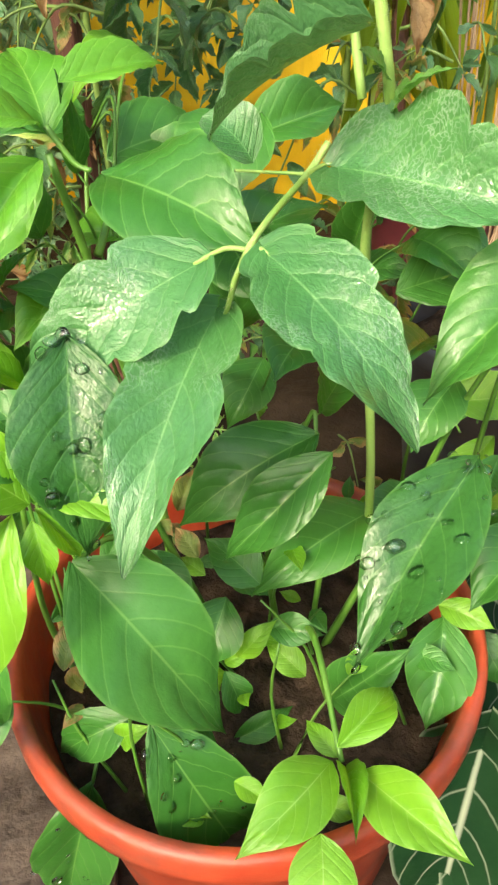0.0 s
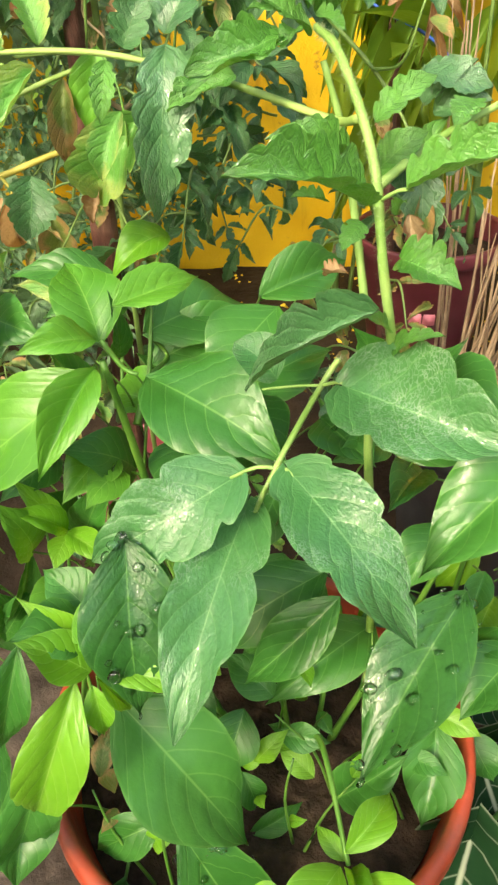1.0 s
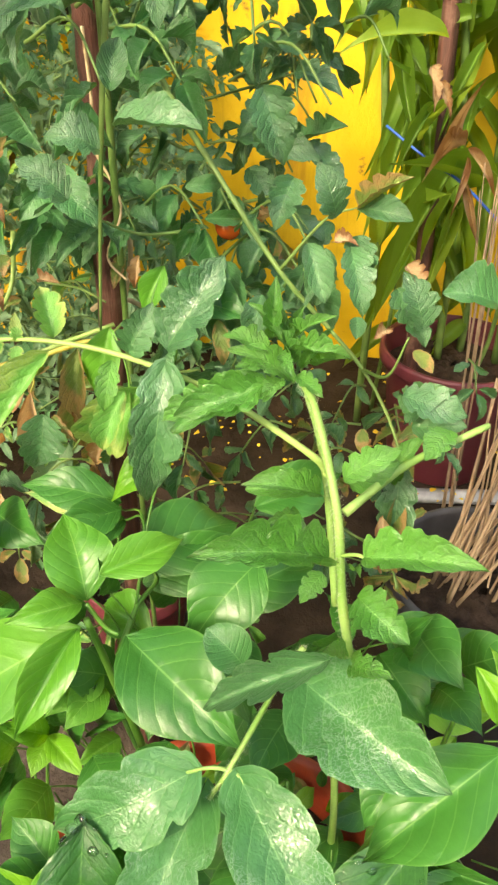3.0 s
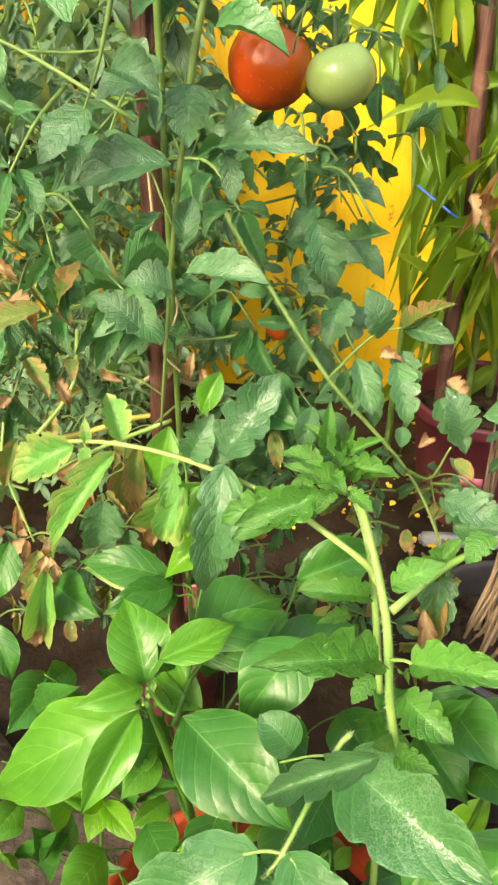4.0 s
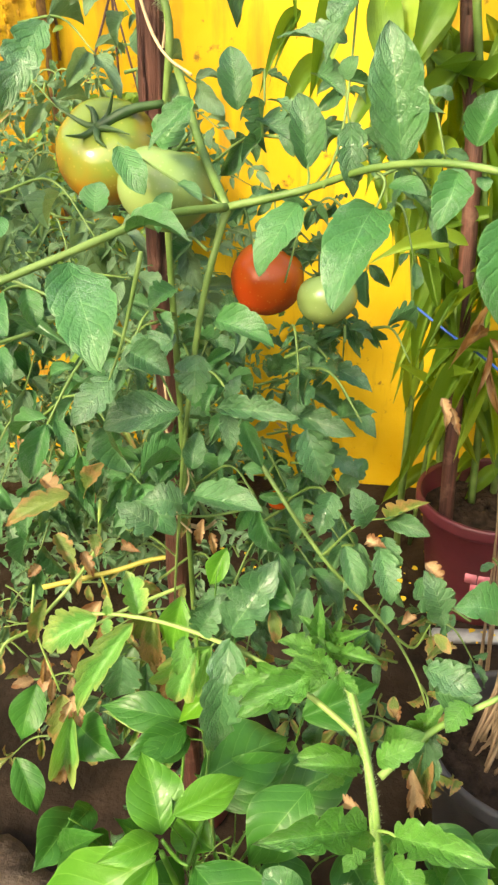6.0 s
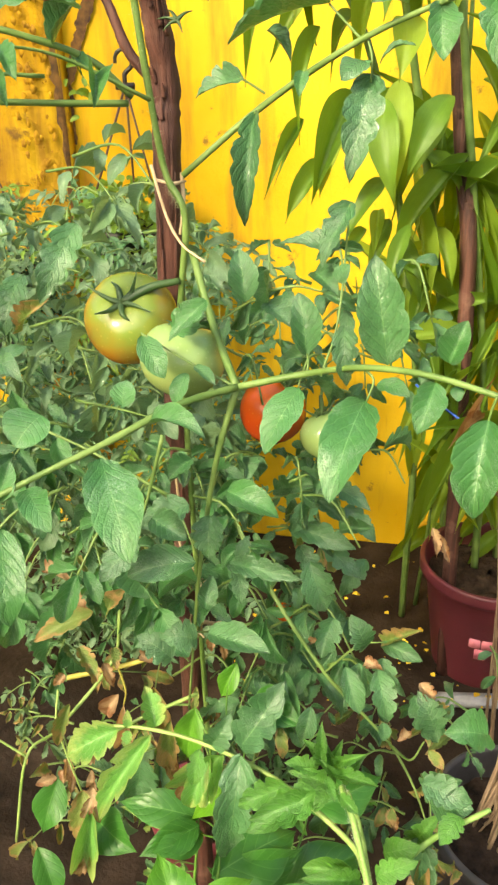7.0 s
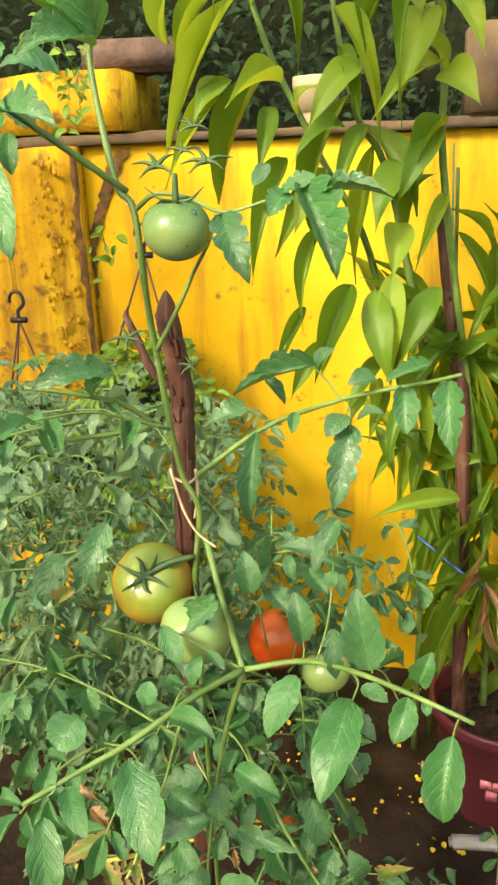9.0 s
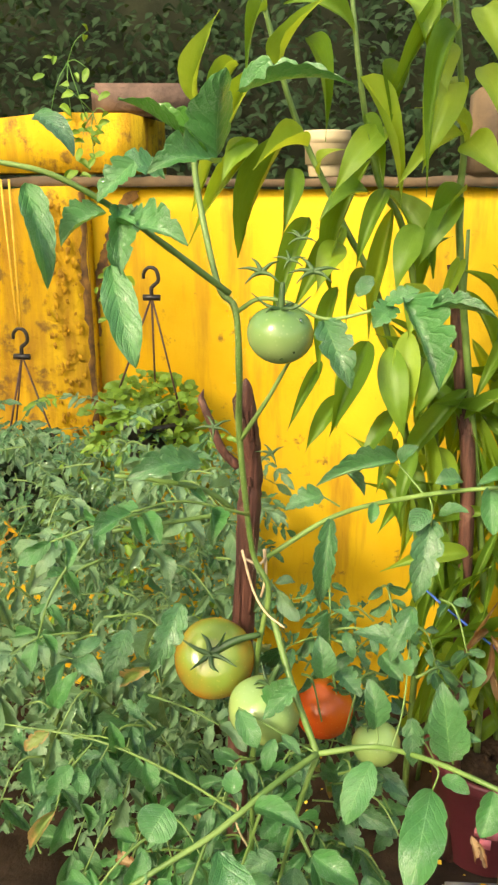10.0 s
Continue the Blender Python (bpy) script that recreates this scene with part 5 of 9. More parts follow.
leaf(pepper_tall, (0.124, 0.480, 0.615), (0.160, 0.450, 0.610), 0.057, M_PEPPER, 'pepper')
leaf(pepper_tall, (0.098, 0.460, 0.602), (0.137, 0.430, 0.580), 0.052, M_PEPPER, 'pepper')
leaf(pepper_tall, (-0.159, 0.400, 0.484), (-0.186, 0.370, 0.491), 0.048, M_PEPPER_MID, 'pepper')
leaf(pepper_tall, (-0.117, 0.400, 0.532), (-0.084, 0.370, 0.528), 0.044, M_PEPPER, 'pepper')
leaf(pepper_tall, (-0.192, 0.420, 0.503), (-0.196, 0.390, 0.580), 0.040, M_PEPPER_MID, 'pepper')
leaf(pepper_tall, (0.032, 0.440, 0.548), (0.007, 0.410, 0.537), 0.049, M_PEPPER, 'pepper')
leaf(pepper_tall, (-0.058, 0.400, 0.558), (-0.070, 0.370, 0.538), 0.043, M_PEPPER, 'pepper')
leaf(pepper_tall, (0.140, 0.440, 0.594), (0.168, 0.410, 0.601), 0.042, M_PEPPER, 'pepper')
leaf(pepper_tall, (-0.109, 0.530, 0.833), (-0.118, 0.520, 0.779), 0.031, M_PEPPER_MID, 'pepper')
leaf(pepper_tall, (-0.073, 0.550, 0.871), (-0.087, 0.540, 0.839), 0.021, M_PEPPER_MID, 'pepper')
leaf(pepper_tall, (-0.054, 0.520, 0.859), (-0.009, 0.500, 0.861), 0.041, M_PEPPER, 'pepper')
stalks(pepper_tall, 'petiole', M_PEPPER_STEM, [
    ([(-0.090, 0.450, 0.520), (-0.041, 0.520, 0.559), (-0.037, 0.550, 0.549)], 0.0016, 0.0010),
    ([(-0.090, 0.450, 0.540), (-0.022, 0.540, 0.626), (-0.008, 0.600, 0.625)], 0.0016, 0.0010),
])
stalks(pepper_tall, 'petiole', M_PEPPER_STEM, [
    ([(-0.100, 0.440, 0.560), (-0.088, 0.520, 0.676), (-0.081, 0.580, 0.690)], 0.0014, 0.0009),
    ([(-0.100, 0.440, 0.560), (-0.119, 0.455, 0.554), (-0.126, 0.460, 0.566)], 0.0014, 0.0009),
    ([(-0.100, 0.440, 0.560), (-0.088, 0.500, 0.677), (-0.114, 0.540, 0.652)], 0.0014, 0.0009),
    ([(-0.100, 0.440, 0.560), (-0.093, 0.520, 0.663), (-0.124, 0.570, 0.637)], 0.0014, 0.0009),
])
stalks(pepper_tall, 'petiole', M_PEPPER_STEM, [
    ([(-0.087, 0.458, 0.582), (-0.092, 0.459, 0.620), (-0.109, 0.460, 0.651)], 0.0010, 0.0008),
    ([(-0.228, 0.466, 0.381), (-0.241, 0.464, 0.411), (-0.262, 0.460, 0.429)], 0.0010, 0.0008),
    ([(-0.182, 0.465, 0.530), (-0.195, 0.463, 0.560), (-0.220, 0.460, 0.580)], 0.0010, 0.0008),
    ([(-0.156, 0.463, 0.531), (-0.169, 0.462, 0.563), (-0.181, 0.460, 0.585)], 0.0010, 0.0008),
    ([(-0.158, 0.464, 0.507), (-0.171, 0.462, 0.539), (-0.195, 0.460, 0.560)], 0.0010, 0.0008),
    ([(-0.182, 0.464, 0.307), (-0.196, 0.463, 0.334), (-0.212, 0.460, 0.347)], 0.0010, 0.0008),
    ([(-0.099, 0.459, 0.583), (-0.107, 0.459, 0.620), (-0.126, 0.460, 0.648)], 0.0010, 0.0008),
    ([(-0.234, 0.466, 0.456), (-0.247, 0.464, 0.485), (-0.267, 0.460, 0.503)], 0.0010, 0.0008),
], '', 5)
stalks(pepper_tall, 'petiole', M_PEPPER_STEM, [
    ([(-0.159, 0.464, 0.453), (-0.171, 0.462, 0.485), (-0.185, 0.460, 0.507)], 0.0010, 0.0008),
    ([(-0.096, 0.459, 0.500), (-0.104, 0.459, 0.536), (-0.123, 0.460, 0.565)], 0.0010, 0.0008),
    ([(-0.231, 0.466, 0.388), (-0.245, 0.464, 0.418), (-0.262, 0.460, 0.436)], 0.0010, 0.0008),
    ([(-0.181, 0.465, 0.580), (-0.194, 0.463, 0.611), (-0.209, 0.460, 0.631)], 0.0010, 0.0008),
    ([(-0.114, 0.460, 0.453), (-0.123, 0.460, 0.488), (-0.131, 0.460, 0.516)], 0.0010, 0.0008),
    ([(-0.128, 0.461, 0.424), (-0.139, 0.461, 0.459), (-0.149, 0.460, 0.484)], 0.0010, 0.0008),
    ([(-0.124, 0.462, 0.342), (-0.135, 0.461, 0.375), (-0.160, 0.460, 0.399)], 0.0010, 0.0008),
    ([(-0.199, 0.466, 0.339), (-0.212, 0.463, 0.370), (-0.239, 0.460, 0.388)], 0.0010, 0.0008),
], '', 5)
stalks(pepper_tall, 'petiole', M_PEPPER_STEM, [
    ([(-0.109, 0.459, 0.416), (-0.117, 0.460, 0.452), (-0.127, 0.460, 0.480)], 0.0010, 0.0008),
    ([(-0.208, 0.465, 0.312), (-0.222, 0.463, 0.339), (-0.241, 0.460, 0.353)], 0.0010, 0.0008),
    ([(-0.226, 0.466, 0.305), (-0.240, 0.464, 0.332), (-0.262, 0.460, 0.344)], 0.0010, 0.0008),
    ([(-0.150, 0.463, 0.502), (-0.162, 0.462, 0.534), (-0.174, 0.460, 0.557)], 0.0010, 0.0008),
    ([(-0.139, 0.463, 0.416), (-0.151, 0.462, 0.449), (-0.177, 0.460, 0.471)], 0.0010, 0.0008),
    ([(-0.110, 0.460, 0.549), (-0.120, 0.460, 0.584), (-0.138, 0.460, 0.611)], 0.0010, 0.0008),
    ([(-0.135, 0.463, 0.506), (-0.146, 0.462, 0.539), (-0.167, 0.460, 0.562)], 0.0010, 0.0008),
    ([(-0.122, 0.462, 0.426), (-0.134, 0.461, 0.460), (-0.158, 0.460, 0.484)], 0.0010, 0.0008),
], '', 5)
stalks(pepper_tall, 'petiole', M_PEPPER_STEM, [
    ([(-0.103, 0.458, 0.400), (-0.110, 0.459, 0.437), (-0.115, 0.460, 0.467)], 0.0010, 0.0008),
    ([(-0.264, 0.467, 0.303), (-0.278, 0.464, 0.329), (-0.293, 0.460, 0.341)], 0.0010, 0.0008),
    ([(0.070, 0.483, 0.549), (0.084, 0.482, 0.579), (0.110, 0.480, 0.596)], 0.0010, 0.0008),
    ([(0.008, 0.480, 0.404), (0.021, 0.480, 0.434), (0.045, 0.480, 0.454)], 0.0010, 0.0008),
    ([(-0.006, 0.478, 0.358), (0.006, 0.479, 0.390), (0.017, 0.480, 0.411)], 0.0010, 0.0008),
    ([(0.029, 0.481, 0.518), (0.042, 0.481, 0.548), (0.063, 0.480, 0.567)], 0.0010, 0.0008),
    ([(0.092, 0.483, 0.323), (0.106, 0.482, 0.350), (0.125, 0.480, 0.365)], 0.0010, 0.0008),
    ([(0.044, 0.482, 0.558), (0.057, 0.481, 0.588), (0.080, 0.480, 0.606)], 0.0010, 0.0008),
], '', 5)
stalks(pepper_tall, 'petiole', M_PEPPER_STEM, [
    ([(0.058, 0.482, 0.502), (0.071, 0.481, 0.532), (0.089, 0.480, 0.550)], 0.0010, 0.0008),
    ([(-0.026, 0.477, 0.378), (-0.015, 0.478, 0.410), (0.006, 0.480, 0.432)], 0.0010, 0.0008),
    ([(0.030, 0.481, 0.537), (0.043, 0.481, 0.567), (0.062, 0.480, 0.586)], 0.0010, 0.0008),
    ([(-0.023, 0.476, 0.448), (-0.012, 0.478, 0.481), (0.000, 0.480, 0.503)], 0.0010, 0.0008),
    ([(-0.071, 0.457, 0.509), (-0.067, 0.458, 0.548), (-0.067, 0.460, 0.579)], 0.0010, 0.0008),
    ([(-0.141, 0.463, 0.431), (-0.152, 0.462, 0.464), (-0.167, 0.460, 0.487)], 0.0010, 0.0008),
    ([(-0.098, 0.450, 0.494), (-0.105, 0.446, 0.532), (-0.115, 0.440, 0.563)], 0.0010, 0.0008),
    ([(-0.174, 0.495, 0.465), (-0.186, 0.497, 0.496), (-0.201, 0.500, 0.516)], 0.0010, 0.0008),
], '', 5)
stalks(pepper_tall, 'petiole', M_PEPPER_STEM, [
    ([(-0.074, 0.537, 0.496), (-0.073, 0.546, 0.528), (-0.074, 0.560, 0.548)], 0.0010, 0.0008),
    ([(-0.043, 0.490, 0.463), (-0.033, 0.493, 0.496), (-0.014, 0.500, 0.518)], 0.0010, 0.0008),
    ([(0.002, 0.495, 0.514), (0.014, 0.497, 0.544), (0.038, 0.500, 0.564)], 0.0010, 0.0008),
    ([(0.086, 0.483, 0.569), (0.099, 0.482, 0.598), (0.124, 0.480, 0.615)], 0.0010, 0.0008),
    ([(0.060, 0.466, 0.555), (0.074, 0.464, 0.584), (0.098, 0.460, 0.602)], 0.0010, 0.0008),
    ([(-0.133, 0.425, 0.428), (-0.143, 0.415, 0.461), (-0.159, 0.400, 0.484)], 0.0010, 0.0008),
    ([(-0.101, 0.430, 0.469), (-0.107, 0.418, 0.505), (-0.117, 0.400, 0.532)], 0.0010, 0.0008),
    ([(-0.153, 0.436, 0.450), (-0.165, 0.430, 0.482), (-0.192, 0.420, 0.503)], 0.0010, 0.0008),
], '', 5)
stalks(pepper_tall, 'petiole', M_PEPPER_STEM, [
    ([(-0.001, 0.450, 0.496), (0.011, 0.446, 0.527), (0.032, 0.440, 0.548)], 0.0010, 0.0008),
    ([(-0.072, 0.431, 0.494), (-0.066, 0.419, 0.530), (-0.058, 0.400, 0.558)], 0.0010, 0.0008),
    ([(0.099, 0.450, 0.548), (0.112, 0.446, 0.577), (0.140, 0.440, 0.594)], 0.0010, 0.0008),
    ([(-0.115, 0.502, 0.477), (-0.121, 0.509, 0.510), (-0.125, 0.520, 0.533)], 0.0010, 0.0008),
    ([(-0.093, 0.509, 0.778), (-0.096, 0.517, 0.811), (-0.109, 0.530, 0.833)], 0.0010, 0.0008),
    ([(-0.081, 0.527, 0.818), (-0.080, 0.536, 0.850), (-0.073, 0.550, 0.871)], 0.0010, 0.0008),
], '', 5)
stalks(pepper_tall, 'petiole', M_PEPPER_STEM, [
    ([(-0.063, 0.501, 0.803), (-0.058, 0.508, 0.836), (-0.054, 0.520, 0.859)], 0.0010, 0.0008),
], '', 5)
stalks(pepper_tall, 'stem', M_PEPPER_STEM, [
    ([(-0.08, 0.44, 0.26), (-0.085, 0.44, 0.45), (-0.10, 0.42, 0.60), (-0.110, 0.409, 0.677)], 0.0045, 0.0025),
    ([(-0.109, 0.410, 0.691), (-0.097, 0.407, 0.673), (-0.088, 0.405, 0.669)], 0.002, 0.0015),
    ([(-0.100, 0.440, 0.606), (-0.091, 0.470, 0.626), (-0.081, 0.500, 0.627), (-0.096, 0.500, 0.646)], 0.003, 0.0012),
    ([(-0.085, 0.44, 0.45), (-0.12, 0.48, 0.52), (-0.119, 0.550, 0.658)], 0.003, 0.0014),
], '', 8)


# ---- tomato plants ----
tomato_young = thing("tomato_plant", (0.08, 0.42, 0.28), "young tomato shoot with hairy stem in the pot", "plant", "tomato plants")
stalks(tomato_young, 'stem', M_YOUNG_STEM, [
    ([(0.08, 0.42, 0.26), (0.075, 0.42, 0.45), (0.06, 0.41, 0.62), (0.064, 0.375, 0.686), (0.053, 0.370, 0.754), (0.046, 0.385, 0.805), (0.032, 0.420, 0.844), (0.022, 0.445, 0.853)], 0.0036, 0.0026),
    ([(0.055, 0.420, 0.696), (0.047, 0.440, 0.753), (0.038, 0.450, 0.801), (0.027, 0.455, 0.835)], 0.0029, 0.0021),
    ([(0.054, 0.420, 0.775), (0.092, 0.450, 0.792), (0.141, 0.470, 0.811)], 0.0032, 0.0024),
], 'pale hairy green stem', 8)
stalks(tomato_young, 'leaf_stalk', M_YOUNG_STEM, [
    ([(0.036, 0.395, 0.682), (0.025, 0.385, 0.670), (-0.005, 0.320, 0.660), (-0.021, 0.323, 0.613)], 0.0022, 0.0015),
    ([(-0.004, 0.320, 0.659), (-0.016, 0.320, 0.660), (-0.030, 0.320, 0.653)], 0.0014, 0.0011),
    ([(-0.004, 0.320, 0.659), (0.001, 0.316, 0.661), (0.005, 0.312, 0.659)], 0.0014, 0.0011),
    ([(0.025, 0.385, 0.670), (0.008, 0.380, 0.673), (-0.011, 0.370, 0.678)], 0.0011, 0.0008),
    ([(0.025, 0.385, 0.670), (0.034, 0.375, 0.678), (0.042, 0.370, 0.676)], 0.0013, 0.0010),
    ([(0.050, 0.370, 0.787), (0.057, 0.365, 0.793), (0.063, 0.360, 0.795)], 0.0012, 0.0010),
], '', 8)
leaf(tomato_young, (-0.023, 0.322, 0.625), (-0.063, 0.217, 0.562), 0.050, M_TOMATO, 'tomato', name='leaflet')
leaf(tomato_young, (-0.028, 0.320, 0.653), (-0.110, 0.300, 0.611), 0.052, M_TOMATO, 'tomato', name='leaflet')
leaf(tomato_young, (0.004, 0.312, 0.660), (0.062, 0.239, 0.607), 0.051, M_TOMATO, 'tomato', name='leaflet')
leaf(tomato_young, (0.039, 0.370, 0.677), (0.118, 0.305, 0.678), 0.064, M_TOMATO, 'tomato', name='leaflet')
leaf(tomato_young, (0.044, 0.335, 0.743), (-0.021, 0.325, 0.707), 0.026, M_TOMATO_DARK, 'lobed', name='leaflet', fold=0.4)
leaf(tomato_young, (-0.002, 0.380, 0.678), (-0.026, 0.390, 0.699), 0.029, M_TOMATO, 'round', name='leaflet')
leaf(tomato_young, (0.063, 0.360, 0.796), (0.113, 0.330, 0.822), 0.028, M_TOMATO_YOUNG, 'lobed', name='leaflet')
leaf(tomato_young, (0.041, 0.370, 0.785), (-0.027, 0.335, 0.813), 0.032, M_TOMATO_YOUNG, 'lobed', name='leaflet')
leaf(tomato_young, (0.063, 0.370, 0.755), (0.089, 0.345, 0.749), 0.032, M_TOMATO_YOUNG, 'lobed', name='leaflet', ripple=0.05)
leaf(tomato_young, (0.040, 0.365, 0.777), (0.029, 0.350, 0.770), 0.016, M_TOMATO_YOUNG, 'lobed', name='leaflet')
leaf(tomato_young, (0.050, 0.400, 0.817), (0.077, 0.400, 0.838), 0.021, M_TOMATO_YOUNG, 'lobed', name='leaflet')
leaf(tomato_young, (0.036, 0.410, 0.796), (-0.006, 0.395, 0.812), 0.019, M_TOMATO_YOUNG, 'lobed', name='leaflet', fold=0.3)
leaf(tomato_young, (0.027, 0.420, 0.770), (0.007, 0.400, 0.780), 0.013, M_TOMATO_YOUNG, 'lobed', name='leaflet')
leaf(tomato_young, (0.004, 0.440, 0.845), (-0.047, 0.420, 0.837), 0.026, M_TOMATO_YOUNG, 'lobed', name='leaflet', ripple=0.05)
leaf(tomato_young, (0.017, 0.445, 0.849), (-0.018, 0.440, 0.871), 0.019, M_TOMATO_YOUNG, 'lobed', name='leaflet', ripple=0.05)
leaf(tomato_young, (0.031, 0.445, 0.860), (0.048, 0.430, 0.875), 0.008, M_TOMATO_YOUNG, 'lobed', name='leaflet', fold=0.3)
leaf(tomato_young, (0.017, 0.445, 0.863), (0.006, 0.450, 0.898), 0.011, M_TOMATO_YOUNG, 'lobed', name='leaflet', fold=0.3)
leaf(tomato_young, (0.023, 0.445, 0.859), (0.039, 0.450, 0.882), 0.010, M_TOMATO_YOUNG, 'lobed', name='leaflet', fold=0.3)
leaf(tomato_young, (0.058, 0.365, 0.718), (0.044, 0.350, 0.733), 0.014, M_TOMATO_YOUNG, 'lobed', name='leaflet')
leaf(tomato_young, (0.063, 0.365, 0.705), (0.082, 0.340, 0.727), 0.021, M_TOMATO_YOUNG, 'lobed', name='leaflet')
leaf(tomato_young, (0.057, 0.365, 0.781), (0.058, 0.350, 0.793), 0.008, M_TOMATO_YOUNG, 'lobed', name='leaflet')
leaf(tomato_young, (0.002, 0.440, 0.849), (-0.048, 0.415, 0.830), 0.033, M_TOMATO_YOUNG, 'lobed', name='leaflet', ripple=0.06)
leaf(tomato_young, (0.016, 0.440, 0.872), (0.048, 0.430, 0.874), 0.012, M_TOMATO_YOUNG, 'lobed', name='leaflet', ripple=0.06, fold=0.35)
leaf(tomato_young, (0.006, 0.445, 0.878), (0.006, 0.455, 0.909), 0.013, M_TOMATO_YOUNG, 'lobed', name='leaflet', ripple=0.06, fold=0.3)
leaf(tomato_young, (0.002, 0.445, 0.869), (-0.021, 0.440, 0.879), 0.018, M_TOMATO_YOUNG, 'lobed', name='leaflet', ripple=0.06)
leaf(tomato_young, (0.019, 0.445, 0.879), (0.039, 0.440, 0.894), 0.011, M_TOMATO_YOUNG, 'lobed', name='leaflet', ripple=0.06, fold=0.3)
leaf(tomato_young, (0.011, 0.440, 0.852), (0.002, 0.425, 0.847), 0.014, M_TOMATO_YOUNG, 'lobed', name='leaflet', ripple=0.06)
leaf(tomato_young, (0.006, 0.445, 0.861), (-0.014, 0.430, 0.864), 0.016, M_TOMATO_YOUNG, 'lobed', name='leaflet', ripple=0.06)
leaf(tomato_young, (0.015, 0.450, 0.874), (0.022, 0.455, 0.892), 0.009, M_TOMATO_YOUNG, 'lobed', name='leaflet', ripple=0.06, fold=0.4)
leaf(tomato_young, (0.011, 0.445, 0.875), (-0.008, 0.450, 0.894), 0.013, M_TOMATO_YOUNG, 'lobed', name='leaflet', ripple=0.06, fold=0.3)
leaf(tomato_young, (0.021, 0.430, 0.861), (0.035, 0.420, 0.855), 0.012, M_TOMATO_YOUNG, 'lobed', name='leaflet', ripple=0.06)
leaf(tomato_young, (0.011, 0.435, 0.871), (0.017, 0.420, 0.866), 0.010, M_TOMATO_YOUNG, 'lobed', name='leaflet', ripple=0.06)
leaf(tomato_young, (0.017, 0.440, 0.866), (0.004, 0.440, 0.886), 0.010, M_TOMATO_YOUNG, 'lobed', name='leaflet', ripple=0.06, fold=0.4)
hairs(tomato_young, [(0.064, 0.375, 0.686), (0.053, 0.370, 0.754), (0.046, 0.385, 0.805), (0.032, 0.420, 0.844), (0.022, 0.445, 0.853)], 0.0034, 1900, 5)
hairs(tomato_young, [(0.036, 0.395, 0.682), (0.025, 0.385, 0.670), (-0.005, 0.320, 0.660), (-0.021, 0.323, 0.613)], 0.0020, 700, 6)
stalks(tomato_young, 'leaf_stalk', M_PALE_STEM, [
    ([(0.041, 0.400, 0.818), (0.029, 0.430, 0.811), (-0.031, 0.470, 0.824), (-0.097, 0.490, 0.836), (-0.153, 0.500, 0.837), (-0.196, 0.500, 0.833)], 0.0026, 0.0016),
    ([(-0.113, 0.560, 0.821), (-0.161, 0.540, 0.807), (-0.208, 0.520, 0.787)], 0.0020, 0.0016),
], 'pale yellow-green leaf stalk', 8)
leaf(tomato_young, (-0.174, 0.500, 0.831), (-0.218, 0.490, 0.806), 0.041, M_TOMATO_PALE, 'lobed', name='leaflet')
leaf(tomato_young, (-0.145, 0.500, 0.825), (-0.190, 0.470, 0.750), 0.030, M_TOMATO_PALE, 'lobed', name='leaflet')
leaf(tomato_young, (-0.138, 0.500, 0.841), (-0.150, 0.520, 0.866), 0.025, M_TOMATO_PALE, 'lobed', name='leaflet')
leaf(tomato_young, (-0.162, 0.500, 0.836), (-0.161, 0.500, 0.856), 0.011, M_TOMATO_PALE, 'lobed', name='leaflet')
leaf(tomato_young, (-0.163, 0.500, 0.831), (-0.164, 0.490, 0.821), 0.012, M_TOMATO_PALE, 'lobed', name='leaflet')
leaf(tomato_young, (-0.061, 0.475, 0.838), (-0.072, 0.450, 0.749), 0.043, M_TOMATO_DARK, 'lobed', name='leaflet')
leaf(tomato_young, (-0.059, 0.480, 0.849), (-0.027, 0.500, 0.901), 0.042, M_TOMATO_DARK, 'lobed', name='leaflet')
leaf(tomato_young, (-0.085, 0.485, 0.841), (-0.070, 0.490, 0.872), 0.028, M_TOMATO_DARK, 'lobed', name='leaflet')
leaf(tomato_young, (-0.097, 0.485, 0.832), (-0.103, 0.475, 0.801), 0.019, M_TOMATO_YOUNG, 'lobed', name='leaflet')
leaf(tomato_young, (-0.023, 0.460, 0.828), (-0.060, 0.450, 0.813), 0.027, M_TOMATO_YOUNG, 'lobed', name='leaflet', ripple=0.05)
leaf(tomato_young, (0.128, 0.470, 0.892), (0.096, 0.460, 0.901), 0.031, M_TOMATO, 'tomato', name='leaflet')

tomato_main = thing("tomato_plant", (-0.12, 0.70, 0.22), "tall tomato plant tied to a stake, bearing fruit", "plant", "tomato plants")
stalks(tomato_main, 'stem', M_TOMATO_STEM, [
    ([(-0.159, 0.600, 1.632), (-0.164, 0.598, 1.597), (-0.144, 0.568, 1.520), (-0.129, 0.555, 1.502), (-0.127, 0.560, 1.450), (-0.130, 0.586, 1.393), (-0.121, 0.600, 1.286), (-0.106, 0.595, 1.249), (-0.118, 0.610, 1.160), (-0.125, 0.640, 0.950), (-0.130, 0.670, 0.600), (-0.130, 0.700, 0.220)], 0.0028, 0.0034),
    ([(-0.103, 0.600, 1.223), (-0.083, 0.560, 1.182), (-0.059, 0.509, 1.153)], 0.0036, 0.0032),
    ([(-0.059, 0.509, 1.153), (-0.075, 0.500, 1.095), (-0.090, 0.500, 1.008), (-0.103, 0.510, 0.912), (-0.115, 0.530, 0.831)], 0.0029, 0.0010),
], 'green hairy tomato stem and branches', 8)
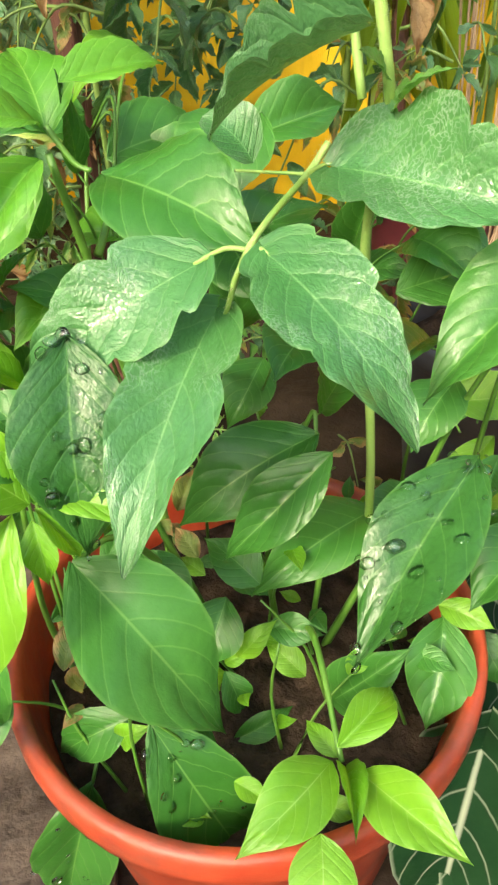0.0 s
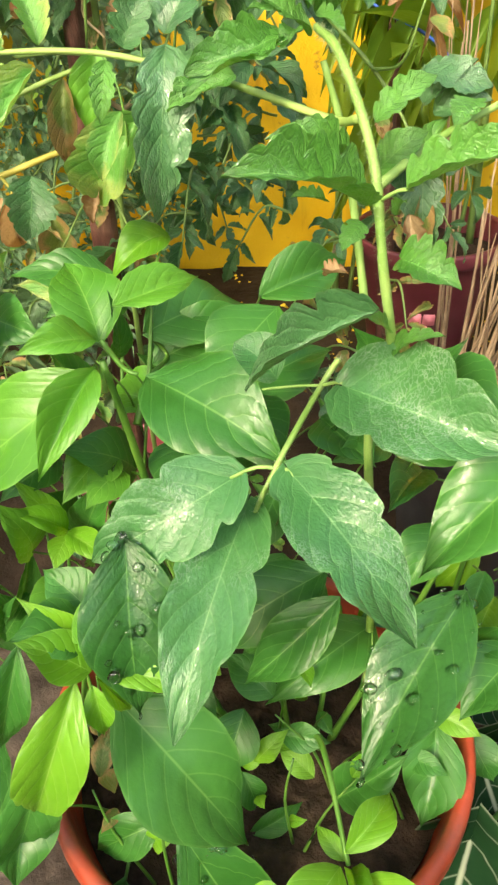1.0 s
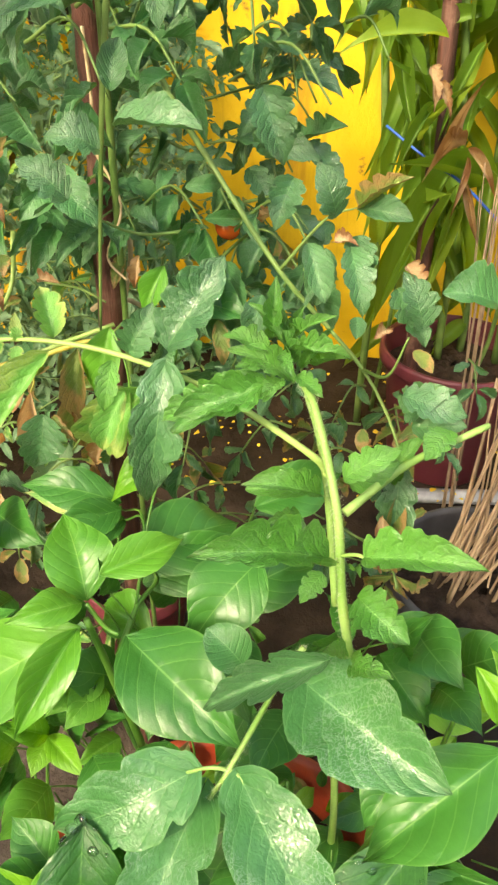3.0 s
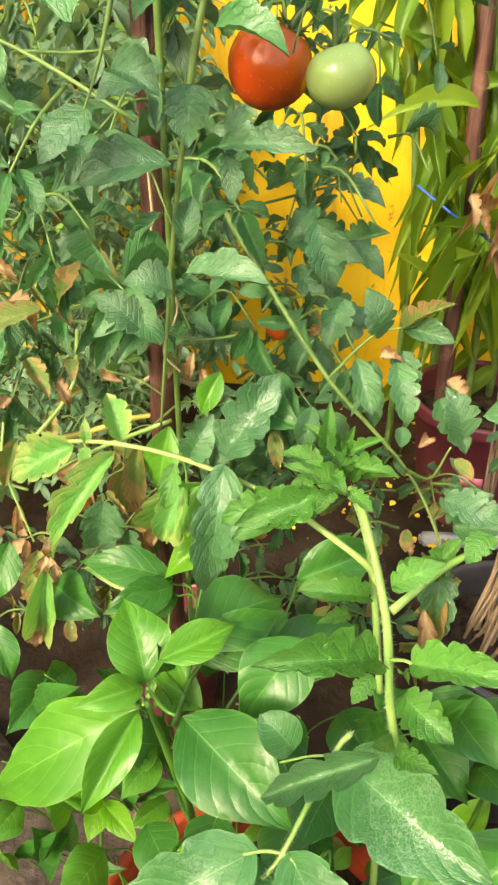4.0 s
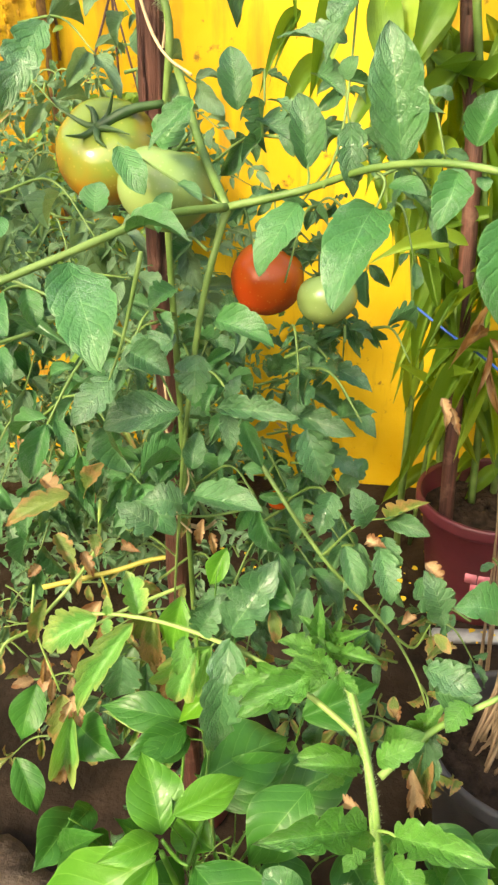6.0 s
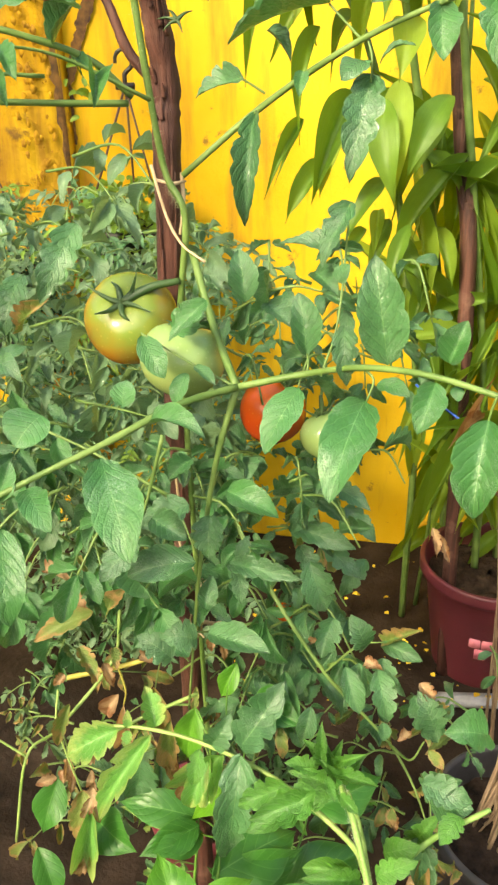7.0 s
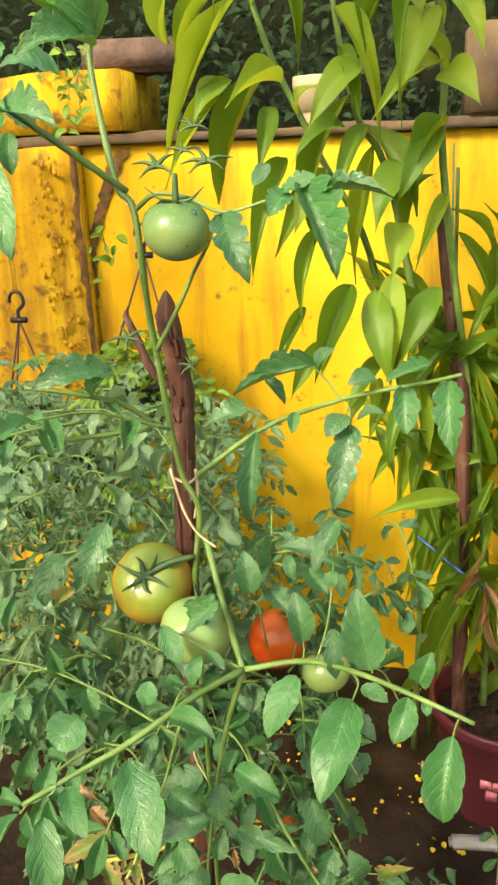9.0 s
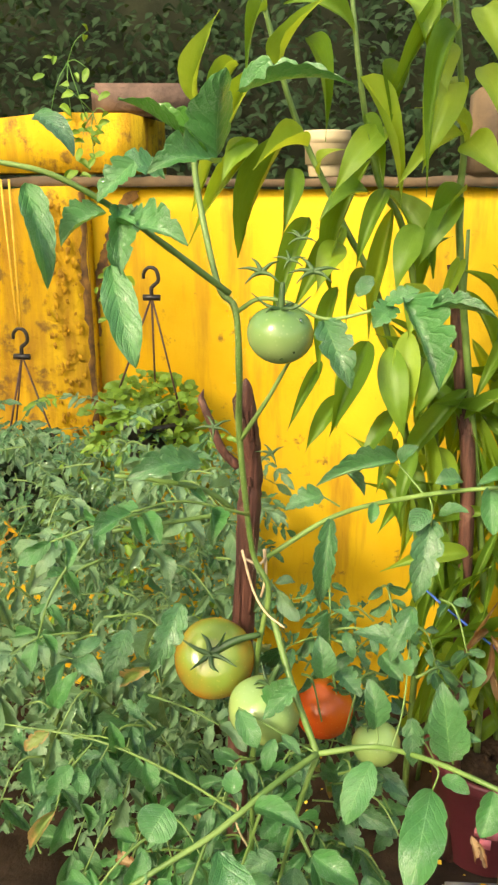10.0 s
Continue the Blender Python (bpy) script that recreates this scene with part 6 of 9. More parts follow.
stalks(tomato_main, 'branch', M_TOMATO_STEM, [
    ([(-0.099, 0.640, 1.010), (-0.079, 0.620, 0.969), (-0.040, 0.570, 0.930), (0.005, 0.541, 0.876), (0.038, 0.530, 0.844), (0.065, 0.520, 0.817), (0.084, 0.505, 0.790), (0.097, 0.490, 0.761)], 0.0029, 0.0010),
    ([(0.005, 0.541, 0.876), (0.032, 0.535, 0.913), (0.051, 0.530, 0.923)], 0.0016, 0.0005),
    ([(0.065, 0.520, 0.817), (0.079, 0.500, 0.825), (0.087, 0.490, 0.858)], 0.0016, 0.0008),
    ([(-0.108, 0.605, 1.278), (-0.049, 0.600, 1.323), (0.017, 0.560, 1.361), (0.077, 0.530, 1.383), (0.097, 0.520, 1.391)], 0.0029, 0.0016),
    ([(-0.059, 0.509, 1.153), (-0.014, 0.510, 1.163), (0.024, 0.480, 1.180), (0.063, 0.450, 1.187), (0.106, 0.430, 1.181)], 0.0030, 0.0020),
], 'green hairy tomato stem and branches', 8)
stalks(tomato_main, 'branch', M_TOMATO_STEM, [
    ([(-0.139, 0.586, 1.327), (-0.181, 0.560, 1.329), (-0.224, 0.530, 1.332)], 0.0027, 0.0021),
    ([(-0.136, 0.586, 1.331), (-0.158, 0.570, 1.354), (-0.196, 0.550, 1.369), (-0.222, 0.540, 1.375)], 0.0029, 0.0021),
    ([(-0.059, 0.509, 1.153), (-0.090, 0.470, 1.156), (-0.129, 0.430, 1.146), (-0.160, 0.410, 1.136), (-0.196, 0.390, 1.122)], 0.0032, 0.0022),
    ([(-0.100, 0.460, 1.139), (-0.114, 0.455, 1.089), (-0.125, 0.450, 1.061)], 0.0019, 0.0005),
    ([(-0.134, 0.560, 1.513), (-0.171, 0.530, 1.547), (-0.200, 0.500, 1.574), (-0.232, 0.480, 1.594), (-0.266, 0.470, 1.602)], 0.0030, 0.0018),
], 'green hairy tomato stem and branches', 8)
stalks(tomato_main, 'branch', M_TOMATO_STEM, [
    ([(-0.129, 0.585, 1.393), (-0.107, 0.580, 1.429), (-0.093, 0.578, 1.455), (-0.080, 0.578, 1.477), (-0.076, 0.580, 1.492)], 0.0024, 0.0010),
    ([(-0.127, 0.555, 1.501), (-0.111, 0.550, 1.511), (-0.089, 0.550, 1.508), (-0.062, 0.545, 1.498), (-0.022, 0.540, 1.508)], 0.0021, 0.0013),
], 'green hairy tomato stem and branches', 8)
stalks(tomato_main, 'leaf_stalk', M_PALE_STEM, [
    ([(-0.201, 0.620, 0.865), (-0.208, 0.600, 0.816), (-0.253, 0.550, 0.771), (-0.274, 0.520, 0.764), (-0.292, 0.500, 0.667)], 0.0021, 0.0014),
    ([(-0.256, 0.570, 0.802), (-0.253, 0.550, 0.771), (-0.230, 0.530, 0.711)], 0.0014, 0.0010),
    ([(-0.274, 0.520, 0.764), (-0.307, 0.520, 0.790)], 0.0013, 0.0010),
], 'yellowing leaf stalk', 8)
leaf(tomato_main, (-0.060, 0.460, 1.100), (-0.025, 0.445, 1.091), 0.021, M_TOMATO, 'elliptic', name='leaflet')
leaf(tomato_main, (-0.057, 0.450, 1.049), (-0.010, 0.430, 1.056), 0.018, M_TOMATO_DARK, 'lobed', name='leaflet')
leaf(tomato_main, (-0.054, 0.450, 1.046), (-0.050, 0.440, 1.025), 0.015, M_TOMATO_DARK, 'lobed', name='leaflet')
leaf(tomato_main, (-0.052, 0.450, 1.054), (-0.046, 0.460, 1.067), 0.012, M_TOMATO_DARK, 'lobed', name='leaflet')
leaf(tomato_main, (-0.078, 0.460, 0.980), (-0.031, 0.440, 0.984), 0.022, M_TOMATO_DARK, 'elliptic', name='leaflet')
leaf(tomato_main, (-0.086, 0.470, 1.035), (-0.134, 0.460, 1.028), 0.026, M_TOMATO_DARK, 'elliptic', name='leaflet')
leaf(tomato_main, (-0.090, 0.470, 0.966), (-0.114, 0.460, 0.974), 0.029, M_TOMATO_DARK, 'lobed', name='leaflet')
leaf(tomato_main, (-0.081, 0.470, 0.994), (-0.077, 0.480, 1.017), 0.015, M_TOMATO_DARK, 'elliptic', name='leaflet')
leaf(tomato_main, (-0.074, 0.470, 1.073), (-0.075, 0.460, 1.046), 0.028, M_TOMATO_DARK, 'lobed', name='leaflet')
leaf(tomato_main, (-0.087, 0.480, 1.111), (-0.101, 0.470, 1.101), 0.019, M_TOMATO, 'lobed', name='leaflet')
leaf(tomato_main, (-0.090, 0.470, 1.082), (-0.121, 0.460, 1.068), 0.028, M_TOMATO_DARK, 'lobed', name='leaflet')
leaf(tomato_main, (-0.113, 0.480, 0.937), (-0.138, 0.480, 0.957), 0.029, M_TOMATO_DARK, 'lobed', name='leaflet')
leaf(tomato_main, (0.038, 0.530, 0.918), (0.026, 0.530, 0.949), 0.028, M_TOMATO_DARK, 'lobed', name='leaflet')
leaf(tomato_main, (0.051, 0.530, 0.923), (0.082, 0.510, 0.924), 0.016, M_TOMATO_DARK, 'elliptic', name='leaflet')
leaf(tomato_main, (0.022, 0.520, 0.903), (0.035, 0.500, 0.873), 0.018, M_TOMATO_DARK, 'elliptic', name='leaflet')
leaf(tomato_main, (0.049, 0.520, 0.900), (0.059, 0.500, 0.865), 0.026, M_TOMATO_DARK, 'lobed', name='leaflet')
leaf(tomato_main, (0.054, 0.530, 0.923), (0.080, 0.520, 0.946), 0.015, M_WITHERED, 'lobed', name='leaflet')
leaf(tomato_main, (0.055, 0.500, 0.865), (0.055, 0.490, 0.855), 0.011, M_TOMATO_DARK, 'elliptic', name='leaflet')
leaf(tomato_main, (0.081, 0.520, 0.875), (0.100, 0.500, 0.847), 0.031, M_TOMATO_DARK, 'lobed', name='leaflet')
leaf(tomato_main, (0.089, 0.480, 0.822), (0.127, 0.470, 0.816), 0.031, M_TOMATO_DARK, 'lobed', name='leaflet')
leaf(tomato_main, (0.093, 0.470, 0.757), (0.087, 0.450, 0.713), 0.013, M_WITHERED, 'elliptic', name='leaflet', fold=0.3)
leaf(tomato_main, (0.064, 0.470, 0.803), (0.064, 0.460, 0.791), 0.009, M_WITHERED, 'elliptic', name='leaflet')
leaf(tomato_main, (0.091, 0.490, 0.849), (0.103, 0.480, 0.840), 0.010, M_WITHERED, 'elliptic', name='leaflet')
leaf(tomato_main, (-0.001, 0.550, 0.947), (-0.010, 0.550, 0.983), 0.034, M_TOMATO_DARK, 'lobed', name='leaflet')
leaf(tomato_main, (-0.009, 0.550, 0.983), (0.005, 0.540, 0.943), 0.033, M_TOMATO_DARK, 'lobed', name='leaflet')
leaf(tomato_main, (0.011, 0.540, 0.935), (0.002, 0.520, 0.910), 0.026, M_TOMATO_DARK, 'lobed', name='leaflet')
leaf(tomato_main, (-0.029, 0.530, 0.885), (-0.018, 0.500, 0.843), 0.017, M_TOMATO_DARK, 'elliptic', name='leaflet')
leaf(tomato_main, (-0.004, 0.500, 0.877), (-0.010, 0.490, 0.850), 0.017, M_TOMATO_DARK, 'elliptic', name='leaflet')
leaf(tomato_main, (0.080, 0.460, 0.760), (0.061, 0.450, 0.784), 0.021, M_TOMATO_DARK, 'elliptic', name='leaflet')
leaf(tomato_main, (0.115, 0.460, 0.811), (0.099, 0.440, 0.803), 0.023, M_TOMATO_YOUNG, 'lobed', name='leaflet')
leaf(tomato_main, (-0.030, 0.490, 0.863), (-0.025, 0.480, 0.837), 0.011, M_WITHERED, 'elliptic', name='leaflet')
leaf(tomato_main, (0.034, 0.535, 0.895), (0.030, 0.520, 0.862), 0.021, M_TOMATO_DARK, 'elliptic', name='leaflet')
leaf(tomato_main, (0.053, 0.530, 0.904), (0.058, 0.510, 0.875), 0.026, M_TOMATO_DARK, 'lobed', name='leaflet')
leaf(tomato_main, (0.096, 0.500, 0.861), (0.081, 0.510, 0.892), 0.030, M_TOMATO_DARK, 'lobed', name='leaflet')
leaf(tomato_main, (0.093, 0.490, 0.804), (0.119, 0.480, 0.829), 0.030, M_TOMATO_DARK, 'lobed', name='leaflet')
leaf(tomato_main, (0.096, 0.480, 0.800), (0.128, 0.470, 0.809), 0.025, M_TOMATO_DARK, 'elliptic', name='leaflet')
leaf(tomato_main, (0.086, 0.470, 0.767), (0.103, 0.470, 0.801), 0.024, M_TOMATO_YOUNG, 'lobed', name='leaflet')
leaf(tomato_main, (0.091, 0.470, 0.773), (0.091, 0.450, 0.713), 0.033, M_TOMATO_DARK, 'lobed', name='leaflet')
leaf(tomato_main, (0.058, 0.450, 0.773), (0.084, 0.440, 0.801), 0.022, M_TOMATO_YOUNG, 'elliptic', name='leaflet')
leaf(tomato_main, (0.033, 0.420, 0.790), (-0.006, 0.420, 0.788), 0.019, M_TOMATO_YOUNG, 'elliptic', name='leaflet', fold=0.3)
leaf(tomato_main, (-0.019, 0.510, 0.855), (-0.012, 0.500, 0.828), 0.014, M_TOMATO_DARK, 'elliptic', name='leaflet')
leaf(tomato_main, (-0.039, 0.510, 0.856), (-0.026, 0.500, 0.827), 0.015, M_TOMATO_DARK, 'elliptic', name='leaflet')
leaf(tomato_main, (-0.054, 0.600, 1.317), (-0.061, 0.580, 1.247), 0.023, M_TOMATO_DARK, 'lobed', name='leaflet')
leaf(tomato_main, (-0.063, 0.600, 1.341), (-0.093, 0.590, 1.330), 0.025, M_TOMATO_DARK, 'lobed', name='leaflet')
leaf(tomato_main, (-0.006, 0.580, 1.381), (-0.067, 0.570, 1.361), 0.022, M_TOMATO_DARK, 'lobed', name='leaflet')
leaf(tomato_main, (-0.002, 0.575, 1.382), (0.011, 0.570, 1.397), 0.013, M_TOMATO_DARK, 'elliptic', name='leaflet')
leaf(tomato_main, (0.023, 0.557, 1.339), (0.012, 0.530, 1.283), 0.030, M_TOMATO_DARK, 'lobed', name='leaflet')
leaf(tomato_main, (0.019, 0.560, 1.349), (0.005, 0.540, 1.340), 0.017, M_TOMATO_DARK, 'elliptic', name='leaflet')
leaf(tomato_main, (0.028, 0.555, 1.348), (0.047, 0.540, 1.357), 0.014, M_TOMATO_DARK, 'elliptic', name='leaflet')
leaf(tomato_main, (0.060, 0.540, 1.378), (0.062, 0.520, 1.348), 0.019, M_TOMATO, 'elliptic', name='leaflet')
leaf(tomato_main, (0.089, 0.525, 1.383), (0.092, 0.500, 1.340), 0.026, M_TOMATO, 'lobed', name='leaflet')
leaf(tomato_main, (-0.020, 0.580, 1.344), (-0.022, 0.570, 1.330), 0.010, M_TOMATO, 'elliptic', name='leaflet')
leaf(tomato_main, (0.076, 0.530, 1.395), (0.047, 0.520, 1.387), 0.015, M_TOMATO, 'lobed', name='leaflet')
leaf(tomato_main, (0.042, 0.550, 1.378), (0.021, 0.540, 1.379), 0.015, M_TOMATO_DARK, 'elliptic', name='leaflet')
leaf(tomato_main, (-0.044, 0.590, 1.368), (-0.028, 0.580, 1.350), 0.011, M_TOMATO_DARK, 'elliptic', name='leaflet')
stalks(tomato_main, 'leaf_stalk', M_TOMATO_STEM, [
    ([(-0.047, 0.600, 1.331), (-0.055, 0.600, 1.336), (-0.064, 0.600, 1.341)], 0.0010, 0.0008),
    ([(-0.053, 0.600, 1.321), (-0.053, 0.600, 1.313)], 0.0010, 0.0008),
    ([(0.017, 0.560, 1.360), (0.006, 0.570, 1.371), (-0.004, 0.575, 1.381)], 0.0010, 0.0008),
    ([(0.020, 0.560, 1.361), (0.023, 0.557, 1.351), (0.023, 0.555, 1.337)], 0.0010, 0.0008),
], '', 8)
leaf(tomato_main, (-0.016, 0.500, 1.157), (-0.036, 0.467, 1.125), 0.025, M_TOMATO, 'elliptic', name='leaflet')
leaf(tomato_main, (0.026, 0.470, 1.162), (0.007, 0.407, 1.128), 0.032, M_TOMATO, 'elliptic', name='leaflet')
leaf(tomato_main, (0.033, 0.470, 1.173), (0.052, 0.460, 1.170), 0.013, M_TOMATO, 'elliptic', name='leaflet')
leaf(tomato_main, (0.039, 0.475, 1.184), (0.028, 0.480, 1.249), 0.030, M_TOMATO_DARK, 'elliptic', name='leaflet')
leaf(tomato_main, (-0.013, 0.520, 1.173), (-0.019, 0.530, 1.213), 0.021, M_TOMATO_DARK, 'elliptic', name='leaflet')
leaf(tomato_main, (0.040, 0.480, 1.203), (0.058, 0.470, 1.208), 0.010, M_TOMATO, 'elliptic', name='leaflet')
leaf(tomato_main, (0.072, 0.450, 1.195), (0.079, 0.450, 1.220), 0.017, M_TOMATO, 'elliptic', name='leaflet')
leaf(tomato_main, (0.065, 0.450, 1.183), (0.055, 0.430, 1.160), 0.019, M_TOMATO, 'elliptic', name='leaflet')
leaf(tomato_main, (0.093, 0.430, 1.170), (0.086, 0.405, 1.121), 0.028, M_TOMATO, 'elliptic', name='leaflet')
leaf(tomato_main, (0.077, 0.450, 1.181), (0.077, 0.440, 1.176), 0.008, M_TOMATO, 'elliptic', name='leaflet')
leaf(tomato_main, (0.012, 0.500, 1.199), (0.015, 0.490, 1.163), 0.021, M_TOMATO_DARK, 'lobed', name='leaflet')
leaf(tomato_main, (0.007, 0.530, 1.220), (0.014, 0.530, 1.232), 0.013, M_TOMATO_DARK, 'elliptic', name='leaflet')
leaf(tomato_main, (0.006, 0.550, 1.238), (-0.033, 0.550, 1.242), 0.023, M_TOMATO_DARK, 'lobed', name='leaflet')
leaf(tomato_main, (0.013, 0.550, 1.266), (-0.004, 0.530, 1.228), 0.022, M_TOMATO_DARK, 'lobed', name='leaflet')
leaf(tomato_main, (-0.056, 0.540, 1.203), (-0.061, 0.550, 1.237), 0.021, M_TOMATO_DARK, 'elliptic', name='leaflet')
leaf(tomato_main, (-0.042, 0.560, 1.196), (-0.024, 0.540, 1.187), 0.024, M_TOMATO_DARK, 'lobed', name='leaflet')
leaf(tomato_main, (-0.009, 0.550, 1.222), (0.007, 0.530, 1.212), 0.017, M_TOMATO_DARK, 'elliptic', name='leaflet')
stalks(tomato_main, 'leaf_stalk', M_TOMATO_STEM, [
    ([(0.024, 0.480, 1.180), (0.031, 0.475, 1.174), (0.027, 0.470, 1.161)], 0.0011, 0.0008),
    ([(0.041, 0.475, 1.182), (0.040, 0.478, 1.200), (0.038, 0.480, 1.211)], 0.0011, 0.0008),
    ([(-0.012, 0.510, 1.163), (-0.011, 0.515, 1.169), (-0.012, 0.520, 1.174)], 0.0010, 0.0008),
    ([(0.096, 0.430, 1.184), (0.094, 0.430, 1.176), (0.093, 0.430, 1.169)], 0.0010, 0.0008),
    ([(-0.002, 0.500, 1.166), (0.008, 0.520, 1.199), (0.013, 0.550, 1.266)], 0.0011, 0.0008),
], '', 8)
leaf(tomato_main, (-0.104, 0.450, 1.152), (-0.067, 0.430, 1.153), 0.018, M_TOMATO, 'elliptic', name='leaflet')
leaf(tomato_main, (-0.126, 0.415, 1.145), (-0.097, 0.362, 1.111), 0.032, M_TOMATO, 'elliptic', name='leaflet')
leaf(tomato_main, (-0.167, 0.400, 1.130), (-0.141, 0.366, 1.124), 0.018, M_TOMATO, 'elliptic', name='leaflet')
leaf(tomato_main, (-0.188, 0.400, 1.102), (-0.178, 0.370, 1.053), 0.026, M_TOMATO, 'elliptic', name='leaflet')
leaf(tomato_main, (-0.165, 0.430, 1.164), (-0.175, 0.410, 1.153), 0.029, M_TOMATO, 'round', name='leaflet')
leaf(tomato_main, (-0.121, 0.450, 1.162), (-0.120, 0.460, 1.176), 0.016, M_TOMATO, 'elliptic', name='leaflet')
leaf(tomato_main, (-0.158, 0.555, 1.382), (-0.208, 0.520, 1.380), 0.029, M_TOMATO_DARK, 'lobed', name='leaflet')
leaf(tomato_main, (-0.177, 0.560, 1.362), (-0.157, 0.560, 1.390), 0.014, M_TOMATO_DARK, 'elliptic', name='leaflet')
leaf(tomato_main, (-0.187, 0.400, 1.121), (-0.180, 0.410, 1.143), 0.016, M_TOMATO, 'elliptic', name='leaflet')
leaf(tomato_main, (-0.109, 0.450, 1.083), (-0.084, 0.440, 1.074), 0.020, M_TOMATO_DARK, 'elliptic', name='leaflet')
leaf(tomato_main, (-0.123, 0.450, 1.064), (-0.143, 0.430, 1.044), 0.027, M_TOMATO_DARK, 'lobed', name='leaflet')
leaf(tomato_main, (-0.178, 0.560, 1.250), (-0.199, 0.530, 1.203), 0.030, M_TOMATO_DARK, 'lobed', name='leaflet')
leaf(tomato_main, (-0.231, 0.580, 1.209), (-0.243, 0.560, 1.169), 0.031, M_TOMATO_DARK, 'lobed', name='leaflet')
leaf(tomato_main, (-0.100, 0.526, 1.186), (-0.083, 0.530, 1.208), 0.023, M_TOMATO, 'tomato', name='leaflet')
leaf(tomato_main, (-0.228, 0.560, 1.174), (-0.198, 0.540, 1.204), 0.016, M_WITHERED, 'lobed', name='leaflet')
leaf(tomato_main, (-0.207, 0.560, 0.908), (-0.256, 0.540, 0.888), 0.024, M_WITHERED, 'lobed', name='leaflet')
leaf(tomato_main, (-0.222, 0.560, 0.866), (-0.201, 0.540, 0.846), 0.018, M_WITHERED, 'lobed', name='leaflet')
leaf(tomato_main, (-0.242, 0.560, 0.792), (-0.251, 0.540, 0.759), 0.017, M_WITHERED, 'lobed', name='leaflet')
leaf(tomato_main, (-0.278, 0.560, 0.700), (-0.287, 0.540, 0.711), 0.016, M_WITHERED, 'lobed', name='leaflet')
leaf(tomato_main, (-0.244, 0.560, 0.670), (-0.250, 0.540, 0.617), 0.030, M_WITHERED, 'lobed', name='leaflet')
leaf(tomato_main, (-0.190, 0.560, 0.910), (-0.165, 0.540, 0.954), 0.019, M_WITHERED, 'lobed', name='leaflet')
leaf(tomato_main, (-0.189, 0.560, 0.869), (-0.181, 0.540, 0.862), 0.014, M_WITHERED, 'lobed', name='leaflet')
leaf(tomato_main, (-0.137, 0.530, 1.608), (-0.127, 0.500, 1.654), 0.036, M_TOMATO, 'tomato', name='leaflet')
leaf(tomato_main, (-0.119, 0.520, 1.642), (-0.052, 0.490, 1.644), 0.027, M_TOMATO, 'lobed', name='leaflet')
leaf(tomato_main, (-0.139, 0.530, 1.601), (-0.177, 0.500, 1.597), 0.029, M_TOMATO, 'lobed', name='leaflet')
leaf(tomato_main, (-0.146, 0.530, 1.608), (-0.198, 0.520, 1.641), 0.017, M_TOMATO_YOUNG, 'lobed', name='leaflet')
leaf(tomato_main, (-0.195, 0.500, 1.563), (-0.149, 0.480, 1.554), 0.028, M_TOMATO, 'lobed', name='leaflet')
leaf(tomato_main, (-0.206, 0.500, 1.570), (-0.233, 0.490, 1.551), 0.025, M_TOMATO, 'lobed', name='leaflet')
leaf(tomato_main, (-0.201, 0.490, 1.539), (-0.180, 0.460, 1.480), 0.023, M_TOMATO, 'elliptic', name='leaflet')
leaf(tomato_main, (-0.249, 0.480, 1.589), (-0.232, 0.460, 1.528), 0.020, M_TOMATO, 'elliptic', name='leaflet')
leaf(tomato_main, (-0.243, 0.490, 1.628), (-0.214, 0.470, 1.605), 0.018, M_TOMATO_DARK, 'elliptic', name='leaflet')
leaf(tomato_main, (-0.186, 0.500, 1.601), (-0.208, 0.490, 1.577), 0.024, M_TOMATO, 'lobed', name='leaflet')
leaf(tomato_main, (-0.197, 0.500, 1.574), (-0.192, 0.480, 1.534), 0.021, M_TOMATO, 'lobed', name='leaflet')
leaf(tomato_main, (-0.064, 0.545, 1.495), (-0.044, 0.520, 1.454), 0.030, M_TOMATO_DARK, 'lobed', name='leaflet')
leaf(tomato_main, (-0.009, 0.540, 1.511), (0.015, 0.510, 1.458), 0.036, M_TOMATO, 'lobed', name='leaflet')
leaf(tomato_main, (0.006, 0.535, 1.507), (0.049, 0.510, 1.506), 0.019, M_TOMATO_DARK, 'lobed', name='leaflet')
leaf(tomato_main, (-0.017, 0.540, 1.508), (-0.031, 0.530, 1.495), 0.024, M_TOMATO, 'lobed', name='leaflet')
leaf(tomato_main, (-0.022, 0.540, 1.510), (-0.000, 0.540, 1.520), 0.019, M_TOMATO, 'lobed', name='leaflet')
leaf(tomato_main, (-0.042, 0.545, 1.514), (-0.032, 0.550, 1.528), 0.012, M_TOMATO_DARK, 'elliptic', name='leaflet')
leaf(tomato_main, (-0.187, 0.590, 1.594), (-0.219, 0.570, 1.600), 0.039, M_TOMATO, 'lobed', name='leaflet')
leaf(tomato_main, (-0.196, 0.560, 1.560), (-0.214, 0.550, 1.571), 0.029, M_TOMATO_DARK, 'lobed', name='leaflet')
leaf(tomato_main, (-0.215, 0.560, 1.555), (-0.213, 0.550, 1.527), 0.015, M_TOMATO, 'elliptic', name='leaflet')
compound_leaf(tomato_main, [(-0.122, 0.580, 1.329), (-0.168, 0.540, 1.356), (-0.199, 0.500, 1.363)], 0.030, 2, M_TOMATO, M_TOMATO_STEM, 5, kind='elliptic')
stalks(tomato_main, 'leaf_stalk', M_TOMATO_STEM, [
    ([(-0.123, 0.550, 1.041), (-0.196, 0.560, 1.078), (-0.268, 0.570, 1.098), (-0.356, 0.580, 1.099)], 0.0017, 0.0010),
    ([(-0.268, 0.570, 1.094), (-0.292, 0.560, 1.063), (-0.302, 0.550, 1.030)], 0.0013, 0.0008),
], '', 8)
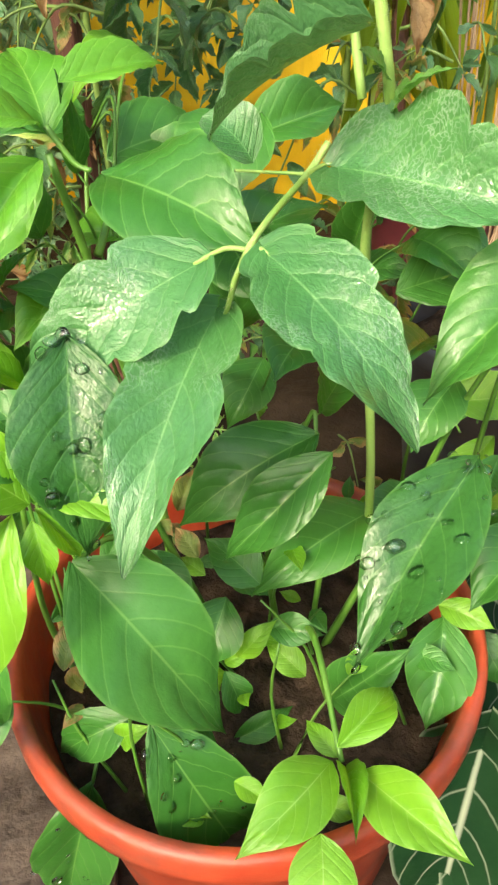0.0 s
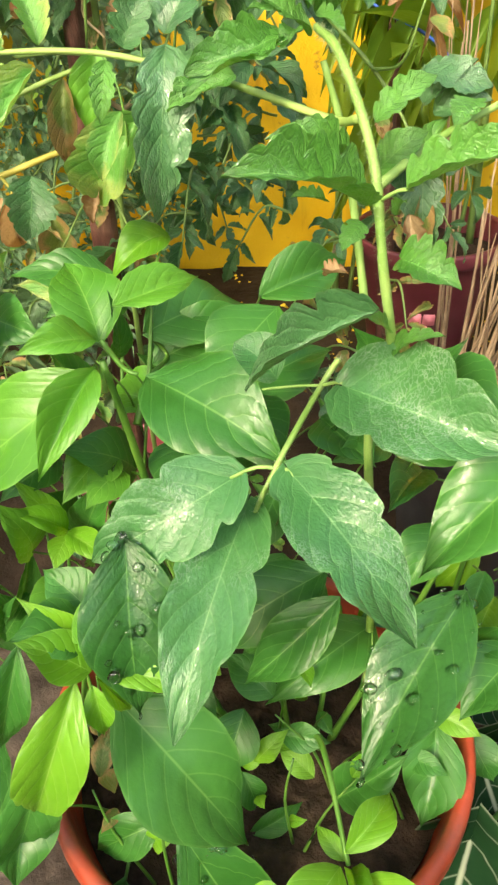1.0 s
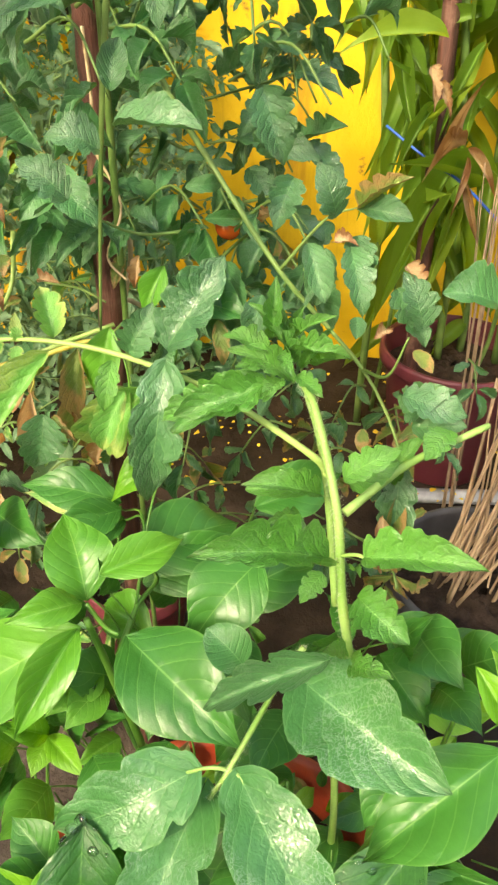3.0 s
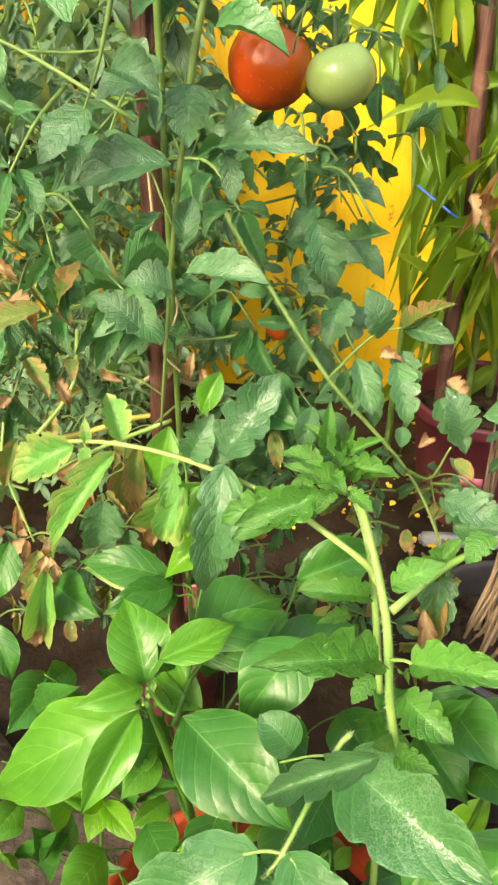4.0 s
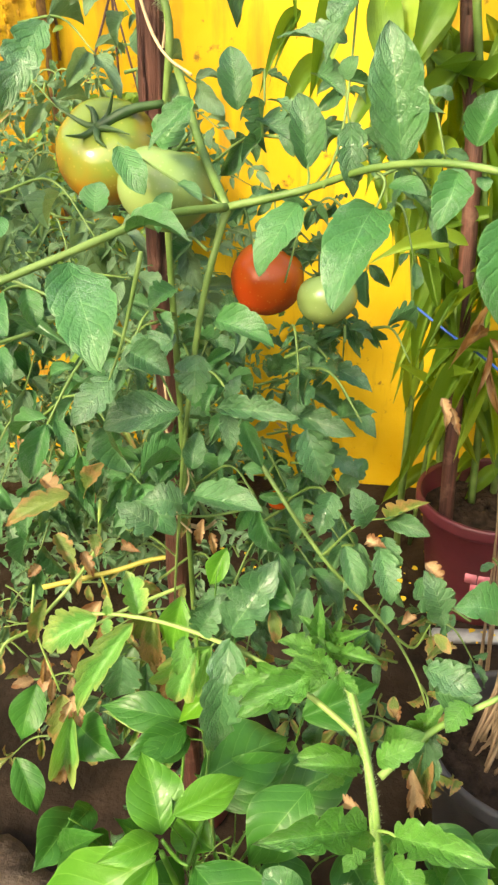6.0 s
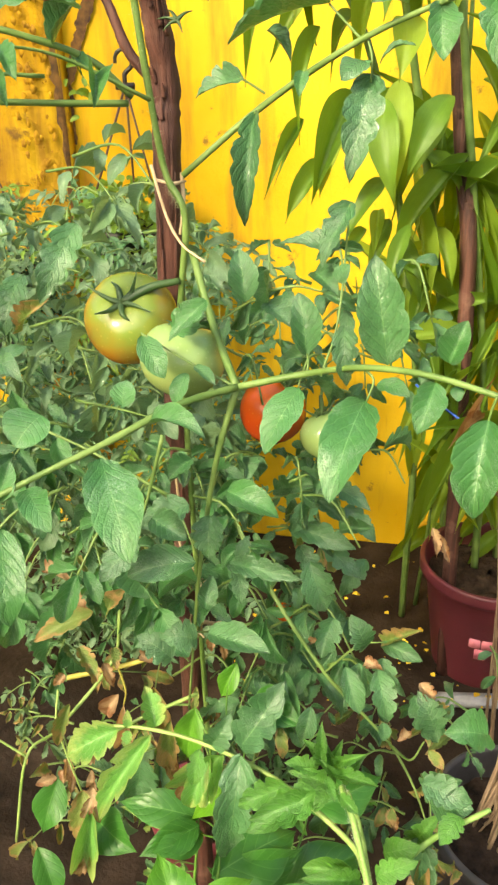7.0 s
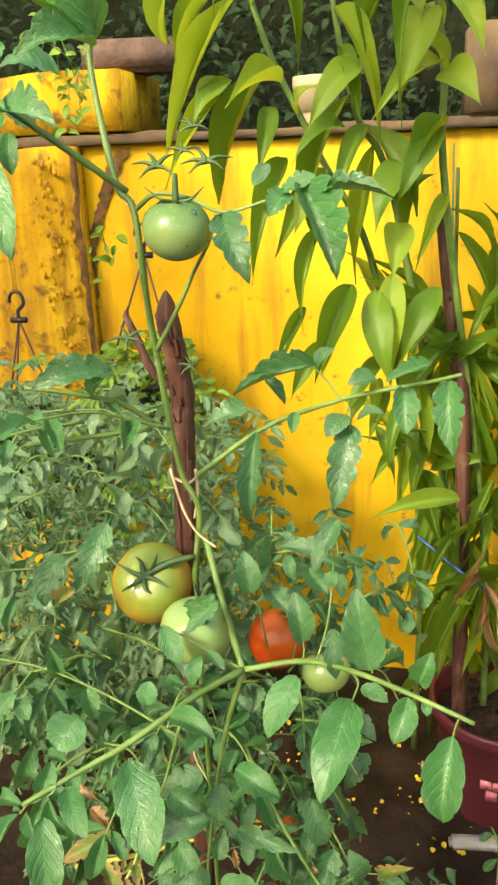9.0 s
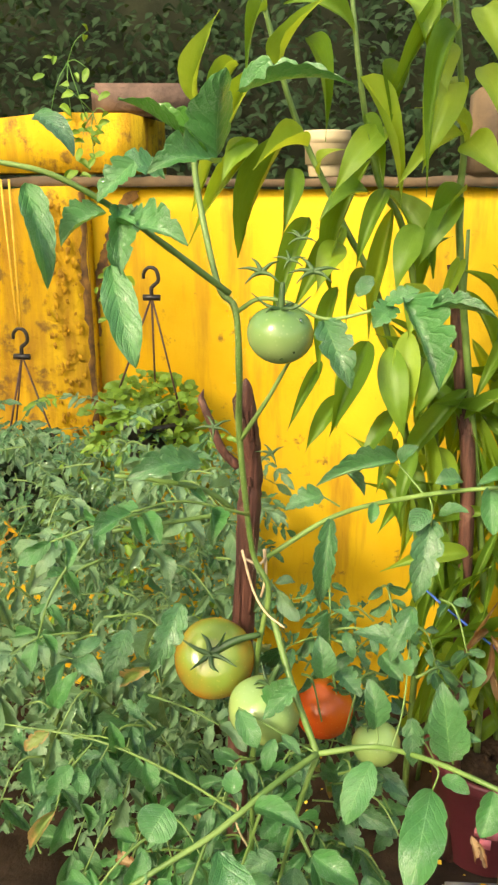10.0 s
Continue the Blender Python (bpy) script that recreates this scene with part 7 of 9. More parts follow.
leaf(tomato_main, (-0.303, 0.570, 1.132), (-0.272, 0.560, 1.178), 0.019, M_TOMATO, 'elliptic', name='leaflet')
leaf(tomato_main, (-0.287, 0.560, 1.073), (-0.308, 0.550, 1.045), 0.023, M_TOMATO, 'lobed', name='leaflet')
leaf(tomato_main, (-0.302, 0.550, 1.030), (-0.329, 0.540, 0.988), 0.014, M_WITHERED, 'elliptic', name='leaflet')
leaf(tomato_main, (-0.285, 0.560, 1.065), (-0.270, 0.550, 1.052), 0.016, M_TOMATO, 'elliptic', name='leaflet')
leaf(tomato_main, (-0.313, 0.575, 1.097), (-0.336, 0.570, 1.079), 0.017, M_WITHERED, 'lobed', name='leaflet')
leaf(tomato_main, (-0.245, 0.570, 1.088), (-0.250, 0.570, 1.120), 0.015, M_TOMATO, 'elliptic', name='leaflet')
leaf(tomato_main, (-0.216, 0.565, 1.082), (-0.209, 0.555, 1.056), 0.018, M_TOMATO, 'elliptic', name='leaflet')
compound_leaf(tomato_main, [(-0.238, 0.520, 1.334), (-0.264, 0.500, 1.294), (-0.276, 0.490, 1.256)], 0.024, 3, M_TOMATO, M_TOMATO_STEM, 301, kind='elliptic')
compound_leaf(tomato_main, [(-0.187, 0.500, 1.074), (-0.212, 0.470, 1.071), (-0.236, 0.450, 1.047)], 0.032, 2, M_TOMATO, M_TOMATO_STEM, 302, kind='elliptic')
compound_leaf(tomato_main, [(-0.148, 0.500, 1.067), (-0.156, 0.470, 1.054), (-0.166, 0.450, 1.033)], 0.029, 2, M_TOMATO, M_TOMATO_STEM, 303, kind='elliptic')
compound_leaf(tomato_main, [(-0.182, 0.550, 1.345), (-0.219, 0.520, 1.347), (-0.262, 0.500, 1.336)], 0.025, 3, M_TOMATO, M_TOMATO_STEM, 304, kind='elliptic')
compound_leaf(tomato_main, [(-0.240, 0.673, 1.028), (-0.249, 0.653, 1.052), (-0.261, 0.623, 1.012)], 0.037, 2, M_TOMATO_DARK, M_TOMATO_STEM, 20, kind='lobed')
compound_leaf(tomato_main, [(-0.252, 0.654, 0.918), (-0.277, 0.634, 0.940), (-0.304, 0.604, 0.887)], 0.039, 2, M_TOMATO, M_TOMATO_STEM, 21, kind='elliptic')
compound_leaf(tomato_main, [(-0.147, 0.660, 1.012), (-0.123, 0.640, 1.022), (-0.103, 0.610, 0.996)], 0.035, 3, M_TOMATO, M_TOMATO_STEM, 22, kind='lobed')
compound_leaf(tomato_main, [(-0.244, 0.624, 0.949), (-0.215, 0.604, 0.971), (-0.195, 0.574, 0.936)], 0.035, 2, M_TOMATO, M_TOMATO_STEM, 23, kind='lobed')
compound_leaf(tomato_main, [(-0.230, 0.679, 0.889), (-0.246, 0.659, 0.913), (-0.263, 0.629, 0.863)], 0.040, 2, M_TOMATO_DARK, M_TOMATO_STEM, 24, kind='lobed')
compound_leaf(tomato_main, [(-0.141, 0.681, 0.881), (-0.164, 0.661, 0.888), (-0.180, 0.631, 0.879)], 0.039, 3, M_TOMATO, M_TOMATO_STEM, 26, kind='lobed')
compound_leaf(tomato_main, [(-0.120, 0.620, 1.046), (-0.137, 0.600, 1.054), (-0.149, 0.570, 1.023)], 0.033, 2, M_TOMATO_DARK, M_TOMATO_STEM, 27, kind='elliptic')
compound_leaf(tomato_main, [(-0.117, 0.614, 1.004), (-0.085, 0.594, 1.007), (-0.059, 0.564, 0.982)], 0.032, 3, M_TOMATO, M_TOMATO_STEM, 28, kind='elliptic')
compound_leaf(tomato_main, [(-0.328, 0.765, 0.945), (-0.278, 0.745, 0.948), (-0.237, 0.715, 0.923)], 0.044, 2, M_TOMATO_DARK, M_TOMATO_STEM, 29, kind='elliptic')
compound_leaf(tomato_main, [(-0.195, 0.657, 0.808), (-0.160, 0.637, 0.813), (-0.131, 0.607, 0.816)], 0.040, 2, M_TOMATO, M_TOMATO_STEM, 30, kind='elliptic')
compound_leaf(tomato_main, [(-0.303, 0.735, 0.991), (-0.252, 0.715, 1.002), (-0.212, 0.685, 0.980)], 0.041, 2, M_TOMATO_DARK, M_TOMATO_STEM, 31, kind='elliptic')
compound_leaf(tomato_main, [(-0.119, 0.620, 1.043), (-0.141, 0.600, 1.042), (-0.156, 0.570, 1.028)], 0.033, 3, M_TOMATO_DARK, M_TOMATO_STEM, 32, kind='elliptic')
compound_leaf(tomato_main, [(-0.171, 0.616, 0.994), (-0.134, 0.596, 1.011), (-0.106, 0.566, 0.971)], 0.033, 2, M_TOMATO_DARK, M_TOMATO_STEM, 33, kind='lobed')
compound_leaf(tomato_main, [(-0.227, 0.616, 0.970), (-0.193, 0.596, 0.981), (-0.165, 0.566, 0.968)], 0.034, 2, M_TOMATO_DARK, M_TOMATO_STEM, 34, kind='elliptic')
compound_leaf(tomato_main, [(-0.236, 0.651, 1.050), (-0.258, 0.631, 1.062), (-0.274, 0.601, 1.044)], 0.036, 2, M_TOMATO_DARK, M_TOMATO_STEM, 35, kind='lobed')
compound_leaf(tomato_main, [(-0.031, 0.650, 0.987), (0.004, 0.630, 0.997), (0.032, 0.600, 0.967)], 0.034, 3, M_TOMATO_DARK, M_TOMATO_STEM, 36, kind='lobed')
compound_leaf(tomato_main, [(-0.070, 0.666, 1.020), (-0.091, 0.646, 1.027), (-0.106, 0.616, 0.996)], 0.035, 3, M_TOMATO_DARK, M_TOMATO_STEM, 37, kind='elliptic')
compound_leaf(tomato_main, [(-0.045, 0.741, 0.908), (-0.016, 0.721, 0.928), (0.008, 0.691, 0.898)], 0.040, 2, M_TOMATO_DARK, M_TOMATO_STEM, 38, kind='lobed')
compound_leaf(tomato_main, [(-0.117, 0.652, 0.867), (-0.080, 0.632, 0.901), (-0.051, 0.602, 0.880)], 0.037, 3, M_TOMATO, M_TOMATO_STEM, 39, kind='elliptic')
compound_leaf(tomato_main, [(-0.078, 0.788, 0.833), (-0.116, 0.768, 0.860), (-0.146, 0.738, 0.833)], 0.045, 3, M_TOMATO_DARK, M_TOMATO_STEM, 40, kind='elliptic')
compound_leaf(tomato_main, [(-0.130, 0.763, 0.827), (-0.162, 0.743, 0.828), (-0.185, 0.713, 0.827)], 0.045, 3, M_TOMATO_DARK, M_TOMATO_STEM, 41, kind='elliptic')
compound_leaf(tomato_main, [(-0.046, 0.763, 0.890), (-0.023, 0.743, 0.924), (-0.002, 0.713, 0.874)], 0.041, 2, M_TOMATO_DARK, M_TOMATO_STEM, 42, kind='elliptic')
compound_leaf(tomato_main, [(-0.062, 0.692, 1.004), (-0.084, 0.672, 1.020), (-0.098, 0.642, 1.006)], 0.036, 3, M_TOMATO_DARK, M_TOMATO_STEM, 43, kind='elliptic')
compound_leaf(tomato_main, [(-0.086, 0.683, 0.876), (-0.118, 0.663, 0.879), (-0.142, 0.633, 0.869)], 0.039, 2, M_TOMATO_DARK, M_TOMATO_STEM, 44, kind='lobed')
compound_leaf(tomato_main, [(-0.030, 0.692, 0.872), (-0.000, 0.672, 0.883), (0.023, 0.642, 0.869)], 0.039, 3, M_TOMATO_DARK, M_TOMATO_STEM, 45, kind='lobed')
compound_leaf(tomato_main, [(-0.256, 0.756, 0.977), (-0.290, 0.736, 1.009), (-0.325, 0.706, 0.938)], 0.039, 2, M_GREY_LEAF, M_TOMATO_STEM, 46, kind='lobed')
compound_leaf(tomato_main, [(-0.293, 0.717, 1.017), (-0.320, 0.697, 1.053), (-0.346, 0.667, 1.011)], 0.037, 3, M_GREY_LEAF, M_TOMATO_STEM, 47, kind='lobed')
compound_leaf(tomato_main, [(-0.276, 0.757, 1.039), (-0.304, 0.737, 1.058), (-0.326, 0.707, 1.031)], 0.039, 2, M_GREY_LEAF, M_TOMATO_STEM, 48, kind='lobed')
compound_leaf(tomato_main, [(-0.195, 0.792, 1.052), (-0.153, 0.772, 1.053), (-0.119, 0.742, 1.022)], 0.038, 3, M_GREY_LEAF, M_TOMATO_STEM, 49, kind='elliptic')
compound_leaf(tomato_main, [(-0.190, 0.749, 1.102), (-0.152, 0.729, 1.127), (-0.124, 0.699, 1.083)], 0.035, 3, M_GREY_LEAF, M_TOMATO_STEM, 50, kind='elliptic')
compound_leaf(tomato_main, [(-0.288, 0.696, 1.219), (-0.306, 0.676, 1.216), (-0.315, 0.646, 1.212)], 0.034, 2, M_GREY_LEAF, M_TOMATO_STEM, 51, kind='lobed')
compound_leaf(tomato_main, [(-0.385, 0.833, 1.022), (-0.329, 0.813, 1.049), (-0.287, 0.783, 1.016)], 0.042, 2, M_GREY_LEAF, M_TOMATO_STEM, 52, kind='lobed')
compound_leaf(tomato_main, [(-0.243, 0.686, 1.062), (-0.197, 0.666, 1.064), (-0.158, 0.636, 1.070)], 0.034, 3, M_GREY_LEAF, M_TOMATO_STEM, 53, kind='elliptic')
compound_leaf(tomato_main, [(-0.227, 0.684, 1.000), (-0.245, 0.664, 1.019), (-0.262, 0.634, 0.969)], 0.036, 2, M_GREY_LEAF, M_TOMATO_STEM, 54, kind='elliptic')
compound_leaf(tomato_main, [(-0.232, 0.829, 1.017), (-0.276, 0.809, 1.024), (-0.308, 0.779, 1.004)], 0.042, 2, M_GREY_LEAF, M_TOMATO_STEM, 55, kind='elliptic')
compound_leaf(tomato_main, [(-0.259, 0.751, 1.093), (-0.218, 0.731, 1.092), (-0.182, 0.701, 1.088)], 0.036, 2, M_GREY_LEAF, M_TOMATO_STEM, 56, kind='elliptic')
compound_leaf(tomato_main, [(-0.271, 0.832, 1.141), (-0.222, 0.812, 1.151), (-0.183, 0.782, 1.127)], 0.039, 2, M_GREY_LEAF, M_TOMATO_STEM, 57, kind='lobed')
compound_leaf(tomato_main, [(-0.350, 0.845, 1.187), (-0.299, 0.825, 1.206), (-0.260, 0.795, 1.183)], 0.040, 2, M_GREY_LEAF, M_TOMATO_STEM, 58, kind='elliptic')
compound_leaf(tomato_main, [(-0.368, 0.831, 0.932), (-0.388, 0.811, 0.964), (-0.407, 0.781, 0.924)], 0.045, 2, M_GREY_LEAF, M_TOMATO_STEM, 59, kind='lobed')
compound_leaf(tomato_main, [(-0.298, 0.782, 1.066), (-0.263, 0.762, 1.092), (-0.239, 0.732, 1.036)], 0.038, 2, M_GREY_LEAF, M_TOMATO_STEM, 60, kind='lobed')
compound_leaf(tomato_main, [(-0.171, 0.719, 1.215), (-0.134, 0.699, 1.222), (-0.103, 0.669, 1.210)], 0.032, 2, M_GREY_LEAF, M_TOMATO_STEM, 61, kind='elliptic')
compound_leaf(tomato_main, [(-0.273, 0.883, 0.988), (-0.216, 0.863, 1.004), (-0.171, 0.833, 0.973)], 0.047, 3, M_GREY_LEAF, M_TOMATO_STEM, 62, kind='elliptic')
compound_leaf(tomato_main, [(-0.402, 0.826, 1.026), (-0.430, 0.806, 1.063), (-0.461, 0.776, 0.977)], 0.046, 3, M_GREY_LEAF, M_TOMATO_STEM, 63, kind='elliptic')
compound_leaf(tomato_main, [(-0.309, 0.806, 1.201), (-0.337, 0.786, 1.221), (-0.357, 0.756, 1.206)], 0.041, 3, M_GREY_LEAF, M_TOMATO_STEM, 64, kind='lobed')
compound_leaf(tomato_main, [(-0.330, 0.731, 1.106), (-0.369, 0.711, 1.110), (-0.395, 0.681, 1.104)], 0.041, 3, M_GREY_LEAF, M_TOMATO_STEM, 65, kind='lobed')
compound_leaf(tomato_main, [(-0.309, 0.754, 1.113), (-0.250, 0.734, 1.128), (-0.204, 0.704, 1.082)], 0.039, 3, M_GREY_LEAF, M_TOMATO_STEM, 66, kind='elliptic')
compound_leaf(tomato_main, [(-0.352, 0.837, 1.222), (-0.374, 0.817, 1.233), (-0.394, 0.787, 1.173)], 0.042, 2, M_GREY_LEAF, M_TOMATO_STEM, 67, kind='elliptic')
compound_leaf(tomato_main, [(-0.312, 0.862, 1.252), (-0.262, 0.842, 1.256), (-0.222, 0.812, 1.225)], 0.041, 2, M_GREY_LEAF, M_TOMATO_STEM, 68, kind='elliptic')
compound_leaf(tomato_main, [(-0.247, 0.767, 1.276), (-0.195, 0.747, 1.287), (-0.155, 0.717, 1.251)], 0.036, 3, M_GREY_LEAF, M_TOMATO_STEM, 69, kind='elliptic')
compound_leaf(tomato_main, [(-0.324, 0.795, 1.007), (-0.346, 0.775, 1.051), (-0.368, 0.745, 0.988)], 0.044, 3, M_GREY_LEAF, M_TOMATO_STEM, 70, kind='lobed')
compound_leaf(tomato_main, [(-0.400, 0.791, 1.099), (-0.434, 0.771, 1.135), (-0.471, 0.741, 1.046)], 0.043, 3, M_GREY_LEAF, M_TOMATO_STEM, 71, kind='lobed')
compound_leaf(tomato_main, [(-0.059, 0.597, 0.880), (-0.095, 0.577, 0.883), (-0.120, 0.547, 0.905)], 0.035, 3, M_TOMATO_DARK, M_TOMATO_STEM, 72, kind='lobed')
compound_leaf(tomato_main, [(-0.052, 0.644, 0.835), (-0.011, 0.624, 0.874), (0.022, 0.594, 0.851)], 0.037, 3, M_TOMATO_DARK, M_TOMATO_STEM, 73, kind='elliptic')
compound_leaf(tomato_main, [(-0.072, 0.667, 0.777), (-0.033, 0.647, 0.818), (-0.003, 0.617, 0.803)], 0.040, 3, M_TOMATO_DARK, M_TOMATO_STEM, 74, kind='elliptic')
compound_leaf(tomato_main, [(-0.040, 0.618, 0.866), (0.001, 0.598, 0.904), (0.034, 0.568, 0.863)], 0.035, 2, M_TOMATO_DARK, M_TOMATO_STEM, 75, kind='elliptic')
compound_leaf(tomato_main, [(-0.039, 0.596, 0.805), (-0.058, 0.576, 0.841), (-0.072, 0.546, 0.821)], 0.037, 3, M_TOMATO_DARK, M_TOMATO_STEM, 76, kind='lobed')
compound_leaf(tomato_main, [(-0.018, 0.664, 0.807), (-0.054, 0.644, 0.822), (-0.081, 0.614, 0.775)], 0.040, 2, M_TOMATO_DARK, M_TOMATO_STEM, 77, kind='lobed')
compound_leaf(tomato_main, [(0.008, 0.581, 0.848), (0.028, 0.561, 0.874), (0.043, 0.531, 0.876)], 0.035, 2, M_TOMATO_DARK, M_TOMATO_STEM, 78, kind='lobed')
compound_leaf(tomato_main, [(-0.173, 0.682, 0.874), (-0.137, 0.662, 0.898), (-0.109, 0.632, 0.865)], 0.045, 3, M_TOMATO, M_TOMATO_STEM, 79, kind='lobed')
compound_leaf(tomato_main, [(-0.168, 0.696, 0.592), (-0.211, 0.676, 0.604), (-0.245, 0.646, 0.569)], 0.058, 2, M_TOMATO_DARK, M_TOMATO_STEM, 80, kind='lobed')
compound_leaf(tomato_main, [(-0.167, 0.673, 0.732), (-0.112, 0.653, 0.784), (-0.071, 0.623, 0.727)], 0.049, 2, M_TOMATO_DARK, M_TOMATO_STEM, 81, kind='lobed')
compound_leaf(tomato_main, [(-0.210, 0.589, 0.917), (-0.169, 0.569, 0.944), (-0.136, 0.539, 0.935)], 0.040, 2, M_TOMATO, M_TOMATO_STEM, 83, kind='elliptic')
compound_leaf(tomato_main, [(-0.262, 0.686, 0.839), (-0.206, 0.666, 0.868), (-0.161, 0.636, 0.869)], 0.047, 2, M_TOMATO, M_TOMATO_STEM, 86, kind='elliptic')
compound_leaf(tomato_main, [(-0.226, 0.722, 0.863), (-0.255, 0.702, 0.875), (-0.282, 0.672, 0.828)], 0.040, 3, M_TOMATO, M_TOMATO_STEM, 88, kind='lobed')
compound_leaf(tomato_main, [(-0.241, 0.722, 0.808), (-0.265, 0.702, 0.837), (-0.289, 0.672, 0.797)], 0.041, 3, M_TOMATO_DARK, M_TOMATO_STEM, 89, kind='lobed')
compound_leaf(tomato_main, [(-0.140, 0.723, 0.901), (-0.160, 0.703, 0.916), (-0.178, 0.673, 0.881)], 0.038, 2, M_TOMATO_DARK, M_TOMATO_STEM, 90, kind='elliptic')
compound_leaf(tomato_main, [(-0.082, 0.729, 0.768), (-0.054, 0.709, 0.793), (-0.030, 0.679, 0.760)], 0.039, 3, M_TOMATO_DARK, M_TOMATO_STEM, 91, kind='lobed')
compound_leaf(tomato_main, [(-0.252, 0.722, 0.788), (-0.274, 0.702, 0.808), (-0.298, 0.672, 0.754)], 0.042, 3, M_TOMATO_DARK, M_TOMATO_STEM, 93, kind='lobed')
compound_leaf(tomato_main, [(-0.109, 0.715, 0.820), (-0.074, 0.695, 0.843), (-0.045, 0.665, 0.797)], 0.038, 2, M_TOMATO_DARK, M_TOMATO_STEM, 94, kind='lobed')
compound_leaf(tomato_main, [(-0.264, 0.729, 0.906), (-0.307, 0.709, 0.941), (-0.341, 0.679, 0.901)], 0.048, 2, M_TOMATO, M_TOMATO_STEM, 95, kind='elliptic')
compound_leaf(tomato_main, [(-0.314, 0.777, 0.815), (-0.342, 0.757, 0.833), (-0.364, 0.727, 0.782)], 0.053, 2, M_TOMATO_DARK, M_TOMATO_STEM, 96, kind='elliptic')
compound_leaf(tomato_main, [(-0.365, 0.679, 0.975), (-0.387, 0.659, 0.981), (-0.403, 0.629, 0.944)], 0.046, 2, M_TOMATO_DARK, M_TOMATO_STEM, 97, kind='lobed')
compound_leaf(tomato_main, [(-0.198, 0.728, 0.829), (-0.166, 0.708, 0.863), (-0.140, 0.678, 0.848)], 0.049, 2, M_TOMATO_DARK, M_TOMATO_STEM, 98, kind='lobed')
compound_leaf(tomato_main, [(-0.304, 0.753, 0.971), (-0.329, 0.733, 0.972), (-0.347, 0.703, 0.934)], 0.048, 3, M_TOMATO_DARK, M_TOMATO_STEM, 99, kind='elliptic')
compound_leaf(tomato_main, [(-0.279, 0.670, 0.996), (-0.310, 0.650, 1.014), (-0.333, 0.620, 0.985)], 0.043, 2, M_TOMATO_DARK, M_TOMATO_STEM, 100, kind='lobed')
compound_leaf(tomato_main, [(-0.424, 0.747, 1.077), (-0.374, 0.727, 1.082), (-0.329, 0.697, 1.094)], 0.045, 2, M_TOMATO_DARK, M_TOMATO_STEM, 101, kind='elliptic')
compound_leaf(tomato_main, [(-0.349, 0.676, 1.000), (-0.291, 0.656, 1.028), (-0.244, 0.626, 1.036)], 0.043, 3, M_TOMATO_DARK, M_TOMATO_STEM, 102, kind='lobed')
leaf(tomato_main, (-0.250, 0.649, 0.763), (-0.241, 0.629, 0.741), 0.015, M_WITHERED, 'lobed', name='leaflet', ripple=0.06)
leaf(tomato_main, (-0.268, 0.695, 0.871), (-0.245, 0.675, 0.850), 0.012, M_WITHERED, 'lobed', name='leaflet', ripple=0.06)
leaf(tomato_main, (-0.186, 0.683, 0.848), (-0.199, 0.663, 0.843), 0.010, M_WITHERED, 'lobed', name='leaflet', ripple=0.06)
leaf(tomato_main, (-0.125, 0.603, 0.785), (-0.125, 0.583, 0.757), 0.010, M_WITHERED, 'lobed', name='leaflet', ripple=0.06)
leaf(tomato_main, (-0.200, 0.693, 0.907), (-0.177, 0.673, 0.888), 0.009, M_WITHERED, 'lobed', name='leaflet', ripple=0.06)
leaf(tomato_main, (-0.129, 0.657, 0.833), (-0.132, 0.637, 0.814), 0.014, M_WITHERED, 'lobed', name='leaflet', ripple=0.06)
leaf(tomato_main, (-0.205, 0.621, 0.808), (-0.223, 0.601, 0.802), 0.010, M_WITHERED, 'lobed', name='leaflet', ripple=0.06)
leaf(tomato_main, (0.140, 0.662, 0.682), (0.114, 0.642, 0.675), 0.012, M_WITHERED, 'lobed', name='leaflet', ripple=0.06)
leaf(tomato_main, (0.155, 0.596, 0.553), (0.144, 0.576, 0.556), 0.013, M_WITHERED, 'lobed', name='leaflet', ripple=0.06)
leaf(tomato_main, (0.133, 0.649, 0.644), (0.134, 0.629, 0.644), 0.011, M_WITHERED, 'lobed', name='leaflet', ripple=0.06)
leaf(tomato_main, (0.158, 0.670, 0.575), (0.132, 0.650, 0.572), 0.011, M_WITHERED, 'lobed', name='leaflet', ripple=0.06)
leaf(tomato_main, (-0.223, 0.688, 0.637), (-0.226, 0.668, 0.623), 0.011, M_WITHERED, 'lobed', name='leaflet', ripple=0.06)
leaf(tomato_main, (-0.203, 0.667, 0.589), (-0.186, 0.647, 0.576), 0.011, M_WITHERED, 'lobed', name='leaflet', ripple=0.06)
leaf(tomato_main, (-0.199, 0.639, 0.682), (-0.173, 0.619, 0.670), 0.009, M_WITHERED, 'lobed', name='leaflet', ripple=0.06)

old = (M_TOMATO_DARK, M_TOMATO_DARK, M_WITHERED)
stalks(tomato_main, 'leaf_stalk', M_YELLOW_STEM, [
    ([(-0.330, 0.712, 0.672), (-0.2385, 0.716, 0.7011), (-0.190, 0.725, 0.716), (-0.1516, 0.732, 0.721)], 0.0036, 0.0028),
    ([(-0.247, 0.715, 0.699), (-0.228, 0.680, 0.697), (-0.2240, 0.657, 0.697)], 0.0016, 0.0009),
], 'yellowed leafless stalk')
leaf(tomato_main, (-0.2240, 0.657, 0.698), (-0.2215, 0.654, 0.655), 0.021, M_HUSK, 'elliptic', (0.2, -1, 0.2), fold=0.6, label='shrivelled pale leaf')
leaf(tomato_main, (-0.2080, 0.728, 0.652), (-0.1980, 0.722, 0.590), 0.036, M_WITHERED, 'tomato', (0.1, -1, 0.2), fold=0.5, label='withered spotted leaf')
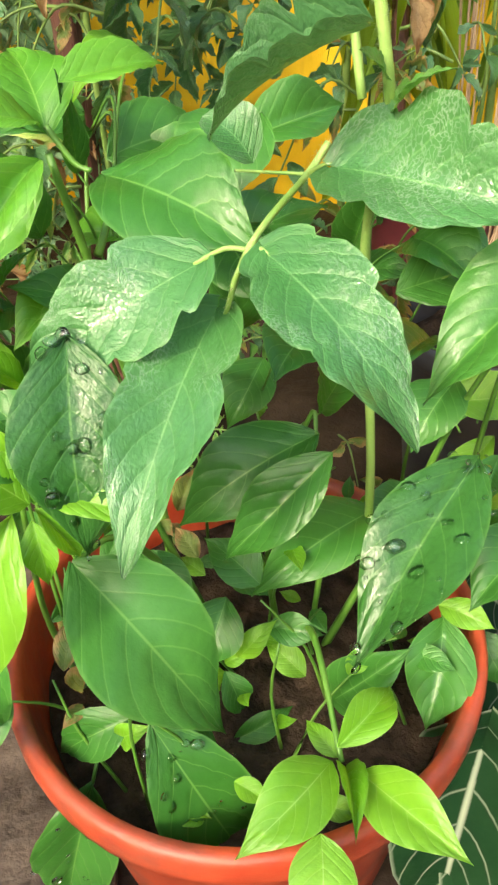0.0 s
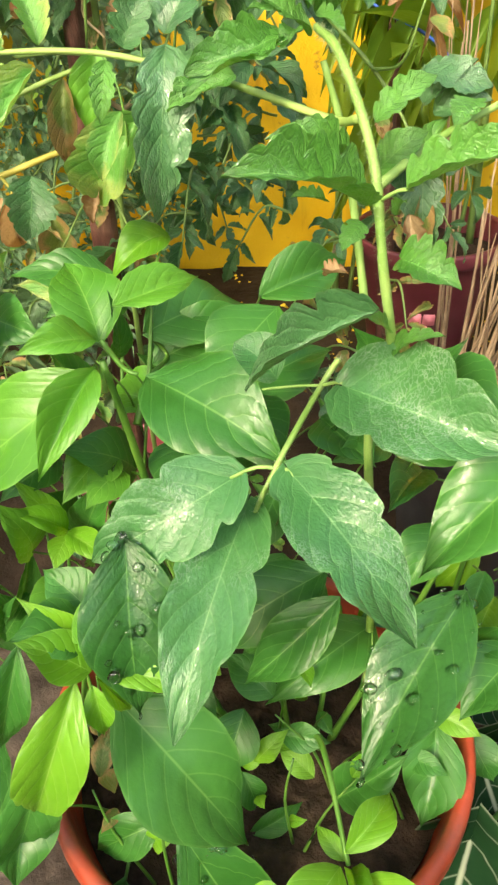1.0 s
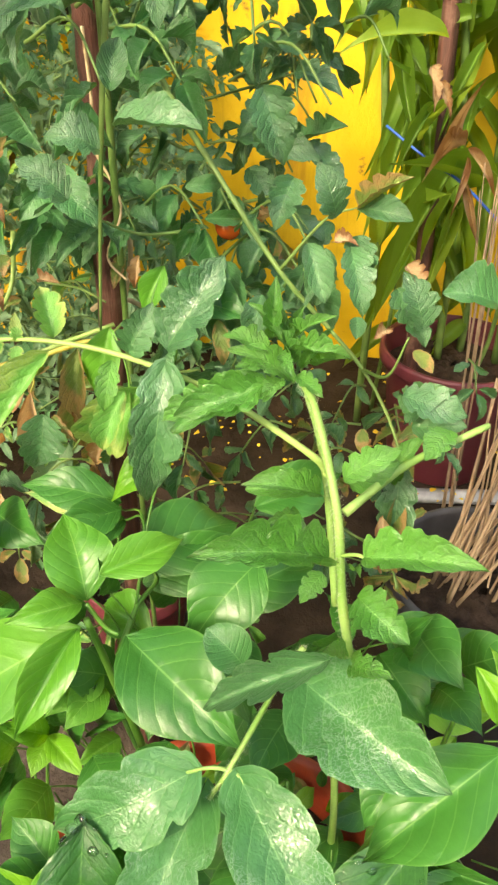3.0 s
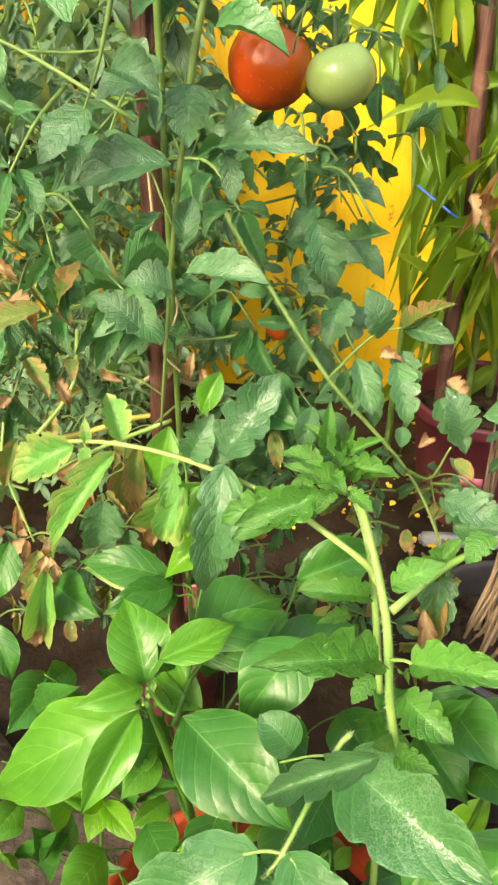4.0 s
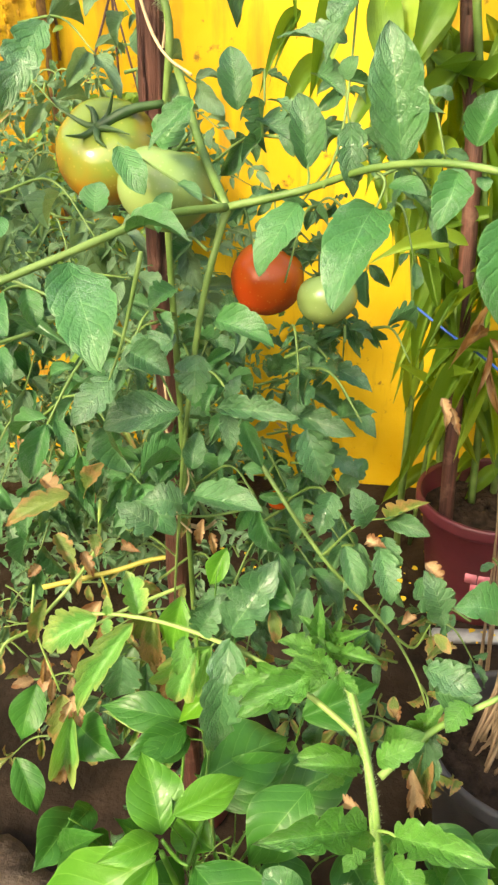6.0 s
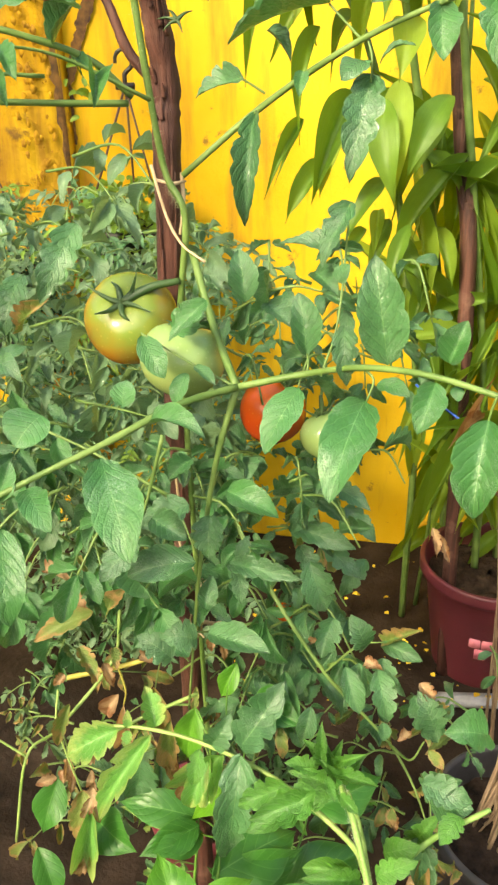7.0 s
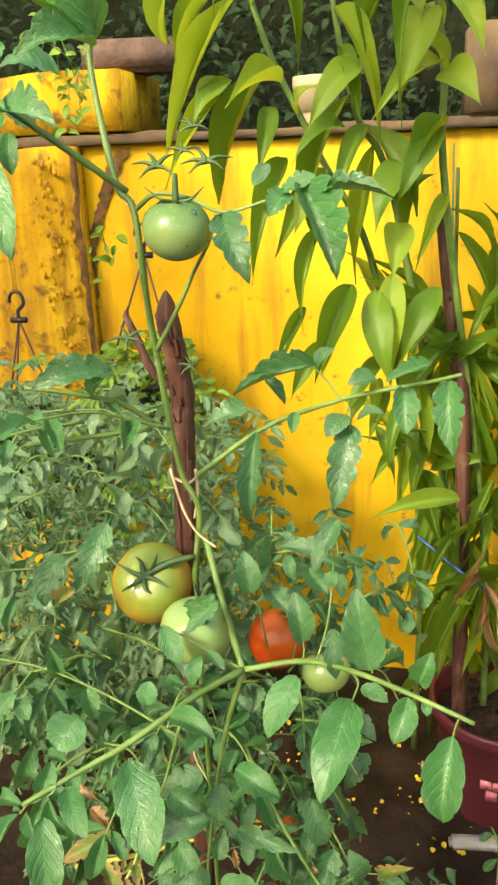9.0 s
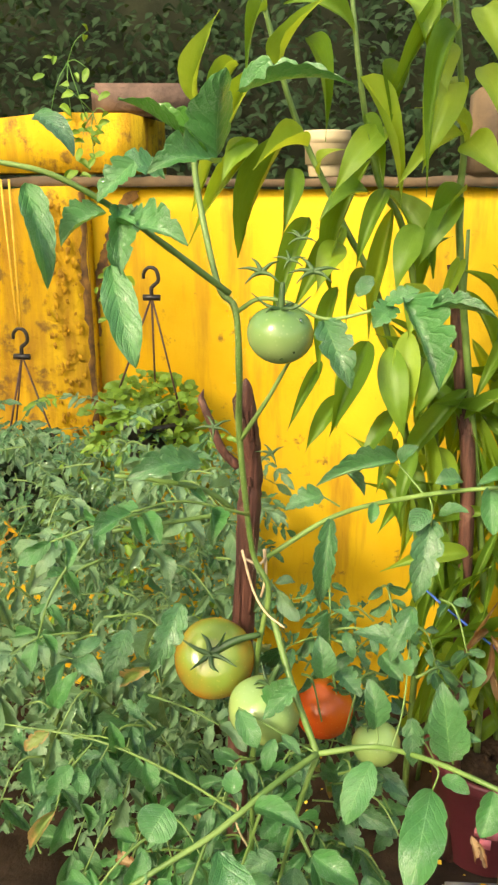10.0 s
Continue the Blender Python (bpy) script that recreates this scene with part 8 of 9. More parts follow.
leaf(tomato_main, (-0.212, 0.700, 0.608), (-0.243, 0.680, 0.555), 0.046, M_GREY_LEAF, 'lobed', (0.0, -1, 0.25), fold=0.4)
leaf(tomato_main, (-0.186, 0.700, 0.587), (-0.180, 0.690, 0.556), 0.016, M_HUSK, 'elliptic', (0.3, -1, 0.1), fold=0.6)
leaf(tomato_main, (-0.237, 0.680, 0.690), (-0.252, 0.670, 0.665), 0.022, M_HUSK, 'elliptic', (-0.3, -1, 0.1), fold=0.6)
leaf(tomato_main, (-0.0855, 0.515, 0.7923), (-0.124, 0.527, 0.7325), 0.042, M_TOMATO_PALE, 'tomato')
leaf(tomato_main, (-0.250, 0.600, 0.629), (-0.256, 0.580, 0.582), 0.040, M_HUSK, 'elliptic', (0.2, -1, 0.2), fold=0.5)
leaf(tomato_main, (-0.170, 0.700, 0.632), (-0.191, 0.690, 0.596), 0.024, M_WITHERED, 'elliptic', (0.2, -1, 0.2), fold=0.5)
stalks(tomato_main, 'leaf_stalk', M_TOMATO_STEM, [([(-0.190, 0.725, 0.716), (-0.200, 0.728, 0.690), (-0.2080, 0.728, 0.652)], 0.0014, 0.0009), ([(-0.215, 0.720, 0.655), (-0.214, 0.710, 0.634), (-0.212, 0.700, 0.608)], 0.0014, 0.0009), ([(-0.060, 0.560, 0.800), (-0.072, 0.530, 0.801), (-0.0855, 0.515, 0.7923)], 0.0014, 0.0009)])
leaf(tomato_main, (-0.035, 0.700, 0.921), (0.031, 0.680, 0.911), 0.032, M_TOMATO_DARK, 'lobed')
leaf(tomato_main, (-0.027, 0.700, 0.896), (-0.001, 0.680, 0.868), 0.028, M_TOMATO_DARK, 'lobed')
leaf(tomato_main, (-0.051, 0.700, 0.965), (-0.007, 0.680, 0.985), 0.026, M_TOMATO_DARK, 'lobed')
leaf(tomato_main, (0.008, 0.700, 0.970), (0.043, 0.680, 0.957), 0.026, M_TOMATO_DARK, 'lobed')
leaf(tomato_main, (-0.013, 0.700, 0.950), (-0.034, 0.680, 0.926), 0.024, M_TOMATO_DARK, 'lobed')
leaf(tomato_main, (0.016, 0.700, 0.920), (0.048, 0.680, 0.937), 0.022, M_TOMATO_DARK, 'lobed')
leaf(tomato_main, (-0.050, 0.700, 0.872), (-0.021, 0.680, 0.836), 0.026, M_TOMATO_DARK, 'lobed')
stalks(tomato_main, 'leaf_stalk', M_TOMATO_STEM, [
    ([(-0.067, 0.710, 0.945), (-0.026, 0.710, 0.957), (0.013, 0.700, 0.971)], 0.0016, 0.0009),
    ([(-0.062, 0.710, 0.913), (-0.035, 0.705, 0.918), (0.018, 0.700, 0.920)], 0.0014, 0.0008),
])
leaf(tomato_main, (-0.016, 0.780, 0.910), (0.022, 0.760, 0.889), 0.030, M_TOMATO_DARK, 'lobed')
leaf(tomato_main, (0.021, 0.780, 0.899), (0.055, 0.760, 0.867), 0.028, M_TOMATO_DARK, 'lobed')
leaf(tomato_main, (-0.000, 0.780, 0.844), (0.040, 0.760, 0.817), 0.030, M_TOMATO_DARK, 'lobed')
leaf(tomato_main, (0.045, 0.780, 0.827), (0.017, 0.760, 0.788), 0.028, M_TOMATO_DARK, 'lobed')
leaf(tomato_main, (0.006, 0.780, 0.753), (0.047, 0.760, 0.717), 0.030, M_TOMATO_DARK, 'lobed')
leaf(tomato_main, (-0.021, 0.780, 0.880), (0.008, 0.760, 0.844), 0.026, M_TOMATO_DARK, 'lobed')
leaf(tomato_main, (-0.011, 0.780, 0.789), (0.015, 0.760, 0.757), 0.024, M_TOMATO_DARK, 'lobed')
stalks(tomato_main, 'leaf_stalk', M_TOMATO_STEM, [
    ([(-0.034, 0.790, 0.919), (-0.016, 0.780, 0.910), (-0.000, 0.780, 0.844), (0.045, 0.780, 0.826)], 0.0018, 0.0010),
    ([(-0.042, 0.790, 0.801), (-0.011, 0.780, 0.789), (0.009, 0.780, 0.752)], 0.0016, 0.0009),
])
thicket(tomato_main, (-0.34, 0.64, 0.45), (-0.08, 0.80, 0.84), 20, 0.030, (M_TOMATO_DARK, M_WITHERED, M_GREY_LEAF, M_GREY_LEAF, M_TOMATO_PALE), 41)
thicket(tomato_main, (-0.08, 0.64, 0.40), (0.10, 0.88, 0.84), 20, 0.034, old, 42)
thicket(tomato_main, (0.10, 0.62, 0.46), (0.30, 0.74, 0.74), 5, 0.032, old, 43)
thicket(tomato_main, (-0.62, 0.76, 0.72), (-0.16, 1.04, 1.24), 92, 0.023, (M_GREY_LEAF, M_GREY_LEAF, M_TOMATO_DARK), 44, pairs=(3, 3, 4))
thicket(tomato_main, (-0.45, 0.66, 0.30), (-0.18, 0.92, 0.66), 10, 0.030, (M_GREY_LEAF, M_WITHERED, M_GREY_LEAF, M_TOMATO_DARK), 45)
thicket(tomato_main, (-0.10, 0.62, 0.86), (0.06, 0.88, 1.10), 44, 0.028, (M_TOMATO_DARK,), 46)
thicket(tomato_main, (-0.09, 0.64, 0.66), (0.04, 0.82, 0.98), 38, 0.031, (M_TOMATO_DARK,), 48)
thicket(tomato_main, (0.12, 0.70, 0.62), (0.26, 0.86, 0.80), 4, 0.032, (M_TOMATO_DARK, M_WITHERED), 49)
thicket(tomato_main, (-0.80, 0.98, 0.84), (-0.26, 1.22, 1.20), 60, 0.025, (M_GREY_LEAF, M_GREY_LEAF, M_TOMATO_DARK), 50, pairs=(3, 3, 4))
thicket(tomato_main, (-0.66, 1.02, 0.62), (-0.14, 1.30, 1.16), 70, 0.025, (M_GREY_LEAF, M_GREY_LEAF, M_TOMATO_DARK), 53, pairs=(3, 3, 4))
thicket(tomato_main, (-0.50, 0.78, 0.50), (-0.16, 0.96, 0.86), 34, 0.025, (M_GREY_LEAF, M_TOMATO_DARK), 54, pairs=(3, 3, 4))
thicket(tomato_main, (-0.12, 0.62, 1.10), (0.06, 0.70, 1.22), 12, 0.026, (M_TOMATO_DARK,), 51)
thicket(tomato_main, (-0.34, 0.60, 0.48), (-0.10, 0.72, 0.80), 10, 0.026, (M_TOMATO_PALE, M_WITHERED, M_TOMATO_YOUNG, M_HUSK), 52)
thicket(tomato_main, (-0.34, 0.68, 0.10), (0.10, 1.0, 0.42), 24, 0.032, (M_TOMATO_DARK, M_TOMATO_PALE, M_WITHERED, M_TOMATO_YOUNG), 47)

hairs(tomato_main, [(-0.159, 0.600, 1.632), (-0.164, 0.598, 1.597), (-0.144, 0.568, 1.520), (-0.129, 0.555, 1.502), (-0.127, 0.560, 1.450), (-0.130, 0.586, 1.393), (-0.121, 0.600, 1.286), (-0.106, 0.595, 1.249)], 0.0033, 1500, 7)
calyx(tomato_main, (-0.110, 0.555, 1.529), 0.018, 0)
calyx(tomato_main, (-0.073, 0.545, 1.531), 0.018, 1)
calyx(tomato_main, (-0.082, 0.550, 1.553), 0.012, 2)
calyx(tomato_main, (-0.090, 0.550, 1.538), 0.012, 3)
calyx(tomato_main, (-0.150, 0.580, 1.404), 0.016, 5)
calyx(tomato_main, (-0.105, 0.600, 1.376), 0.014, 6)
leaf(tomato_main, (-0.245, 0.600, 0.896), (-0.223, 0.590, 0.875), 0.018, M_HUSK, 'lobed', name='leaflet', fold=0.45, ripple=0.09, twist=0.5)
leaf(tomato_main, (-0.207, 0.600, 0.893), (-0.195, 0.590, 0.881), 0.013, M_HUSK, 'lobed', name='leaflet', fold=0.45, ripple=0.09, twist=0.5)
leaf(tomato_main, (-0.229, 0.545, 0.680), (-0.236, 0.535, 0.664), 0.015, M_HUSK, 'lobed', name='leaflet', fold=0.45, ripple=0.09, twist=0.5)
leaf(tomato_main, (-0.224, 0.545, 0.670), (-0.218, 0.535, 0.659), 0.012, M_HUSK, 'lobed', name='leaflet', fold=0.45, ripple=0.09, twist=0.5)
leaf(tomato_main, (-0.231, 0.535, 0.623), (-0.244, 0.525, 0.587), 0.019, M_HUSK, 'lobed', name='leaflet', fold=0.45, ripple=0.09, twist=0.5)
leaf(tomato_main, (-0.248, 0.550, 0.733), (-0.250, 0.540, 0.708), 0.013, M_HUSK, 'lobed', name='leaflet', fold=0.45, ripple=0.09, twist=0.5)
leaf(tomato_main, (-0.265, 0.550, 0.700), (-0.283, 0.540, 0.700), 0.014, M_HUSK, 'lobed', name='leaflet', fold=0.45, ripple=0.09, twist=0.5)
leaf(tomato_main, (-0.242, 0.560, 0.832), (-0.250, 0.550, 0.827), 0.012, M_HUSK, 'lobed', name='leaflet', fold=0.45, ripple=0.09, twist=0.5)
leaf(tomato_main, (-0.138, 0.530, 0.771), (-0.133, 0.520, 0.752), 0.015, M_HUSK, 'lobed', name='leaflet', fold=0.45, ripple=0.09, twist=0.5)
leaf(tomato_main, (-0.119, 0.530, 0.747), (-0.126, 0.520, 0.724), 0.013, M_HUSK, 'lobed', name='leaflet', fold=0.45, ripple=0.09, twist=0.5)
leaf(tomato_main, (0.064, 0.470, 0.794), (0.068, 0.460, 0.787), 0.010, M_HUSK, 'lobed', name='leaflet', fold=0.45, ripple=0.09, twist=0.5)
leaf(tomato_main, (0.082, 0.450, 0.748), (0.085, 0.440, 0.710), 0.017, M_HUSK, 'lobed', name='leaflet', fold=0.45, ripple=0.09, twist=0.5)
leaf(tomato_main, (0.039, 0.530, 0.902), (0.053, 0.520, 0.903), 0.013, M_HUSK, 'lobed', name='leaflet', fold=0.45, ripple=0.09, twist=0.5)
leaf(tomato_main, (0.084, 0.520, 0.891), (0.095, 0.510, 0.877), 0.015, M_HUSK, 'lobed', name='leaflet', fold=0.45, ripple=0.09, twist=0.5)
leaf(tomato_main, (-0.105, 0.620, 0.849), (-0.108, 0.610, 0.828), 0.011, M_HUSK, 'lobed', name='leaflet', fold=0.45, ripple=0.09, twist=0.5)
leaf(tomato_main, (-0.099, 0.620, 0.834), (-0.095, 0.610, 0.817), 0.010, M_HUSK, 'lobed', name='leaflet', fold=0.45, ripple=0.09, twist=0.5)
leaf(tomato_main, (0.093, 0.600, 0.990), (0.097, 0.590, 0.967), 0.010, M_HUSK, 'lobed', name='leaflet', fold=0.45, ripple=0.09, twist=0.5)
leaf(tomato_main, (0.101, 0.600, 0.982), (0.108, 0.590, 0.963), 0.008, M_HUSK, 'lobed', name='leaflet', fold=0.45, ripple=0.09, twist=0.5)
leaf(tomato_main, (0.032, 0.440, 0.716), (0.044, 0.430, 0.721), 0.013, M_HUSK, 'lobed', name='leaflet', fold=0.45, ripple=0.09, twist=0.5)
leaf(tomato_main, (-0.170, 0.580, 0.844), (-0.153, 0.570, 0.846), 0.012, M_HUSK, 'lobed', name='leaflet', fold=0.45, ripple=0.09, twist=0.5)
leaf(tomato_main, (-0.261, 0.600, 0.921), (-0.231, 0.590, 0.917), 0.015, M_HUSK, 'lobed', name='leaflet', fold=0.45, ripple=0.09, twist=0.5)
leaf(tomato_main, (0.074, 0.500, 0.857), (0.066, 0.490, 0.857), 0.011, M_HUSK, 'lobed', name='leaflet', fold=0.45, ripple=0.09, twist=0.5)
leaf(tomato_main, (-0.007, 0.540, 0.909), (0.006, 0.530, 0.920), 0.008, M_HUSK, 'lobed', name='leaflet', fold=0.45, ripple=0.09, twist=0.5)
leaf(tomato_main, (-0.201, 0.560, 0.849), (-0.190, 0.550, 0.831), 0.013, M_HUSK, 'lobed', name='leaflet', fold=0.45, ripple=0.09, twist=0.5)
leaf(tomato_main, (-0.228, 0.545, 0.677), (-0.245, 0.535, 0.585), 0.027, M_TOMATO_PALE, 'elliptic', name='leaflet', fold=0.35, ripple=0.06)
leaf(tomato_main, (-0.133, 0.530, 0.816), (-0.135, 0.520, 0.762), 0.019, M_WITHERED, 'elliptic', name='leaflet', fold=0.2)
leaf(tomato_main, (-0.169, 0.540, 0.750), (-0.178, 0.530, 0.708), 0.044, M_TOMATO_DARK, 'lobed', name='leaflet')
leaf(tomato_main, (-0.094, 0.500, 0.802), (-0.108, 0.480, 0.766), 0.020, M_TOMATO_PALE, 'elliptic', name='leaflet', fold=0.3)

leaf(tomato_main, (-0.079, 0.515, 1.210), (-0.103, 0.505, 1.186), 0.019, M_TOMATO, 'lobed', name='leaflet')
leaf(tomato_main, (-0.124, 0.515, 1.186), (-0.106, 0.500, 1.162), 0.018, M_TOMATO, 'elliptic', name='leaflet')
leaf(tomato_main, (-0.094, 0.515, 1.160), (-0.100, 0.500, 1.140), 0.013, M_TOMATO, 'elliptic', name='leaflet')
leaf(tomato_main, (-0.088, 0.512, 1.166), (-0.072, 0.500, 1.158), 0.009, M_TOMATO_DARK, 'elliptic', name='leaflet')
stalks(tomato_main, 'leaf_stalk', M_TOMATO_STEM, [([(-0.059, 0.509, 1.153), (-0.088, 0.514, 1.166), (-0.124, 0.515, 1.188)], 0.0012, 0.0008)], '', 6)

tomato_back = thing("tomato_plant", (-0.50, 1.62, 0.0), "dense grey-green tomato plant growing against the wall", "plant", "tomato plants")
stalks(tomato_back, "stem", M_TOMATO_STEM, [([(-0.50, 1.62, 0.0), (-0.48, 1.60, 0.5), (-0.52, 1.58, 1.0)], 0.006, 0.003), ([(-0.50, 1.62, 0.02), (-0.36, 1.62, 0.5), (-0.28, 1.60, 1.0)], 0.005, 0.0025), ([(-0.50, 1.62, 0.02), (-0.70, 1.62, 0.5), (-0.78, 1.60, 0.95)], 0.005, 0.0025)])
leaf_mass(tomato_back, (-1.00, 1.40, 0.10), (-0.22, 1.75, 1.12), 300, 0.036, M_GREY_LEAF, 55, "dense small grey-green leaves")
leaf_mass(tomato_back, (-1.00, 1.36, 0.10), (-0.22, 1.72, 1.12), 190, 0.034, M_TOMATO_DARK, 56, "dense small dark green leaves")
leaf_mass(tomato_back, (-0.90, 1.78, 0.15), (-0.22, 1.92, 1.0), 150, 0.038, M_TOMATO_DARK, 58, "shaded leaves against the wall")
leaf_mass(tomato_back, (-0.66, 1.40, 0.60), (-0.30, 1.62, 1.14), 36, 0.030, M_BASKET_LEAF, 57, "small yellow-green leaves")


tie = thing("twine_tie", (-0.114, 0.600, 1.254), "frayed pale twine tying the stem to the stake", "string")
stalks(tie, "strand", M_TWINE, [([(-0.144, 0.660, 1.000), (-0.142, 0.660, 0.952), (-0.143, 0.655, 0.922), (-0.122, 0.645, 0.880), (-0.135, 0.640, 0.841), (-0.120, 0.635, 0.823)], 0.0014, 0.0010), ([(-0.130, 0.600, 1.286), (-0.120, 0.595, 1.251), (-0.108, 0.590, 1.231), (-0.091, 0.585, 1.220)], 0.0014, 0.0010), ([(-0.112, 0.620, 1.278), (-0.110, 0.610, 1.256), (-0.114, 0.610, 1.235)], 0.0018, 0.0014), ([(-0.128, 0.605, 1.275), (-0.115, 0.600, 1.273), (-0.110, 0.620, 1.272)], 0.0013, 0.0013)], "", 6)

tie = thing("twine_tie", (-0.155, 0.720, 0.735), "loose pale twine wound round the stake and knotted", "string")
stalks(tie, "strand", M_TWINE, [
    ([(-0.198, 0.795, 0.718), (-0.182, 0.790, 0.732), (-0.1685, 0.770, 0.7386), (-0.152, 0.735, 0.741)], 0.0030, 0.0026),
    ([(-0.149, 0.740, 0.840), (-0.139, 0.740, 0.809), (-0.152, 0.735, 0.741)], 0.0028, 0.0028),
    ([(-0.152, 0.735, 0.741), (-0.146, 0.735, 0.759), (-0.130, 0.749, 0.7468), (-0.118, 0.752, 0.756)], 0.0030, 0.0022),
], "", 7)

tomato((-0.095, 0.540, 1.488), 0.0239, M_FRUIT_GREEN, 'unripe green tomato with water drops, hanging', squash=0.88, way=(0.02, -0.05, 1), drops=16, star=0.9, stalk=(-0.094, 0.540, 1.524))
tomato((-0.157, 0.606, 1.170), 0.0375, M_FRUIT_TURNING, 'tomato turning from yellow-green to orange', squash=0.88, way=(-0.02, -0.75, 0.66), drops=0, star=0.6, stalk=(-0.114, 0.600, 1.202))
tomato((-0.1058, 0.5566, 1.1553), 0.0318, M_FRUIT_PALE, 'large pale green unripe tomato', squash=0.88, way=(0.2, 0.1, 1), drops=0, star=0.6)
tomato((-0.0527, 0.6920, 1.0555), 0.0318, M_FRUIT_RED, 'ripe orange-red tomato on the vine', squash=1.0, way=(0.5, 0.1, 0.85), drops=0, star=0.6)
tomato((0.0002, 0.6425, 1.0562), 0.0245, M_FRUIT_PALE, 'small pale green tomato beside the ripe one', squash=0.88, way=(-0.3, 0.2, 0.9), drops=0, star=0.6)
tomato((-0.037, 0.620, 0.875), 0.0095, M_FRUIT_RED, 'small red tomato low among the leaves', squash=0.88, way=(0.4, 0.1, 0.9), drops=0, star=0.6)


# ---- tall strap-leaved plants by the wall ----
def strap_plant(base, tops, seed, label, leaves=10, length=0.27):
    rng = random.Random(seed)
    plant = thing("strap_leaved_plant", base, label, "plant", "plants along the wall")
    for pts in tops:
        bm = bmesh.new()
        line = tube(bm, pts, 0.009, 0.004, 8, 8, 0.05, seed)
        part("stem", bm, M_TOMATO_STEM, plant)
        n = len(line)
        for k in range(leaves):
            i = int(n * (0.16 + 0.82 * k / leaves))
            a = rng.uniform(0, 6.28)
            size = length * rng.uniform(0.7, 1.15)
            at = line[i]
            out = Vector((math.cos(a), math.sin(a) * 0.6 - 0.25, 0))
            tip = at + out * size * rng.uniform(0.25, 0.6) + Vector((0, 0, rng.choice((0.4, -0.8, -1.1)) * size * rng.uniform(0.4, 1.0)))
            leaf(plant, at, tip, size * rng.uniform(0.13, 0.20), rng.choice((M_STRAP, M_STRAP, M_STRAP_LIGHT)), "strap", None, "leaf", rng.choice((0.14, 0.28)), 0.18)
    return plant


strap_tall = strap_plant((0.190, 1.720, 0.000), [[(0.190, 1.720, 0.000), (0.175, 1.690, 0.700), (0.060, 1.600, 1.300), (-0.050, 1.550, 1.534), (-0.139, 1.520, 1.714), (-0.195, 1.500, 1.893), (-0.229, 1.500, 1.996)]], 3, 'tall bamboo-like plant with light green strap leaves')
strap_mid = strap_plant((0.310, 1.780, 0.000), [[(0.310, 1.780, 0.000), (0.240, 1.660, 0.700), (0.094, 1.520, 1.432), (0.020, 1.500, 1.596), (-0.018, 1.480, 1.746), (-0.045, 1.480, 1.920)]], 5, 'tall leafy cane plant in front of the wall')
strap_right = strap_plant((0.340, 1.600, 0.240), [[(0.340, 1.600, 0.240), (0.310, 1.580, 0.700), (0.180, 1.500, 1.455), (0.165, 1.480, 1.662), (0.130, 1.460, 1.878), (0.116, 1.460, 1.959)]], 8, 'upright cane plant with yellow-green leaves')
strap_plant((0.100, 1.750, 0.000), [[(0.300, 1.820, 0.000), (0.270, 1.780, 0.500), (0.240, 1.720, 1.000), (0.220, 1.680, 1.500)]], 11, 'lower leafy canes in front of the yellow wall')
strap_side = strap_plant((0.470, 1.610, 0.240), [[(0.470, 1.610, 0.240), (0.460, 1.600, 0.600), (0.450, 1.580, 1.100), (0.430, 1.550, 1.750)], [(0.400, 1.660, 0.240), (0.400, 1.670, 0.600), (0.380, 1.660, 1.300)]], 14, 'dense leafy canes beside the brown stake')

undergrowth = thing("leafy_undergrowth", (0.42, 1.62, 0.0), "shaded strap-leaved undergrowth along the wall", "plant", "plants along the wall")
rng = random.Random(52)
for k in range(185):
    foot = Vector((rng.uniform(0.20, 0.78), rng.uniform(1.45, 1.85), rng.uniform(0.15, 1.40)))
    if in_gap(foot) or (foot.x < 0.36 and foot.z < 0.5) or (foot.x > 0.42 and foot.z < 0.85):
        continue
    d = Vector((rng.uniform(-0.7, 0.7), rng.uniform(-0.7, 0.1), rng.choice((-0.9, -0.6, 0.3)))).normalized()
    size = rng.uniform(0.16, 0.27)
    if in_gap(foot + d * size * 0.5) or in_gap(foot + d * size * 0.85):
        continue
    leaf(undergrowth, foot, foot + d * size, size * rng.uniform(0.13, 0.21), rng.choice((M_STRAP, M_STRAP, M_STRAP, M_STRAP_LIGHT)), "strap")
for k in range(44):
    foot = Vector((rng.uniform(0.20, 0.34), rng.uniform(1.50, 1.85), rng.uniform(0.42, 0.95)))
    if in_gap(foot):
        continue
    d = Vector((rng.uniform(-0.6, 0.6), rng.uniform(-0.6, 0.1), rng.choice((-0.9, -0.7, 0.4)))).normalized()
    size = rng.uniform(0.14, 0.22)
    if in_gap(foot + d * size * 0.5) or in_gap(foot + d * size * 0.85):
        continue
    leaf(undergrowth, foot, foot + d * size, size * rng.uniform(0.13, 0.20), rng.choice((M_STRAP, M_STRAP, M_STRAP_LIGHT)), "strap")
for k in range(46):
    foot = Vector((rng.uniform(0.13, 0.40), rng.uniform(1.55, 1.85), rng.uniform(0.85, 1.30)))
    if in_gap(foot):
        continue
    d = Vector((rng.uniform(-0.6, 0.6), rng.uniform(-0.6, 0.1), rng.choice((-0.9, -0.7, 0.3)))).normalized()
    size = rng.uniform(0.14, 0.24)
    if in_gap(foot + d * size * 0.5) or in_gap(foot + d * size * 0.85):
        continue
    leaf(undergrowth, foot, foot + d * size, size * rng.uniform(0.14, 0.22), rng.choice((M_STRAP, M_STRAP, M_STRAP, M_STRAP_LIGHT)), "strap")
